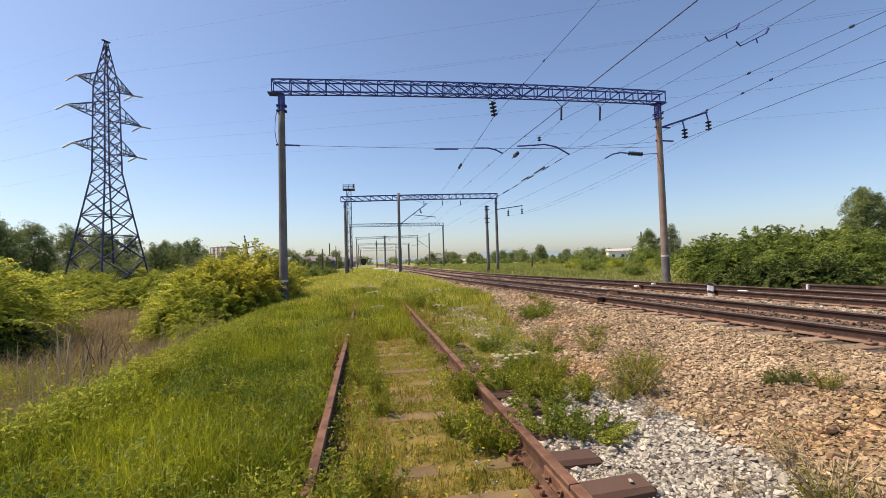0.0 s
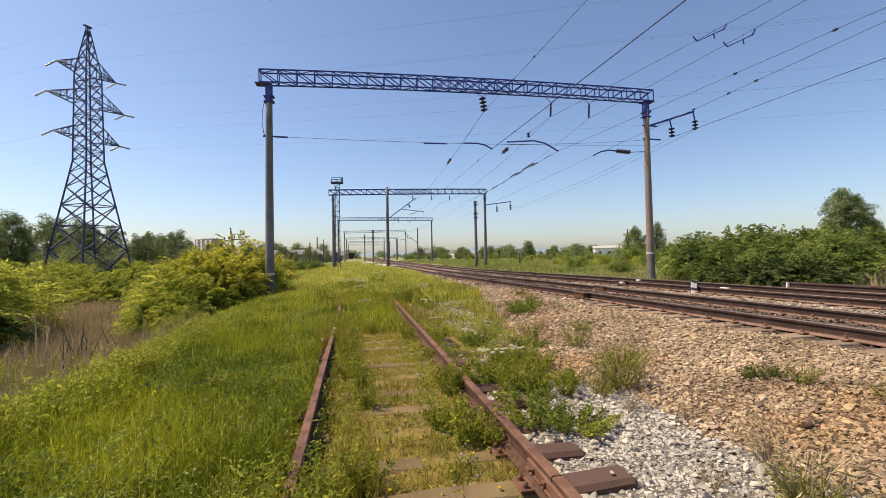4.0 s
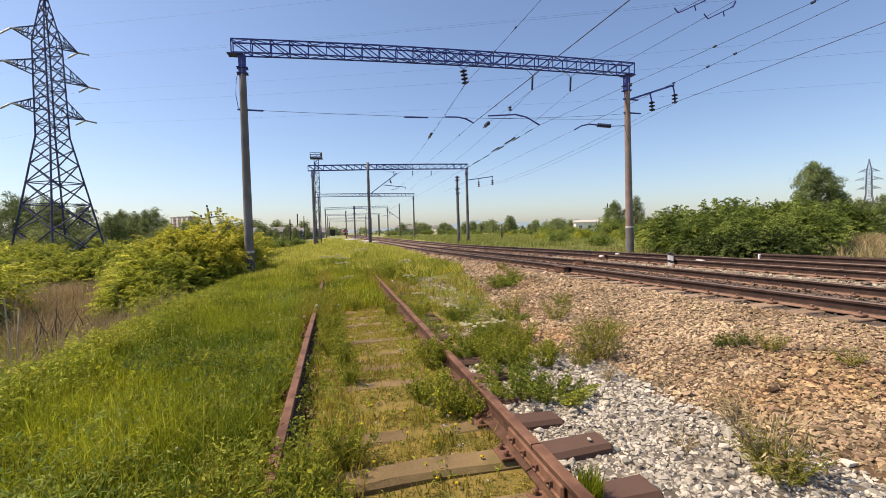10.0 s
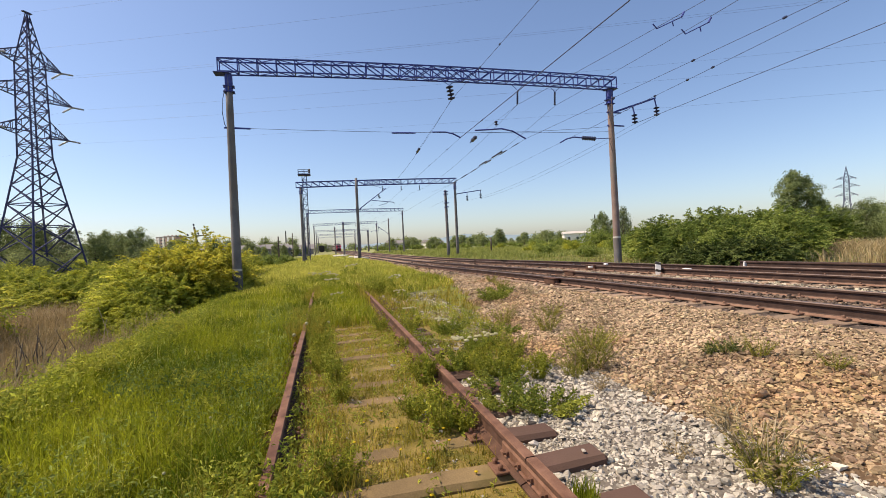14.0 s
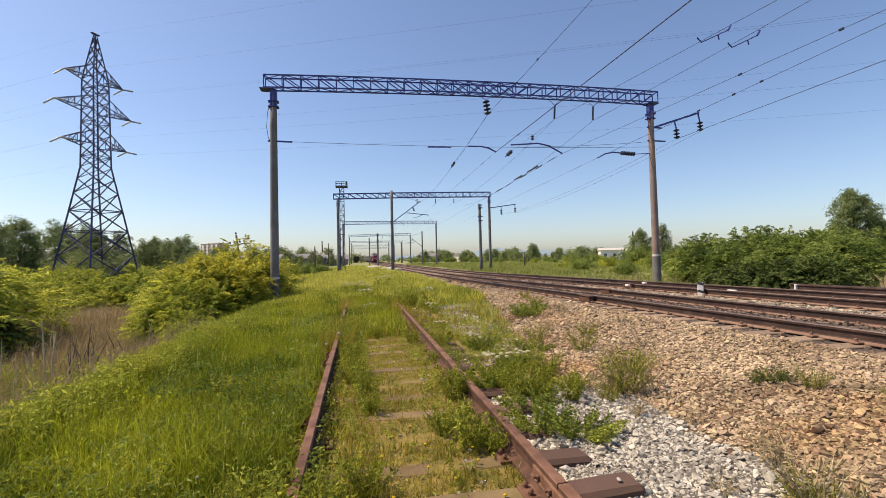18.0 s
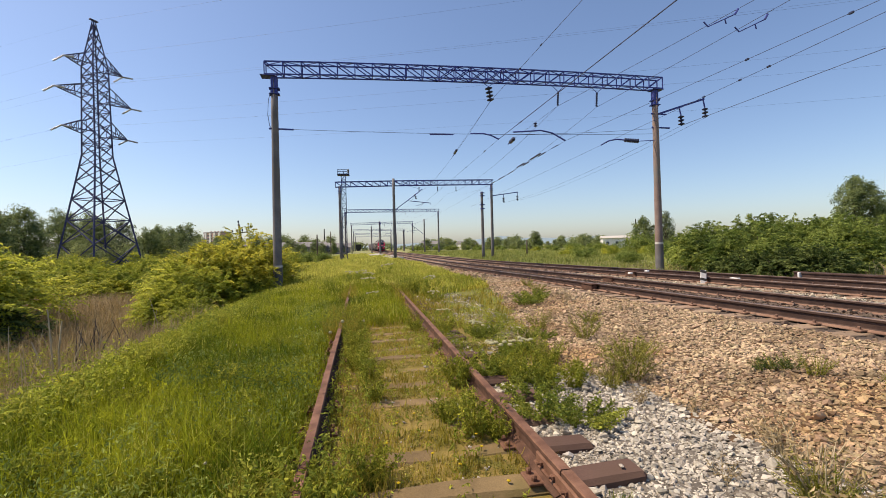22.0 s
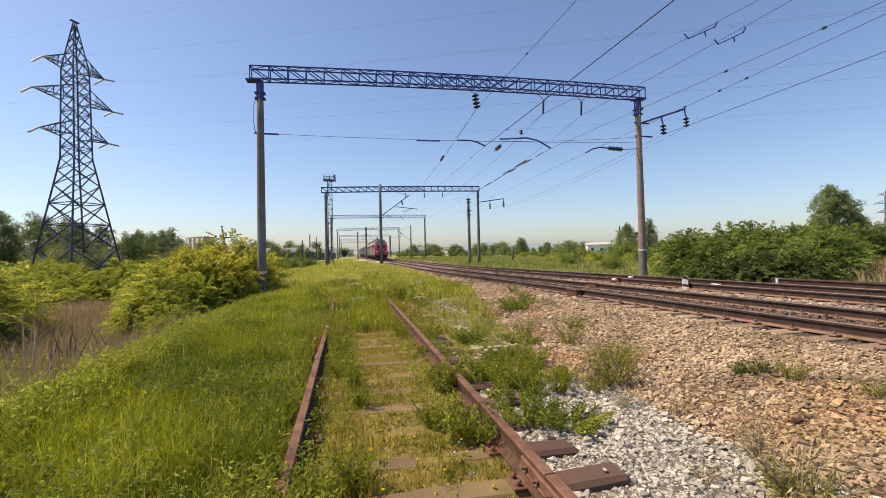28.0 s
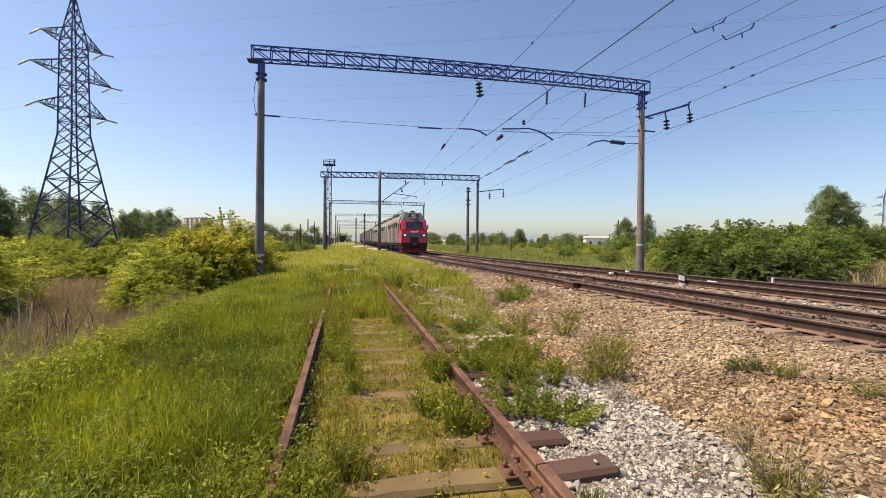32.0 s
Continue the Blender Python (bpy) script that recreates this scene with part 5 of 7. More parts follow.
def sow(proto, spots, seed):
    r = random.Random(seed)
    for k, (x, y, s) in enumerate(spots):
        m = pose(x, y, float(terrain(x, y)), r.uniform(-5, 5), r.uniform(-5, 5), r.uniform(0, 360))
        ob = proto if k == 0 else copy_thing(proto, m)
        ob.matrix_basis = m
        ob.scale = (s, s, s * r.uniform(0.85, 1.15))


WA = make_weed("weed", 0.34, 0.5, 26, 1000, 0.033, M_WEED, 31, "leafy green weed growing through the siding")
sow(WA, [(0.9, 3.62, 1.1), (1.02, 4.85, 1.0), (1.12, 4.98, 0.9), (0.02, 2.97, 0.85), (-0.62, 2.75, 1.0), (-0.85, 2.5, 1.1), (-0.75, 3.1, 0.8), (0.72, 3.9, 0.8), (1.05, 3.45, 0.7), (-0.05, 6.2, 0.9), (0.05, 5.3, 0.9), (-0.12, 7.3, 0.9), (0.1, 4.6, 0.7),
         (-1.4, 3.0, 0.9), (-1.7, 4.2, 0.9), (-1.1, 5.1, 0.8), (-2.1, 3.4, 0.9), (-1.9, 6.0, 0.9), (-2.4, 5.0, 0.8), (-1.2, 7.2, 0.8), (1.42, 14.3, 1.6), (1.7, 14.6, 1.5), (1.2, 15.0, 1.3), (2.0, 13.6, 1.0), (-1.05, 3.75, 0.9)] + [(1.75, 4.95, 0.9), (2.02, 4.7, 0.9), (2.32, 4.62, 0.85), (1.62, 5.25, 0.8), (2.2, 5.2, 0.9), (2.5, 4.95, 0.75), (1.9, 5.45, 0.8), (-1.55, 2.2, 1.0), (0.35, 9.0, 0.8), (0.95, 8.2, 0.8), (-0.42, 2.45, 1.15), (-0.3, 2.7, 1.0), (-0.5, 2.1, 1.2), (-0.15, 2.3, 1.0), (-0.95, 2.0, 1.2), (-0.3, 2.86, 0.8), (-0.24, 2.55, 1.0), (-0.27, 2.25, 1.15), (-0.22, 1.95, 1.2), (-0.45, 8.0, 0.9), (-0.3, 8.8, 0.9), (-0.15, 6.8, 0.8), (-0.1, 5.8, 0.8), (1.15, 6.7, 0.6), (1.25, 9.4, 0.8), (-0.2, 8.4, 0.9), (-0.3, 9.6, 1.0), (-0.5, 10.6, 1.0), (1.5, 8.0, 0.8),
         (-5.0, 6.2, 1.6), (-5.6, 7.4, 1.7), (-4.6, 7.6, 1.3)] + [(-5.4, 8.8, 1.5), (-6.6, 7.6, 1.8), (-4.9, 10.2, 1.4), (-5.1, 12.4, 1.4), (-4.8, 14.6, 1.5), (-6.2, 6.4, 1.7), (-7.4, 8.4, 1.8), (-4.4, 5.2, 1.3), (-5.3, 5.0, 1.6)], 1)
WB = make_weed("clover_patch", 0.22, 0.85, 55, 2600, 0.027, M_CLOVER, 32, "low dark green clover patch on the gravel", 0.7)
sow(WB, [(1.95, 3.72, 1.0), (1.65, 3.95, 0.9), (1.75, 4.5, 0.9), (1.55, 5.3, 0.9), (2.3, 6.3, 0.9), (2.75, 6.9, 0.9), (2.1, 7.6, 0.9), (3.8, 9.9, 1.2), (4.2, 10.3, 1.0), (2.0, 5.0, 0.8)], 2)
WC = make_weed("sparse_weed", 0.40, 0.8, 40, 760, 0.032, M_DUSTYWEED, 33, "sparse olive weed growing out of the ballast", 0.4)
sow(WC, [(2.98, 4.6, 1.05), (3.15, 4.85, 1.0), (2.7, 4.5, 0.75), (2.62, 2.10, 0.8), (2.70, 2.22, 0.6), (3.35, 5.1, 0.8), (2.5, 5.7, 0.9), (3.4, 6.4, 0.8), (3.1, 7.5, 0.8), (3.9, 7.2, 0.7), (4.6, 11.2, 0.8), (5.0, 13.0, 0.7), (4.36, 3.62, 0.5), (4.5, 3.0, 0.45)], 3)
WD = make_weed("dry_weed", 0.3, 0.5, 14, 220, 0.045, M_DRYGRASS, 34, "withered brown weed in the ballast", 0.35)
sow(WD, [(2.98, 2.75, 0.8), (3.1, 2.95, 0.7), (2.4, 6.7, 0.9), (4.45, 9.2, 0.8), (3.55, 8.1, 0.7), (2.7, 4.0, 0.6), (3.0, 3.6, 0.5), (4.1, 5.9, 0.6), (2.2, 8.5, 0.9), (2.35, 2.6, 0.5), (4.8, 7.6, 0.6), (2.68, 2.2, 1.35), (2.74, 2.34, 1.2), (3.02, 4.5, 1.1), (2.85, 4.7, 1.0)], 4)
WF = make_weed("dark_weed", 0.3, 0.6, 26, 700, 0.03, M_SHADE, 36, "low dark weed growing out of the ballast", 0.5)
sow(WF, [(4.22, 3.94, 0.55), (4.32, 3.86, 0.45), (4.1, 4.0, 0.4)], 6)
WG = make_weed("edge_weed", 0.42, 0.55, 22, 460, 0.075, M_YELLOW, 37, "yellow-green narrow-leaved weed along the edge of the embankment", 0.22)
edge = random.Random(21)
sow(WG, [(-3.05 + edge.uniform(-0.45, 0.25), 4.3 + 0.36 * k + edge.uniform(-0.2, 0.2), edge.uniform(0.65, 1.1)) for k in range(20)]
    + [(-1.1, 4.6, 0.6), (-1.5, 5.6, 0.7), (-0.8, 6.0, 0.6), (-1.9, 2.9, 0.6), (-1.0, 3.4, 0.6)], 7)
WE = make_weed("flowering_weed", 0.3, 0.8, 18, 420, 0.045, M_OLIVE, 35, "pale flowering weed in the grass", 0.4, flowers=8)
sow(WE, [(1.72, 5.8, 0.9), (2.08, 6.0, 0.9), (0.1, 16.5, 1.3), (-0.3, 18.5, 1.3), (2.5, 15.8, 1.2), (1.7, 9.6, 0.8), (1.1, 22, 1.5), (0.2, 12.6, 0.9), (2.15, 12.8, 0.9), (1.95, 7.6, 0.8), (0.35, 18.4, 1.2), (0.1, 19.4, 1.2)], 5)


def tuft():
    """A single bright tussock of grass beside the rail."""
    g = np.random.default_rng(4)
    t = thing("grass_tussock", "bright green tussock of grass against the rusted rail", "grass", (1.36, 2.2, -0.06))
    n = 260
    a = g.uniform(0, 6.28, n)
    r = 0.07 * np.sqrt(g.random(n))
    base = np.stack([r * np.cos(a), r * np.sin(a), np.zeros(n)], 1)
    part("tussock", blade_mesh("tussock", base, g.uniform(0.14, 0.26, n), 0.007, 0.5, M_LAWN, 3), M_LAWN, t)


def blade_mesh(name, base, height, width, lean, material, seed):
    """Bent blades: two quads, the upper one pointed."""
    g = np.random.default_rng(seed)
    n = len(base)
    a = g.uniform(0, 2 * np.pi, n)
    side = np.stack([np.cos(a), np.sin(a), np.zeros(n)], 1)
    b = g.uniform(0, 2 * np.pi, n)
    tilt = np.stack([np.cos(b), np.sin(b), np.zeros(n)], 1) * (lean * g.random(n))[:, None]
    h = np.broadcast_to(height, (n,))[:, None]
    w = (np.broadcast_to(width, (n,)) * g.uniform(0.7, 1.3, n))[:, None] / 2
    up = np.array([0, 0, 1.0])
    mid = base + up * h * 0.55 + tilt * h * 0.3
    tip = base + up * h * (1 - 0.25 * np.linalg.norm(tilt, axis=1)[:, None]) + tilt * h
    v = np.stack([base - side * w, base + side * w, mid + side * w * 0.8, mid - side * w * 0.8, tip + side * w * 0.12, tip - side * w * 0.12], 1).reshape(-1, 3)
    i = np.arange(n)[:, None] * 6
    q = np.concatenate([i + np.array([[0, 1, 2, 3]]), i + np.array([[3, 2, 4, 5]])])
    return raw_mesh(name, v, q, material)


tuft()


def scatter(x0, x1, y0, y1, per, g, keep=None):
    n = int((x1 - x0) * (y1 - y0) * per)
    x, y = g.uniform(x0, x1, n), g.uniform(y0, y1, n)
    if keep is not None:
        k = keep(x, y)
        x, y = x[k], y[k]
    return np.stack([x, y, terrain(x, y) - 0.01], 1)


def grass(name, label, areas, material, seed):
    """areas: x0, x1, y0, y1, blades a square metre, height from and to, width, which spots to keep."""
    g = np.random.default_rng(seed)
    bases, hs, ws = [], [], []
    for x0, x1, y0, y1, per, h0, h1, w, keep in areas:
        p = scatter(x0, x1, y0, y1, per, g, keep)
        patch = 1.0 + 0.28 * wave(p[:, 0] * 1.7, p[:, 1] * 1.7) + 0.3 * wave(p[:, 0] * 4.9 + 2, p[:, 1] * 4.1)
        bases.append(p)
        hs.append(g.uniform(h0, h1, len(p)) * patch)
        ws.append(np.full(len(p), w))
    me = blade_mesh(name, np.vstack(bases), np.concatenate(hs), np.concatenate(ws), 0.75, material, seed)
    tagged(new(name, me), label, "grass", kind="stuff")


def off_rails(x, y):
    return (np.abs(x + 0.40) > 0.06) & (np.abs(x - 1.19) > 0.06)


def verge(x, y):
    return (x < -0.55 + 0.2 * wave(x * 3, y * 3)) | (y > 9.5)


def bed_grass(x, y):
    k = wave(x * 2.3 + 1, y * 2.3) + 0.9 * smooth(6, 14, y) - 0.25
    near_sleeper = np.abs(((y + 10.45) / 0.56) % 1 - 0.5) > 0.12
    return off_rails(x, y) & (k > -0.1) & near_sleeper


def moss(x, y):
    return off_rails(x, y) & ((y > 3.45) | (np.abs(y - 2.78) > 0.14) & (np.abs(y - 2.23) > 0.14)) & (wave(x * 2.7, y * 2.7) > -0.45)


def between_sleepers(x, y):
    k = moss(x, y)
    for s in (3.30, 3.86, 4.46, 5.05, 5.68, 6.3, 6.9, 7.5, 8.1, 8.68):
        k = k & (np.abs(y - s + 0.02 * np.sin(4 * x + s)) > 0.095)
    return k


def patchy(x, y):
    return (zone(x, y) < 2) & off_rails(x, y) & (wave(x * 1.9 + 4, y * 1.9) > -0.15)


def pit(x, y):
    return (zone(x, y) == 5) | ((x < -4.2) & (wave(x * 1.3, y * 1.3) > 0.1))


def open_ground(x, y):
    return (zone(x, y) == 0) | (zone(x, y) == 4)


grass("verge_grass", "lush green grass covering the embankment shoulder",
      [(-5.2, -0.42, 0.3, 4.5, 1700, 0.15, 0.36, 0.008, verge), (-5.2, -0.42, 4.5, 9, 1000, 0.14, 0.32, 0.010, verge), (-5.4, 1.0, 9, 16, 520, 0.12, 0.32, 0.016, off_rails),
       (-6.0, 4.2, 14, 22, 110, 0.1, 0.22, 0.02, open_ground), (-5.2, -0.6, -6, 0.3, 900, 0.12, 0.3, 0.011, None)], M_LAWN, 41)
grass("hazed_seeding_grass", "pale seeding grass, lightened as by haze, over the far end of the siding",
      [(-4.6, 1.0, 9, 14, 120, 0.15, 0.36, 0.012, off_rails), (-6.0, 4.4, 14, 22, 190, 0.1, 0.25, 0.022, open_ground), (-6.0, 4.4, 22, 32, 190, 0.16, 0.38, 0.026, open_ground), (-8, 4.9, 32, 60, 70, 0.2, 0.42, 0.07, open_ground), (-14, 5, 60, 110, 16, 0.2, 0.45, 0.16, open_ground), (-4.4, -0.6, 3.5, 9, 90, 0.16, 0.34, 0.007, verge), (-3.2, -0.6, 1.4, 3.5, 45, 0.25, 0.45, 0.005, verge)], M_MIDGRASS, 46)
grass("track_grass", "short dusty grass between the siding rails",
      [(-0.36, 1.15, 1.9, 9, 1700, 0.015, 0.07, 0.006, between_sleepers), (-0.75, 1.35, 1.6, 9, 700, 0.05, 0.15, 0.006, bed_grass), (-0.75, 1.4, 9, 16, 420, 0.06, 0.2, 0.012, off_rails), (1.2, 3.2, 4.6, 9.5, 400, 0.05, 0.18, 0.008, patchy), (1.2, 4.4, 9.5, 18, 200, 0.06, 0.2, 0.015, patchy), (-1.2, -0.3, 1.5, 5, 500, 0.06, 0.2, 0.006, None), (-0.34, 0.12, 1.9, 10, 700, 0.06, 0.22, 0.006, None), (-0.8, -0.05, 1.2, 2.95, 2200, 0.16, 0.38, 0.007, None), (-0.7, -0.1, 7.8, 10.3, 1100, 0.2, 0.38, 0.009, None)] + [(-0.62, -0.2, 12.6, 16, 500, 0.2, 0.36, 0.014, None), (0.95, 1.45, 12.2, 16, 420, 0.2, 0.36, 0.015, None), (1.25, 3.4, 8.5, 13, 90, 0.06, 0.18, 0.01, None)], M_TRACKGRASS, 42)
grass("dry_reeds", "dry brown reed grass on low ground below the embankment",
      [(-17, -4.0, 3, 14, 260, 0.35, 0.85, 0.012, pit), (-17, -4.5, 14, 32, 130, 0.4, 0.95, 0.02, pit)], M_DRYGRASS, 43)
grass("meadow_grass", "yellow-green meadow grass beyond the tracks",
      [(13.0, 30, 5, 32, 30, 0.08, 0.22, 0.03, open_ground), (13, 45, 32, 70, 20, 0.15, 0.35, 0.07, open_ground), (14, 80, 70, 140, 7, 0.15, 0.35, 0.18, open_ground), (-30, -6, 30, 60, 14, 0.2, 0.6, 0.09, open_ground)], M_MEADOWGRASS, 44)
grass("dry_verge_grass", "dry straw-coloured grass at the foot of the thicket",
      [(14.0, 17.0, 4, 24, 10, 0.2, 0.4, 0.02, None), (17, 38, 3, 12.5, 40, 0.4, 0.8, 0.025, None), (22, 40, 14, 22, 30, 0.4, 0.9, 0.03, None)], M_DRYGRASS, 45)


def herbs(name, label, areas, material, seed, size):
    """Broad little leaves standing among the grass."""
    g = np.random.default_rng(seed)
    ps, ds = [], []
    for x0, x1, y0, y1, per, h, keep in areas:
        c = scatter(x0, x1, y0, y1, per, g, keep)
        n = len(c)
        top = h * g.uniform(0.4, 1.0, n)
        k = 9
        f = g.uniform(0.25, 1.0, (n, k))
        lean = g.normal(0, 0.12, (n, 1, 2))
        q = np.empty((n, k, 3))
        q[:, :, :2] = c[:, None, :2] + lean * (f * top[:, None])[:, :, None] + g.normal(0, 0.012, (n, k, 2))
        q[:, :, 2] = c[:, None, 2] + f * top[:, None]
        ps.append(q.reshape(-1, 3))
        ds.append(g.normal(0, 1, (n * k, 3)) + np.array([0, 0, 0.6]))
    tagged(new(name, leaf_mesh(name, np.vstack(ps), np.vstack(ds), size, material, 0.38, seed=seed)), label, "weeds", kind="stuff")


herbs("verge_herbs", "small leafy herbs among the verge grass", [(-4.8, -0.45, 0.6, 5, 120, 0.34, verge), (-5.0, -0.45, 5, 10, 90, 0.36, verge), (-5.2, 1.0, 10, 18, 30, 0.4, verge)], M_LAWN, 51, 0.042)


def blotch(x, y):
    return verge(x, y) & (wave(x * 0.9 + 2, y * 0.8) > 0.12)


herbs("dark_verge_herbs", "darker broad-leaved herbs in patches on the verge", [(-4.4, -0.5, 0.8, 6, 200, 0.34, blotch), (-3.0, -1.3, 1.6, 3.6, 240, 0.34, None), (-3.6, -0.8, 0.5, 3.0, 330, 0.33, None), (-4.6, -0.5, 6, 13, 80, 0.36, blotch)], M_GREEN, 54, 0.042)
herbs("bank_herbs", "yellow-green leafy plants along the edge of the bank", [(-4.0, -2.6, 4.2, 12, 120, 0.44, None), (-4.4, -2.8, 12, 17, 80, 0.32, None), (-7.5, -4.0, 4, 9, 90, 0.75, None), (-9.0, -4.6, 9, 12.5, 45, 0.7, pit), (-11.0, -6.6, 9.0, 12.0, 90, 0.95, None)], M_OLIVE, 52, 0.06)
herbs("siding_herbs", "small olive weeds beside the siding rails", [(-0.95, -0.3, 1.6, 5, 170, 0.22, None), (-0.75, -0.1, 1.0, 3.05, 700, 0.42, None), (-0.65, -0.12, 7.8, 10.2, 260, 0.38, None), (-0.34, 0.1, 3.0, 9, 130, 0.26, None), (0.7, 1.1, 3.2, 9, 80, 0.2, None), (1.3, 2.9, 4.3, 10, 150, 0.26, patchy), (-0.3, 1.1, 2.0, 10, 26, 0.13, off_rails), (1.3, 4.4, 10, 16, 26, 0.25, patchy)], M_OLIVE, 53, 0.036)


herbs("bed_moss", "low mossy weeds creeping over the siding bed", [(-0.33, 1.12, 1.8, 6, 420, 0.045, between_sleepers), (-0.33, 1.12, 6, 11, 260, 0.06, between_sleepers)], M_DUSTYWEED, 55, 0.02)


def reed_stalks():
    r = random.Random(3)
    spots = [(-6.3, 9.6), (-6.1, 9.4), (-6.6, 9.9), (-5.9, 9.0), (-7.2, 10.6), (-7.0, 12.4), (-5.7, 10.8), (-8.2, 13.0), (-6.9, 14.6), (-5.4, 12.6), (-9.0, 15.0), (-8.0, 17.0), (-5.9, 14.4), (-6.7, 8.6)]
    for x, y in spots:
        h = r.uniform(0.9, 1.5)
        z = float(terrain(x, y))
        lx, ly = r.uniform(-0.25, 0.25), r.uniform(-0.2, 0.2)
        t = part("reed_stalk", Shape().tube([(0, 0, -0.05), (lx * 0.3, ly * 0.3, h * 0.5), (lx, ly, h)], [0.011, 0.009, 0.005], 5), M_STALK)
        t.location = (x, y, z)
        tagged(t, "tall dry reed stalk standing among brown reeds", "reed", "dry reed stalks")


reed_stalks()


def dead_stalks():
    r = random.Random(12)
    for k in range(16):
        x, y = -6.4 + r.uniform(-0.9, 1.1), 12.2 + r.uniform(-1.6, 2.4)
        h = r.uniform(0.7, 1.25)
        t = part("dead_stalk", Shape().tube([(0, 0, -0.05), (r.uniform(-0.1, 0.1), 0.0, h * 0.6), (r.uniform(-0.3, 0.3), 0.1, h)], [0.008, 0.012, 0.004], 5), M_BARK)
        t.location = (x, y, float(terrain(x, y)))
        tagged(t, "dark dead weed stalk standing in the reed bed", "stalk", "dead stalks")
    for x, y, h, lean in ((-6.5, 10.8, 1.7, -0.12), (-6.3, 10.6, 1.45, 0.06), (-6.15, 10.7, 0.9, 0.2), (-6.7, 10.9, 1.0, -0.3), (-6.4, 10.4, 0.8, 0.1)):
        t = part("dead_stalk", Shape().tube([(0, 0, -0.05), (lean * 0.4, 0.0, h * 0.6), (lean, 0.05, h)], [0.02, 0.018, 0.012], 6), M_STALK)
        t.location = (x, y, float(terrain(x, y)))
        tagged(t, "pale dry reed stalk standing beside the embankment", "stalk", "dead stalks")


dead_stalks()


def flower_heads():
    r = random.Random(8)
    spots = [(-0.36, 7.9, 0.30, 0.032, M_PETAL), (-0.55, 7.6, 0.2, 0.03, M_PETAL), (0.0, 8.6, 0.15, 0.03, M_PETAL), (-1.9, 2.6, 0.3, 0.02, M_PETAL)]
    spots += [(r.uniform(0.1, 0.9), r.uniform(2.4, 4.2), r.uniform(0.03, 0.08), 0.014, M_YPETAL) for _ in range(14)]
    spots += [(r.uniform(-3.0, -0.7), r.uniform(2.0, 9.0), r.uniform(0.22, 0.34), 0.01, M_PETAL) for _ in range(9)]
    for x, y, h, s, m in spots:
        z = float(terrain(x, y))
        t = thing("dandelion", "white dandelion head on a thin stalk" if m is M_PETAL else "small yellow dandelion in the dusty bed", "flower", (x, y, z), "dandelions")
        part("stalk", Shape().tube([(0, 0, -0.02), (0.01, 0, h)], 0.003, 4), M_WEED, t)
        part("flower_head", Shape().lathe([(0.0, 0), (s * 0.8, s * 0.4), (s, s), (s * 0.75, s * 1.6), (0, s * 1.9)] if m is M_PETAL else [(0.0, 0), (s, s * 0.3), (s * 0.9, s * 0.6), (0, s * 0.7)], 9, pose(0.01, 0, h - 0.005)), m, t, smooth=True)


flower_heads()


# ---- loose stones ----
def stone_protos(seed):
    """Chips: twenty-sided lumps with shifted corners, pressed flat on a few sides."""
    g = np.random.default_rng(seed)
    q = (1 + math.sqrt(5)) / 2
    v = np.array([(-1, q, 0), (1, q, 0), (-1, -q, 0), (1, -q, 0), (0, -1, q), (0, 1, q), (0, -1, -q), (0, 1, -q), (q, 0, -1), (q, 0, 1), (-q, 0, -1), (-q, 0, 1)]) / 1.9
    f = np.array([(0, 11, 5), (0, 5, 1), (0, 1, 7), (0, 7, 10), (0, 10, 11), (1, 5, 9), (5, 11, 4), (11, 10, 2), (10, 7, 6), (7, 1, 8), (3, 9, 4), (3, 4, 2), (3, 2, 6), (3, 6, 8), (3, 8, 9), (4, 9, 5), (2, 4, 11), (6, 2, 10), (8, 6, 7), (9, 8, 1)])
    out = []
    for _ in range(14):
        w = v + g.normal(0, 0.17, (12, 3))
        for _ in range(5):
            d = g.normal(0, 1, 3)
            d /= np.linalg.norm(d)
            h = w @ d
            w = w - np.outer(np.maximum(h - g.uniform(0.35, 0.62), 0), d)
        out.append(w * g.uniform(0.65, 1.45, (1, 3)))
    return out, f


PROTOS, STONE_F = stone_protos(9)


def stones(name, label, p, size, material, seed, flat=0.7):
    g = np.random.default_rng(seed)
    n = len(p)
    pr = np.array(PROTOS)[g.integers(0, len(PROTOS), n)]
    q = g.normal(0, 1, (n, 4))
    q /= np.linalg.norm(q, axis=1)[:, None]
    w, x, y, z = q.T
    R = np.stack([np.stack([1 - 2 * (y * y + z * z), 2 * (x * y - z * w), 2 * (x * z + y * w)], -1), np.stack([2 * (x * y + z * w), 1 - 2 * (x * x + z * z), 2 * (y * z - x * w)], -1), np.stack([2 * (x * z - y * w), 2 * (y * z + x * w), 1 - 2 * (x * x + y * y)], -1)], 1)
    s = (size * np.exp(g.normal(0, 0.34, n)))[:, None, None] / 2
    v = np.einsum("nij,nkj->nki", R, pr) * s
    v[:, :, 2] *= flat
    v += p[:, None, :] + np.array([0, 0, 1.0]) * (s * g.uniform(0.0, 0.8, (n, 1, 1)))
    fs = (np.arange(n)[:, None, None] * 12 + STONE_F[None]).reshape(-1, 3)
    tagged(new(name, raw_mesh(name, v.reshape(-1, 3), fs, material)), label, "gravel", kind="stuff")


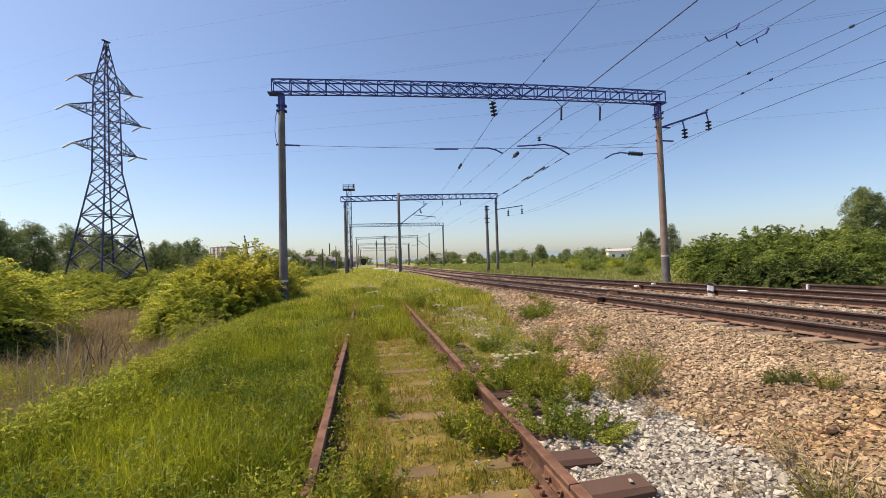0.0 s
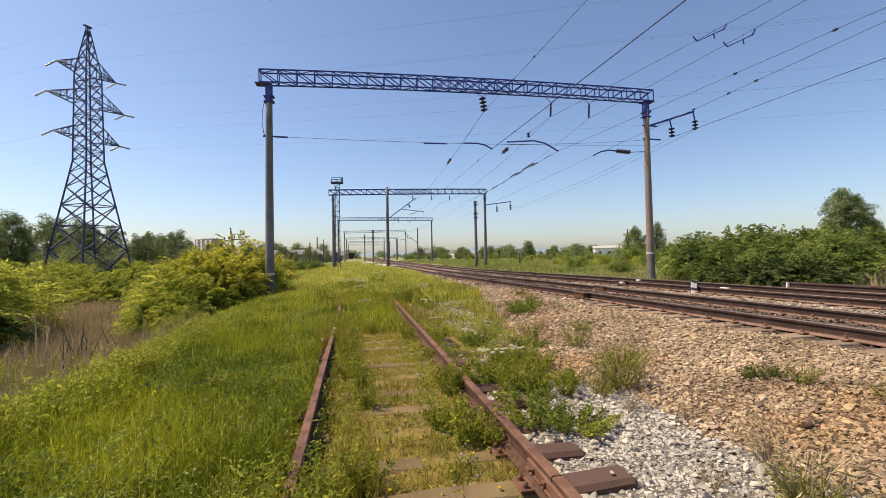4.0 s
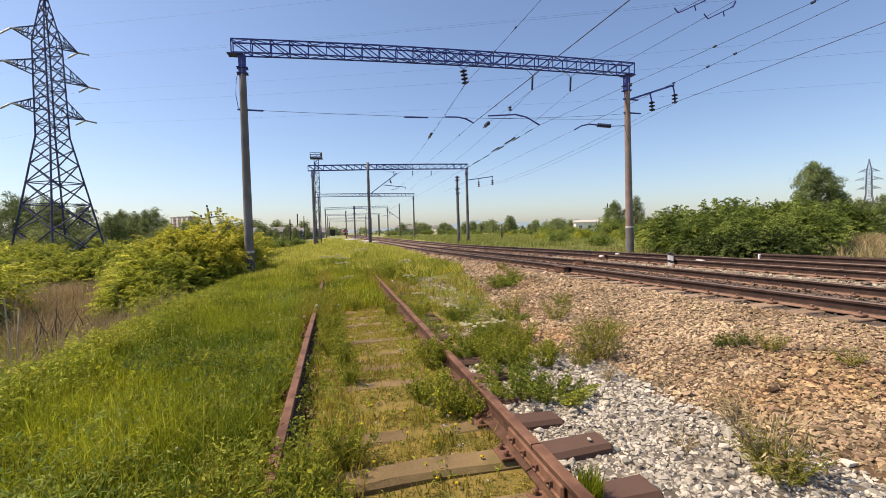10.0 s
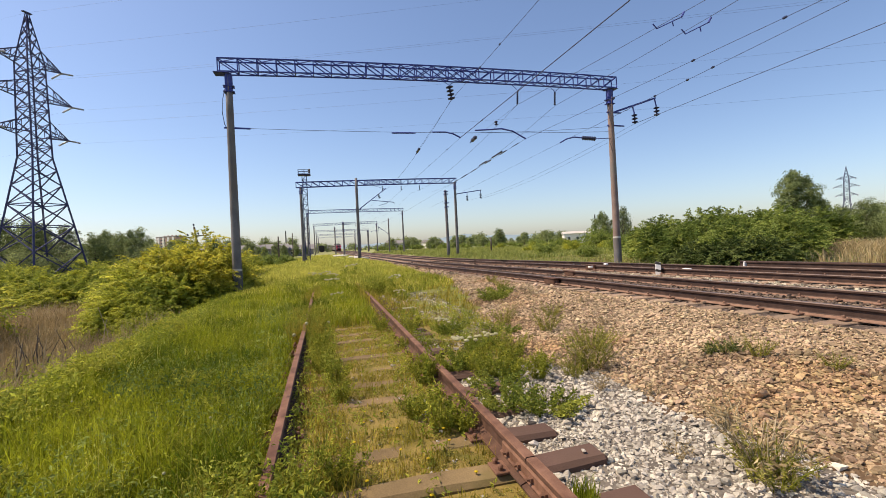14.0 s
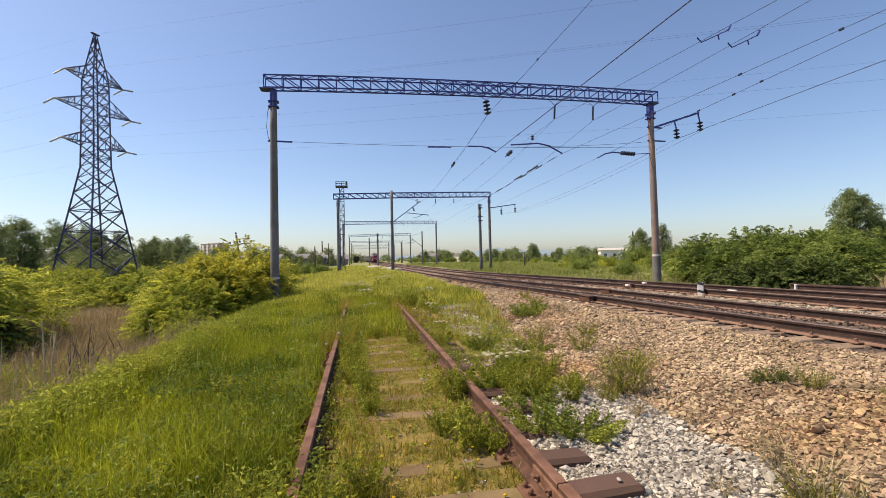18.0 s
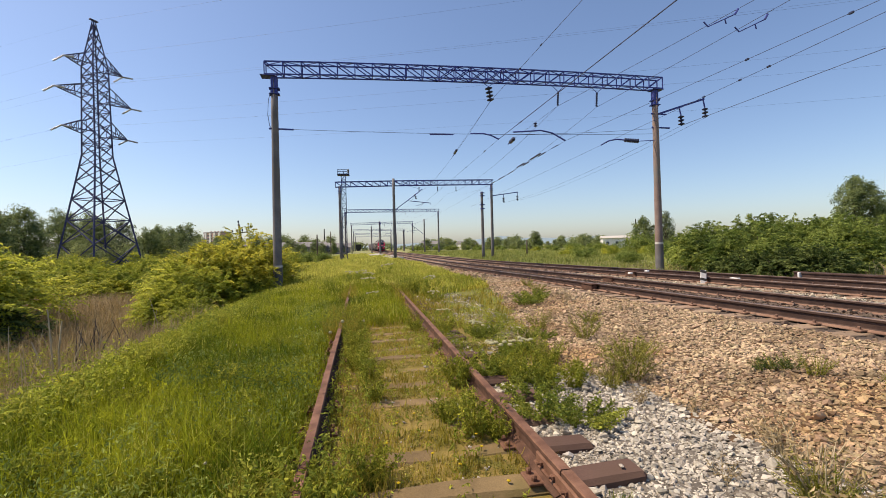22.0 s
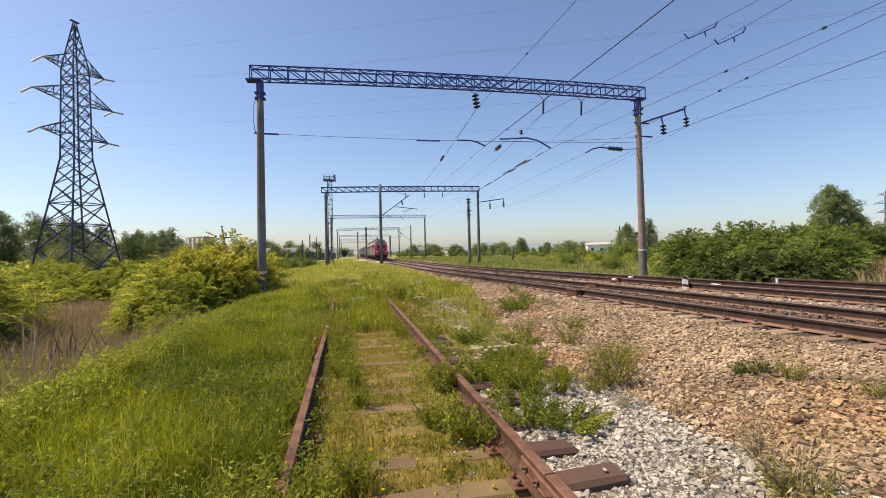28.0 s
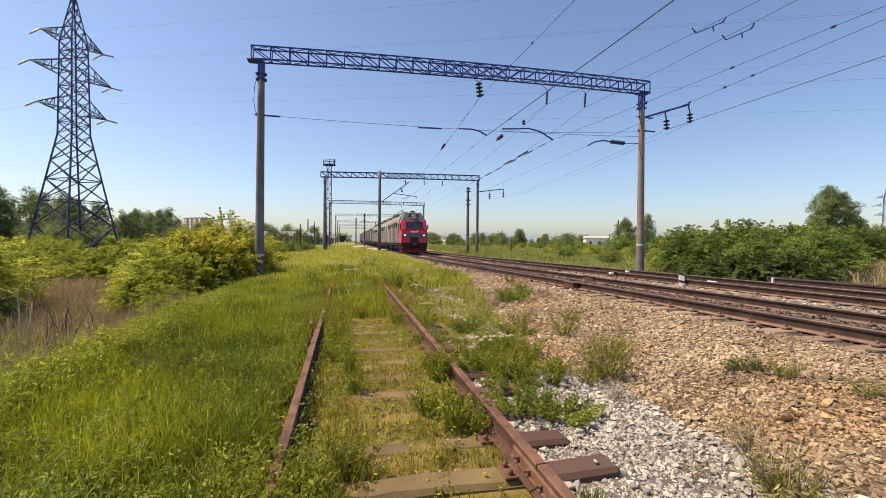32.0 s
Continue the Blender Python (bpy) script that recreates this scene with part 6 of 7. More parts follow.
def build_stones():
    g = np.random.default_rng(77)

    def is_tan(x, y):
        return zone(x, y) == 2

    def is_oily(x, y):
        return zone(x, y) == 6

    def is_grey(x, y):
        return zone(x, y) == 3
    near = scatter(2.0, 6.0, 1.0, 9.0, 2700, g, is_tan)
    back = scatter(2.0, 6.3, -6.0, 1.0, 650, g, is_tan)
    mid = scatter(2.4, 6.3, 9.0, 18.0, 700, g, is_tan)
    inner = scatter(5.4, 12.6, 3.0, 18.0, 260, g, is_oily)
    inner[:, 2] -= 0.012
    cover = scatter(5.4, 8.6, 1.5, 26.0, 330, g, lambda x, y: np.abs(x - main_x(y)) < 0.73)
    cover2 = scatter(9.4, 12.2, 3.0, 26.0, 200, g, lambda x, y: np.abs(x - main_x(y) - gap2(y)) < 0.73)
    cover = np.vstack([cover, cover2])
    cover[:, 2] = rail_z(cover[:, 1]) - 0.19
    off = scatter(3.8, 13.0, 18.0, 40.0, 50, g, is_oily)
    shoulder = scatter(3.8, 6.5, 18.0, 36.0, 120, g, is_tan)
    stones("tan_ballast", "loose tan and rusty ballast stones on the shoulder", np.vstack([near, mid, shoulder, back]), np.concatenate([np.full(len(near), 0.036), np.full(len(mid), 0.047), np.full(len(shoulder), 0.1), np.full(len(back), 0.055)]), M_STONE_TAN, 1)
    stones("track_ballast", "brown ballast stones between the main line sleepers", np.vstack([inner, off, cover]), np.concatenate([np.full(len(inner), 0.05), np.full(len(off), 0.09), np.full(len(cover), 0.055)]), M_STONE_DARK, 2)
    grey_back = scatter(1.1, 4.2, -6.0, 0.8, 800, g, is_grey)
    grey = scatter(1.1, 3.8, 0.8, 5.6, 2500, g, is_grey)
    stones("grey_gravel", "pale grey crushed stone spilled beside the siding", np.vstack([grey, grey_back]), np.concatenate([np.full(len(grey), 0.033), np.full(len(grey_back), 0.045)]), M_STONE_GREY, 3)
    def strip(x, y):
        return (wave(x * 1.6 + 1, y * 1.1) > -0.25) & (zone(x, y) != 2)
    pale = scatter(1.32, 3.0, 6.4, 15.5, 210, g, strip)
    stones("pale_stones", "pale stones showing through the weeds beside the siding", pale, np.full(len(pale), 0.055), M_STONE_PALE, 6)
    loose = scatter(-0.3, 1.1, 1.8, 6.0, 45, g)
    stones("bed_pebbles", "scattered pale pebbles in the siding bed", loose, np.full(len(loose), 0.028), M_STONE_GREY, 4)
    side = scatter(8.9, 9.9, 4.0, 18.0, 420, g)
    stones("cess_gravel", "fine grey gravel between the two main tracks", side, np.full(len(side), 0.042), M_STONE_PALE, 5)


build_stones()


def single_stones():
    for x, y, z, s in ((1.72, 2.78, 0.0, 0.05), (1.45, 2.55, -0.04, 0.06), (1.78, 2.28, 0.0, 0.05), (0.87, 4.2, -0.05, 0.16), (0.82, 3.95, -0.05, 0.09), (1.62, 5.8, -0.05, 0.12), (1.8, 6.2, -0.05, 0.12)):
        sh = Shape().add((PROTOS[int(x * 97) % 10] * s / 2).tolist(), STONE_F.tolist())
        ob = part("stone", sh, M_STONE_GREY)
        ob.matrix_basis = pose(x, y, z + s * 0.25, 0, 0, x * 300)
        tagged(ob, "pale angular stone lying by the rusted rail", "stone", "loose stones")


single_stones()


# ---- track furniture ----
def marker_post(x, y):
    z = float(terrain(x, y))
    t = thing("fouling_point_post", "short white post with black slanted bands between the tracks", "marker post", (x, y, z - 0.05))
    t.rotation_euler = (0, 0, radians(-38))
    part("post", Shape().box((0, 0, 0.2), (0.15, 0.15, 0.48), chamfer=0.012), M_WHITE, t)
    for h in (0.19, 0.41):
        part("band", Shape().box((0, 0, h), (0.156, 0.156, 0.08), pose(0, 0, 0, 0, 16, 0), chamfer=0.008), M_BLACK, t, "black painted band")


marker_post(9.75, 11.3)


def flat_marker(x, y, z, sx, sy):
    t = tagged(part("painted_marker", Shape().box((0, 0, 0), (sx, sy, 0.06), chamfer=0.01), M_WHITE), "small white painted block on the track", "marker", "white markers")
    t.location = (x, y, z)


flat_marker(10.0, 10.45, 0.47, 0.1, 0.26)
flat_marker(9.05, 13.8, 0.47, 0.1, 0.16)
flat_marker(10.25, 14.6, 0.47, 0.1, 0.16)


def slabs():
    for x, y, sx, sy, a in ((4.6, 62.0, 1.8, 3.0, 10), (4.2, 70.0, 1.6, 6.0, -6), (2.6, 84.0, 2.0, 7.0, 4), (3.4, 98.0, 1.6, 6.0, 8)):
        t = tagged(part("concrete_slab", Shape().box((0, 0, 0), (sx, sy, 0.36), chamfer=0.03), M_SLAB), "pale concrete slab lying by the tracks", "slab", "concrete slabs")
        t.matrix_basis = pose(x, y, float(terrain(x, y)) + 0.2, 0, 0, a)


slabs()


def bond_box(x, y, z):
    t = thing("track_box", "low rusty cable box bolted beside the rail", "track box", (x, y, z), "track boxes")
    part("box", Shape().box((0, 0, 0), (0.16, 0.55, 0.17), chamfer=0.02), M_RUSTWEB, t)
    part("lid", Shape().box((0, 0, 0.1), (0.2, 0.6, 0.03), chamfer=0.01), M_RUSTWEB, t)


bond_box(5.93, 10.9, 0.36)
bond_box(7.6, 12.7, 0.36)
bond_box(9.75, 14.8, 0.36)


# ---- distant buildings, poles and hills ----
def house(x, y, w, d, h, rz, wall, roof, label, windows=3, ridge=1.6):
    t = thing("house", label, "house", (x, y, float(terrain(x, y)) - 0.3), "distant houses", rz=rz)
    wl = part("wall", Shape().box((0, 0, h / 2), (w, d, h)), wall, t)
    rf = Shape()
    o = 0.4
    rf.add([(-w / 2 - o, -d / 2 - o, h), (w / 2 + o, -d / 2 - o, h), (w / 2 + o, d / 2 + o, h), (-w / 2 - o, d / 2 + o, h), (-w / 2 - o, 0, h + ridge), (w / 2 + o, 0, h + ridge)],
           [(0, 1, 5, 4), (2, 3, 4, 5), (0, 4, 3), (1, 2, 5), (3, 2, 1, 0)])
    part("roof", rf, roof, t)
    for k in range(windows):
        xx = w * ((k + 0.5) / windows - 0.5)
        win = part("window", Shape().box((xx, -d / 2 - 0.02, h * 0.55), (1.2, 0.12, 1.3), chamfer=0.02), M_WHITE, wl)
        part("pane", Shape().box((xx, -d / 2 - 0.07, h * 0.55), (0.95, 0.06, 1.05)), M_PANE, win)


house(90, 140, 15, 8, 3.8, -24, M_WALLW, M_SLAB, "long low white building with a pale roof behind shrubs", 5, 0.8)
house(33, 205, 10, 8, 3.0, -8, M_WALLW, M_ROOF, "small white house among far trees")
house(52, 215, 9, 7, 3.0, 12, M_WALLW, M_ROOF, "small white house among far trees")
house(118, 128, 10, 8, 3.2, -30, M_WALLW, M_ROOF, "white house with a grey roof half hidden by shrubs")
for hx, hy, hw, hh, ha, wall in ((-38, 170, 12, 3.6, 10, M_TOWN), (-62, 175, 12, 4.2, -6, M_TOWN), (-20, 185, 12, 3.6, 4, M_SHED), (-29, 178, 11, 3.4, -5, M_TOWN), (-11, 190, 13, 3.0, 2, M_SHED), (-46, 185, 12, 3.8, 8, M_SHED), (-33, 160, 9, 3.0, 0, M_SHED), (-24, 168, 8, 2.8, 6, M_SHED)):
    house(hx, hy, hw, 8.5, hh, ha, wall, M_ROOF, "dull brick house with a pale grey roof near the railway yard" if wall is M_TOWN else "low sooty shed with a grey roof near the railway yard", 4, 1.9)
house(-90, 150, 11, 9, 4.5, 14, M_WALLW, M_ROOF, "white house with a low roof behind trees", 3)


def apartments(x, y, rz):
    t = thing("apartment_building", "pink and white six-storey apartment block far beyond the trees", "apartment building", (x, y, -0.4), rz=rz)
    w, d, h, cols, rows = 30.0, 12.0, 22.5, 12, 6
    wl = part("wall", Shape().box((0, 0, h / 2), (w, d, h)), M_BRICK, t)
    part("roof", Shape().box((0, 0, h + 0.5), (w + 0.8, d + 0.8, 1.2), chamfer=0.2), M_ROOF, t)
    for k in range(4):
        part("stairwell_strip", Shape().box((w * ((k + 0.5) / 4 - 0.5), -d / 2 - 0.3, h / 2), (2.8, 0.7, h), chamfer=0.1), M_WALLW, wl, "white vertical strip of balconies")
    for r in range(rows):
        for c in range(cols):
            xx = w * ((c + 0.5) / cols - 0.5)
            if c % 4 in (1, 2):
                xx += 0.9 if c % 4 == 2 else -0.9
            part("window", Shape().box((xx, -d / 2 - 0.04, 3.0 + r * 3.3), (1.5, 0.2, 1.6)), M_PANE, wl)
    for k in range(5):
        part("chimney", Shape().box((w * ((k + 0.5) / 5 - 0.5), 1, h + 1.6), (1.4, 1.0, 1.4)), M_BRICK, t)


apartments(-156, 527, -38)


def leaning_pole(x, y, h, rx, ry, arms=True, label="old timber telegraph pole leaning over the bushes"):
    z = float(terrain(x, y))
    t = thing("telegraph_pole", label, "pole", group="telegraph poles")
    t.matrix_basis = pose(x, y, z - 0.2, rx, ry, 0)
    part("pole", Shape().lathe([(0.14, 0), (0.11, h * 0.6), (0.09, h)], 10), M_BARK, t, smooth=True)
    if arms:
        ca = part("crossarm", Shape().bar((-0.75, 0, h - 0.9), (0.75, 0, h - 0.9), 0.1), M_BARK, t)
        for k, (dx, dz) in enumerate(((-0.65, -0.85), (-0.25, -0.85), (0.25, -0.85), (0.65, -0.85), (0.0, 0.0))):
            part("insulator", Shape().lathe([(0.015, 0), (0.015, 0.1), (0.07, 0.1), (0.08, 0.2), (0.04, 0.3), (0, 0.31)], 8, pose(dx, 0, h + dz)), M_INSUL, ca)


leaning_pole(-11.0, 46.0, 5.6, 0, -7)
leaning_pole(-6.6, 70.0, 4.6, 0, 0, False, "plain grey pole standing in the grass")
leaning_pole(-7.2, 110.0, 6.6, 0, 0, False, "plain grey pole standing in the grass")
leaning_pole(24.0, 62.0, 2.4, 0, 0, False, "short grey post in the meadow")


def chimney(x, y, h, r):
    t = thing("chimney", "slim dark factory chimney on the horizon", "chimney", (x, y, -1), "far chimneys")
    part("shaft", Shape().lathe([(r, 0), (r * 0.7, h)], 12), M_CHASSIS, t)


chimney(118, 175, 12.5, 0.35)
chimney(-26, 330, 17, 0.5)
chimney(-60, 330, 16, 0.5)


def far_pylon():
    pylon(219, 140, -1.5, -48, 0.98)


far_pylon()


def hills():
    n = 60
    v, f = [], []
    for k in range(n + 1):
        a = radians(-20 + 95 * k / n)
        h = 26 + 18 * math.sin(k * 0.31) + 9 * math.sin(k * 0.83 + 1) + 5 * math.sin(k * 1.9)
        h *= float(smooth(0, 12, k))
        for rr, z in ((3000, -5), (3150, h + 10), (3400, h * 0.8)):
            v.append((rr * math.sin(a), rr * math.cos(a), z))
    for k in range(n):
        for j in range(2):
            f.append((k * 3 + j, k * 3 + 3 + j, k * 3 + 4 + j, k * 3 + 1 + j))
    ob = part("backdrop_hills", Shape().add(v, f), M_HILL, smooth=True)
    tagged(ob, "low hills on the horizon, coloured pale blue for haze", "hills", kind="structure")


hills()


def parked_wagons():
    for k in range(4):
        t = thing("parked_wagon", "dark parked freight wagon far down the yard", "wagon", (-1.6, 262 + 14 * k, 0.0), "parked wagons")
        part("body", Shape().box((0, 0, 2.4), (2.9, 12.6, 2.6), chamfer=0.08), M_CHASSIS, t)
        part("frame", Shape().box((0, 0, 0.95), (2.6, 13.2, 0.35)), M_CHASSIS, t)
        for yy in (-4.4, 4.4):
            part("bogie", Shape().box((0, yy, 0.5), (2.2, 2.8, 0.7), chamfer=0.1), M_CHASSIS, t)


parked_wagons()


# ---- the train ----
SPEED, NOSE_END = 13.1, 47.6
WHEEL_R = 0.62


def bogie(parent, y):
    b = part("bogie", Shape().box((0, y, 0.72), (2.3, 3.9, 0.42), chamfer=0.06), M_CHASSIS, parent)
    for sx in (-1, 1):
        part("side_frame", Shape().box((sx * 1.12, y, 0.72), (0.16, 4.3, 0.34), chamfer=0.05), M_CHASSIS, b)
        for dy in (-1.45, 1.45):
            part("axle_box", Shape().box((sx * 1.24, y + dy, 0.62), (0.2, 0.42, 0.42), chamfer=0.06), M_CHASSIS, b)
    return b


def wheelset(parent, y):
    s = Shape()
    for sx in (-1, 1):
        s.lathe([(0.0, -0.07), (WHEEL_R + 0.03, -0.07), (WHEEL_R + 0.03, -0.04), (WHEEL_R, -0.035), (WHEEL_R - 0.01, 0.07), (WHEEL_R - 0.1, 0.07), (WHEEL_R - 0.12, 0.03), (0.2, 0.03), (0.18, 0.08), (0.0, 0.08)], 24, pose(sx * 0.79, 0, 0, 0, 90 * sx, 0))
        s.box((sx * 0.87, 0.3, 0), (0.03, 0.28, 0.09))
    s.lathe([(0.09, -0.8), (0.09, 0.8)], 10, pose(0, 0, 0, 0, 90, 0))
    ob = part("wheelset", s, M_CHASSIS, parent, "dark steel wheel pair on its axle")
    ob.location = (0, y, WHEEL_R)
    return ob


def loco(lead=True):
    """One section; its front faces -y, the origin is under its front end."""
    t = thing("locomotive", "red and grey electric freight locomotive with lit headlamps" if lead else "grey rear section of an electric locomotive", "locomotive", group="train")
    L, W, F = 17.3, 2.9, 1.15
    prof = [(-W / 2, F), (-W / 2, 3.75), (-W / 2 + 0.12, 4.05), (-1.05, 4.45), (1.05, 4.45), (W / 2 - 0.12, 4.05), (W / 2, 3.75), (W / 2, F)]
    y0 = 2.0 if lead else 0.3
    body = Shape()
    n = len(prof)
    body.add([(x, y, z) for y in (y0, L) for x, z in prof], [(k, (k + 1) % n, n + (k + 1) % n, n + k) for k in range(n)] + [tuple(range(n - 1, -1, -1)), tuple(range(n, 2 * n))])
    b = part("body", body, M_LGREY, t, "grey painted body side")
    for sx in (-1, 1):
        for z in (1.45, 1.65, 1.85, 2.05, 2.25, 2.45, 2.65, 2.85):
            part("corrugation", Shape().box((sx * (W / 2 + 0.012), (y0 + L) / 2 + 0.5, z), (0.03, L - y0 - 2.0, 0.06)), M_LGREY, b)
        for k in range(5):
            part("louvre", Shape().box((sx * (W / 2 + 0.02), 5.2 + 2.3 * k, 3.3), (0.05, 1.3, 0.5), chamfer=0.015), M_CHASSIS, b, "dark louvred vent")
        for k in range(7):
            part("seam", Shape().box((sx * (W / 2 + 0.02), 4.1 + 1.9 * k, 2.4), (0.04, 0.09, 2.4)), M_CHASSIS, b)
        part("roof_rail", Shape().box((sx * 1.2, (y0 + L) / 2 + 1, 4.52), (0.12, L - y0 - 3.0, 0.12)), M_CHASSIS, b)
        part("side_door", Shape().box((sx * (W / 2 + 0.02), y0 + 0.9, 2.4), (0.05, 0.75, 2.1), chamfer=0.02), M_DGREY, b)
        part("lower_band", Shape().box((sx * (W / 2 + 0.015), (y0 + L) / 2, F + 0.1), (0.03, L - y0, 0.2)), M_DGREY, b)
    part("roof_hatch", Shape().box((0, 7.5, 4.56), (1.9, 6.5, 0.22), chamfer=0.08), M_DGREY, b)
    part("roof_box", Shape().box((0, 12.6, 4.6), (1.7, 2.2, 0.3), chamfer=0.08), M_DGREY, b)
    for k in range(4):
        part("roof_insulator", Shape().lathe([(0.06, 0), (0.12, 0.08), (0.06, 0.15), (0.12, 0.23), (0.05, 0.33)], 8, pose(-0.7 + 1.4 * (k % 2), 5.0 + 5.0 * (k // 2), 4.42)), M_RUST, b)
    for k in range(6):
        part("roof_duct", Shape().box((0.35 * (-1) ** k, 4.2 + 1.7 * k, 4.78), (0.5, 0.9, 0.3), chamfer=0.06), M_CHASSIS, b)
    part("busbar", Shape().tube([(-0.9, 3.2, 4.6), (-0.9, 3.6, 4.95), (-0.85, 9.0, 4.95), (-0.8, 14.0, 4.9)], 0.035, 5), M_CHASSIS, b)
    pan = part("pantograph", Shape().tube([(-0.7, 14.2, 4.75), (-0.75, 15.9, 4.9), (0.75, 15.9, 4.9), (0.7, 14.2, 4.75)], 0.035, 5), M_CHASSIS, b, "folded pantograph")
    part("collector_bar", Shape().tube([(-0.95, 14.3, 4.98), (0.95, 14.3, 4.98)], 0.04, 5), M_CHASSIS, pan)
    part("underframe", Shape().box((0, L / 2 + 0.2, 1.0), (2.7, L - 0.8, 0.32), chamfer=0.04), M_CHASSIS, t)
    part("equipment_case", Shape().box((0, L / 2, 0.72), (2.3, 3.0, 0.5), chamfer=0.06), M_CHASSIS, t)
    axles = []
    for y in (4.3, 13.2):
        bogie(t, y)
        axles += [wheelset(t, y - 1.45), wheelset(t, y + 1.45)]
    if lead:
        # cab: sloping windscreen over a bluff nose
        c = Shape()
        side = [(2.0, F), (0.25, F), (0.1, 1.9), (0.12, 2.55), (0.5, 3.62), (2.0, 3.66)]
        wid = [1.45, 1.39, 1.41, 1.41, 1.34, 1.4]
        verts = [(-w, y, z) for (y, z), w in zip(side, wid)] + [(w, y, z) for (y, z), w in zip(side, wid)]
        m = len(side)
        faces = [(k, k + 1, m + k + 1, m + k) for k in range(m - 1)] + [tuple(range(m - 1, -1, -1)), tuple(range(m, 2 * m)), (m - 1, 0, m, 2 * m - 1)]
        cab = part("cab", c.add(verts, faces), M_RED, t, "glossy red cab front")
        top = [(-1.34, 0.5, 3.62), (1.34, 0.5, 3.62), (1.4, 2.0, 3.66), (-1.4, 2.0, 3.66), (-0.85, 0.95, 4.5), (0.85, 0.95, 4.5), (1.0, 2.0, 4.62), (-1.0, 2.0, 4.62)]
        part("roof_fairing", Shape().add(top, [(0, 4, 5, 1), (1, 5, 6, 2), (3, 7, 4, 0), (4, 7, 6, 5), (2, 6, 7, 3), (0, 1, 2, 3)]), M_DGREY, cab, "grey faceted roof fairing")
        slope = math.degrees(math.atan2(0.43, 1.0))
        part("windscreen_surround", Shape().box((0, 0.30, 3.15), (2.5, 0.06, 0.98), pose(0, 0, 0, -slope, 0, 0), chamfer=0.02), M_RED, cab)
        part("windscreen", Shape().box((0, 0.27, 3.14), (1.95, 0.05, 0.84), pose(0, 0, 0, -slope, 0, 0), chamfer=0.02), M_GLASS, cab, "dark reflective windscreen")
        lamp = part("searchlight", Shape().lathe([(0.0, 0), (0.3, 0.0), (0.34, 0.1), (0.3, 0.5), (0, 0.55)], 18, pose(0, 0.5, 4.05, -90, 0, 0)), M_DGREY, cab)
        part("lens", Shape().lathe([(0.0, 0), (0.24, 0.0), (0.22, 0.03), (0, 0.04)], 18, pose(0, 0.47, 4.05, 90, 0, 0)), M_SLAB, lamp, "pale searchlight lens")
        part("lamp_recess", Shape().add([(-0.75, 0.58, 3.72), (0.75, 0.58, 3.72), (0.5, 0.86, 4.4), (-0.5, 0.86, 4.4), (-0.75, 0.75, 3.72), (0.75, 0.75, 3.72), (0.5, 1.05, 4.4), (-0.5, 1.05, 4.4)],
                                        [(0, 1, 2, 3), (7, 6, 5, 4), (0, 4, 5, 1), (2, 6, 7, 3), (0, 3, 7, 4), (1, 5, 6, 2)]), M_CHASSIS, cab, "dark recess round the searchlight")
        part("grey_belt", Shape().box((0, 0.07, 1.98), (2.84, 0.14, 0.42), chamfer=0.03), M_DGREY, cab, "grey belt across the nose")
        part("emblem", Shape().box((-0.12, 0.06, 2.38), (0.5, 0.1, 0.13), pose(0, 0, 0, 0, 0, 0), chamfer=0.02), M_WHITE, cab, "white emblem bar")
        part("emblem", Shape().box((0.3, 0.06, 2.42), (0.26, 0.1, 0.17), pose(0, 0, 0, 0, -10, 0), chamfer=0.02), M_WHITE, cab, "white emblem bar")
        for sx in (-1, 1):
            lm = part("headlamp", Shape().box((sx * 1.04, 0.04, 2.02), (0.42, 0.12, 0.26), chamfer=0.04), M_DGREY, cab)
            part("lens", Shape().lathe([(0.0, 0), (0.075, 0), (0.065, 0.03), (0, 0.04)], 14, pose(sx * 1.04, -0.02, 2.02, 90, 0, 0)), M_LAMP, lm, "lit round lens")
            part("lower_panel", Shape().box((sx * 0.87, 0.08, 1.5), (0.78, 0.2, 0.56), chamfer=0.04), M_RED, cab, "red lower nose panel")
            part("mirror", Shape().box((sx * 1.6, 0.9, 3.0), (0.1, 0.2, 0.5), chamfer=0.03), M_CHASSIS, cab)
            part("step", Shape().box((sx * 1.2, 0.3, 0.55), (0.5, 0.3, 0.06)), M_CHASSIS, cab)
            part("side_window", Shape().box((sx * 1.44, 1.35, 2.95), (0.06, 0.75, 0.75), chamfer=0.02), M_GLASS, cab)
        part("nose_apron", Shape().box((0, 0.13, 1.32), (2.78, 0.2, 0.5), chamfer=0.04), M_CHASSIS, cab, "sooty dark apron")
        part("nose_recess", Shape().box((0, 0.08, 1.38), (0.9, 0.2, 0.8), chamfer=0.03), M_CHASSIS, cab)
        cp = part("coupler", Shape().box((0, -0.15, 1.05), (0.34, 0.7, 0.34), chamfer=0.06), M_CHASSIS, t)
        part("knuckle", Shape().box((0.12, -0.48, 1.05), (0.16, 0.3, 0.3), chamfer=0.05), M_CHASSIS, cp)
        part("plough", Shape().add([(-1.35, 0.5, 0.75), (1.35, 0.5, 0.75), (1.45, 0.1, 0.22), (-1.45, 0.1, 0.22), (-1.35, 0.7, 0.75), (1.35, 0.7, 0.75), (1.45, 0.6, 0.22), (-1.45, 0.6, 0.22)],
                                   [(0, 3, 2, 1), (4, 5, 6, 7), (0, 1, 5, 4), (2, 3, 7, 6), (0, 4, 7, 3), (1, 2, 6, 5)]), M_DULLRED, t, "dull red obstacle deflector")
        part("buffer_beam", Shape().box((0, 0.3, 0.95), (2.9, 0.25, 0.45), chamfer=0.04), M_CHASSIS, t)
    return t, axles


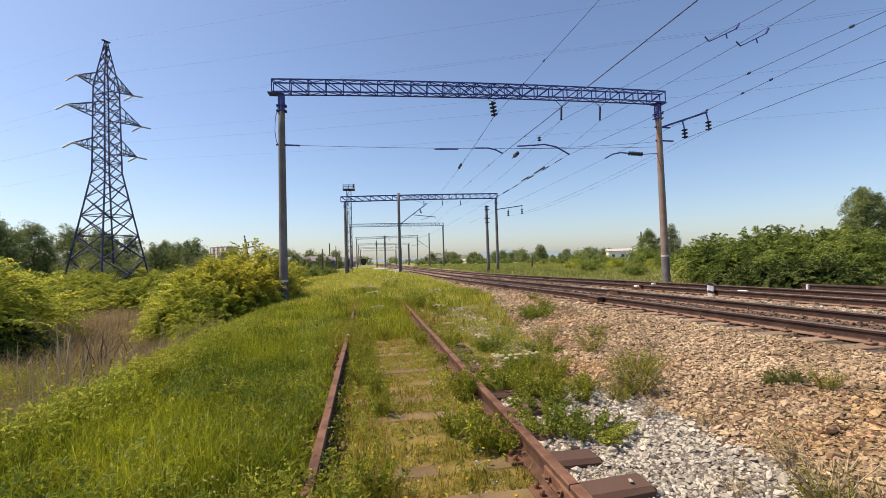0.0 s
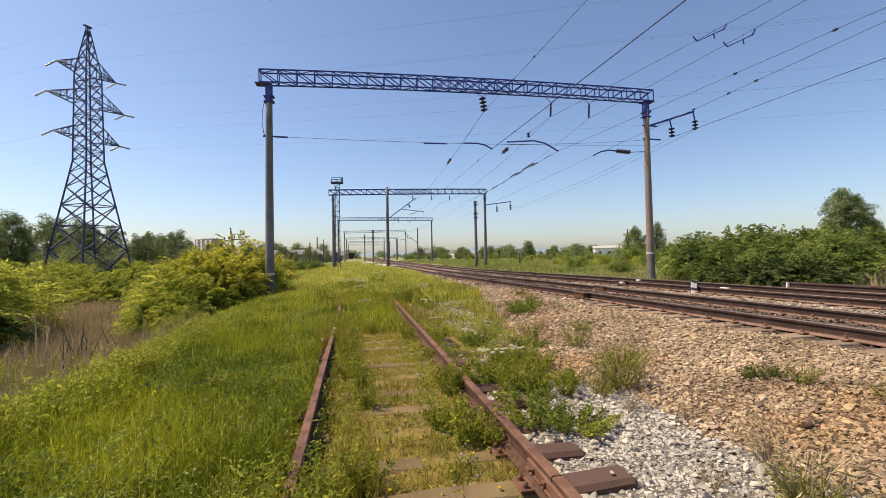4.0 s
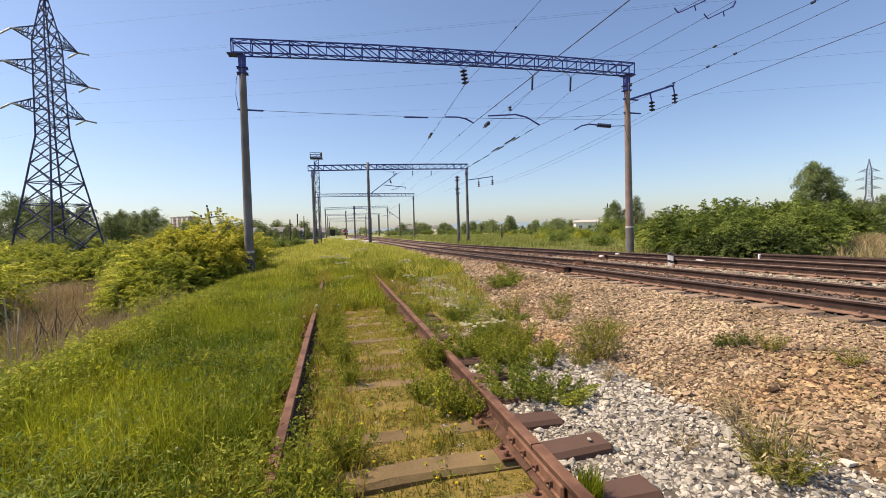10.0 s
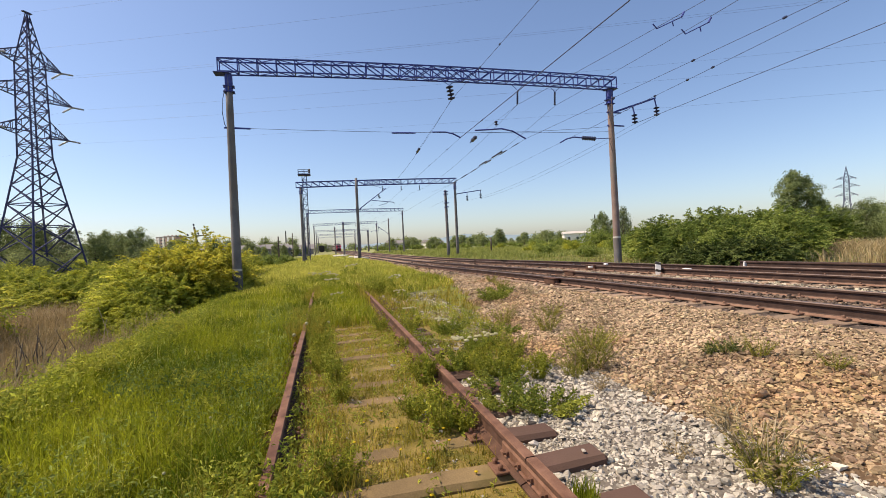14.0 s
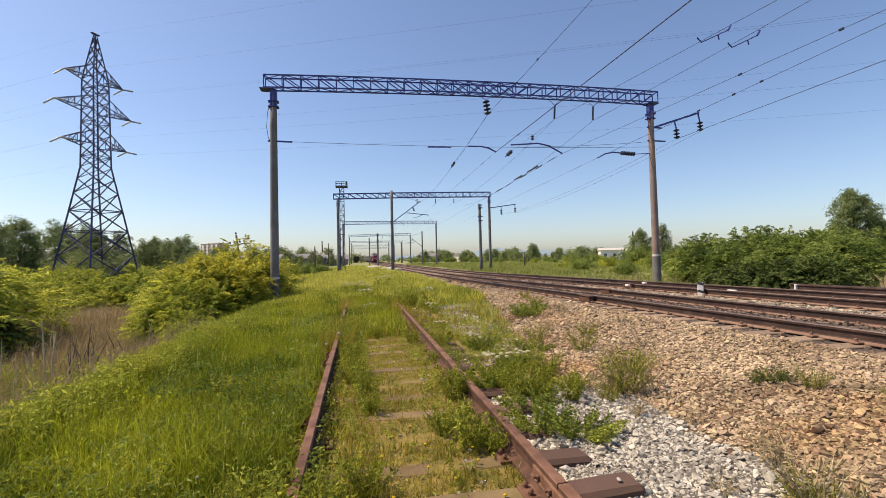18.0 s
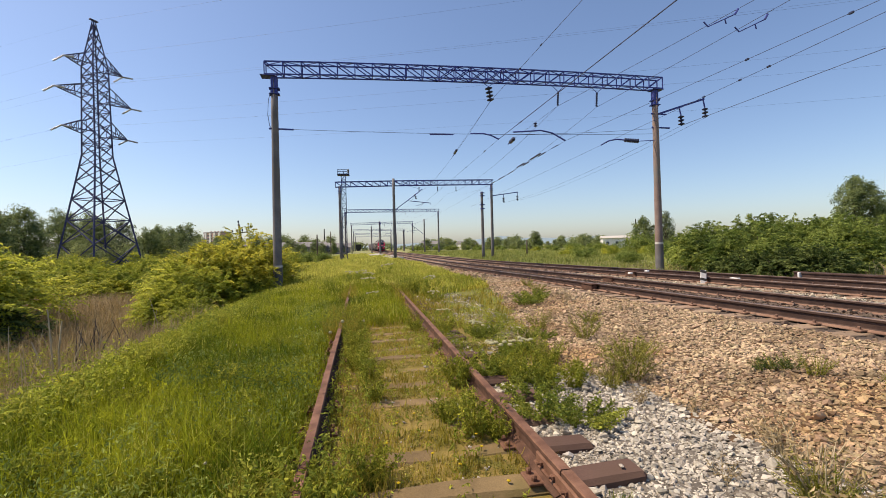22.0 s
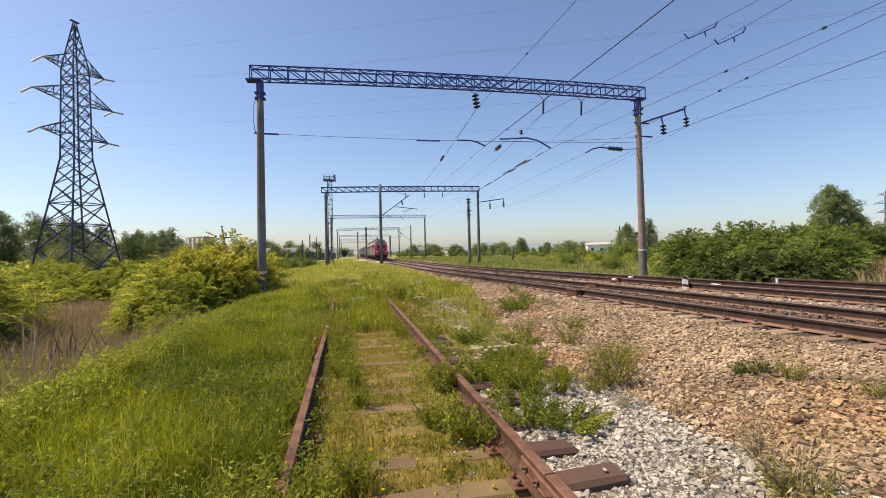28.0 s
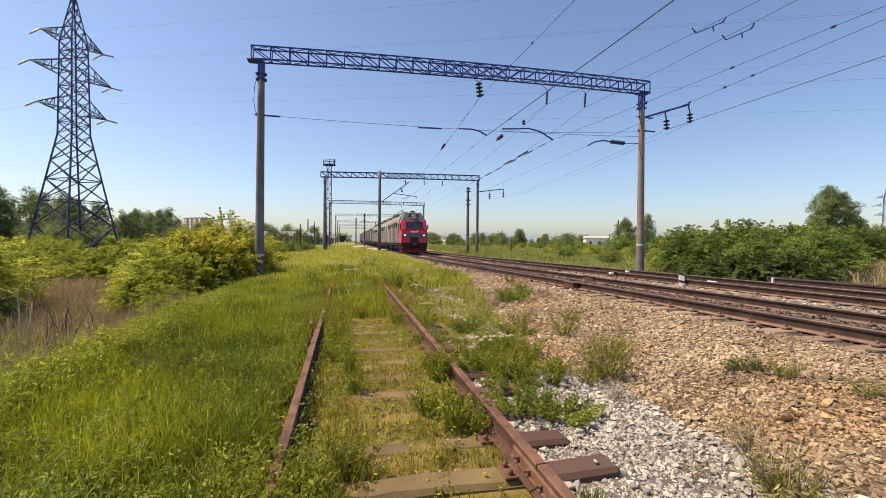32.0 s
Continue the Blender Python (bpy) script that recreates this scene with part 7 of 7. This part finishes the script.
def wagon():
    t = thing("freight_wagon", "dusty grey covered freight wagon behind the locomotive", "wagon", group="train")
    b = part("body", Shape().box((0, 6.9, 2.75), (3.0, 13.2, 3.0), chamfer=0.12), M_WAGON, t)
    rf = Shape().add([(-1.5, 0.3, 4.2), (1.5, 0.3, 4.2), (0.7, 0.3, 4.55), (-0.7, 0.3, 4.55), (-1.5, 13.5, 4.2), (1.5, 13.5, 4.2), (0.7, 13.5, 4.55), (-0.7, 13.5, 4.55)],
                     [(0, 1, 2, 3), (7, 6, 5, 4), (1, 5, 6, 2), (2, 6, 7, 3), (3, 7, 4, 0), (0, 4, 5, 1)])
    part("roof", rf, M_DGREY, t)
    for sx in (-1, 1):
        for k in range(11):
            part("rib", Shape().box((sx * 1.53, 0.9 + 1.2 * k, 2.75), (0.08, 0.12, 2.9)), M_WAGON, b)
        part("door", Shape().box((sx * 1.54, 6.9, 2.6), (0.07, 2.2, 2.4), chamfer=0.02), M_WAGON, b)
    part("underframe", Shape().box((0, 6.9, 1.05), (2.6, 13.6, 0.35)), M_CHASSIS, t)
    for y in (2.4, 11.4):
        bogie(t, y)
        for dy in (-0.93, 0.93):
            wheelset(t, y + dy)
    return t


LEAD, AXLES = loco(True)
REAR, AXLES2 = loco(False)
REAR2, AXLES3 = loco(False)
FIRST = wagon()
WAGONS = [FIRST] + [copy_thing(FIRST, Matrix()) for _ in range(7)]
CARS = [(LEAD, 0.0, 17.5), (REAR, 17.6, 17.5), (REAR2, 35.2, 17.5)] + [(w, 52.9 + 14.3 * k, 13.8) for k, w in enumerate(WAGONS)]


def on_track(y, length):
    """The pose of a car whose front is at y."""
    a = Vector((main_x(y), y, rail_z(y)))
    b = Vector((main_x(y + length), y + length, rail_z(y + length)))
    d = b - a
    return pose(a.x, a.y, a.z, math.degrees(math.atan2(d.z, d.y)), 0, -math.degrees(math.atan2(d.x, d.y)))


def motions():
    for car, back, length in CARS:
        walk(car, [(t, on_track(NOSE_END + SPEED * (32.0 - t) + back, length)) for t in [k * 1.0 for k in range(33)]])
    step = 2 / 30
    for ax in AXLES:
        y = ax.location.y
        rows = []
        for k in range(481):
            t = min(32.0, k * step)
            rows.append((t, pose(0, y, WHEEL_R, math.degrees(SPEED * t / WHEEL_R) % 360, 0, 0)))
        walk(ax, rows)


motions()
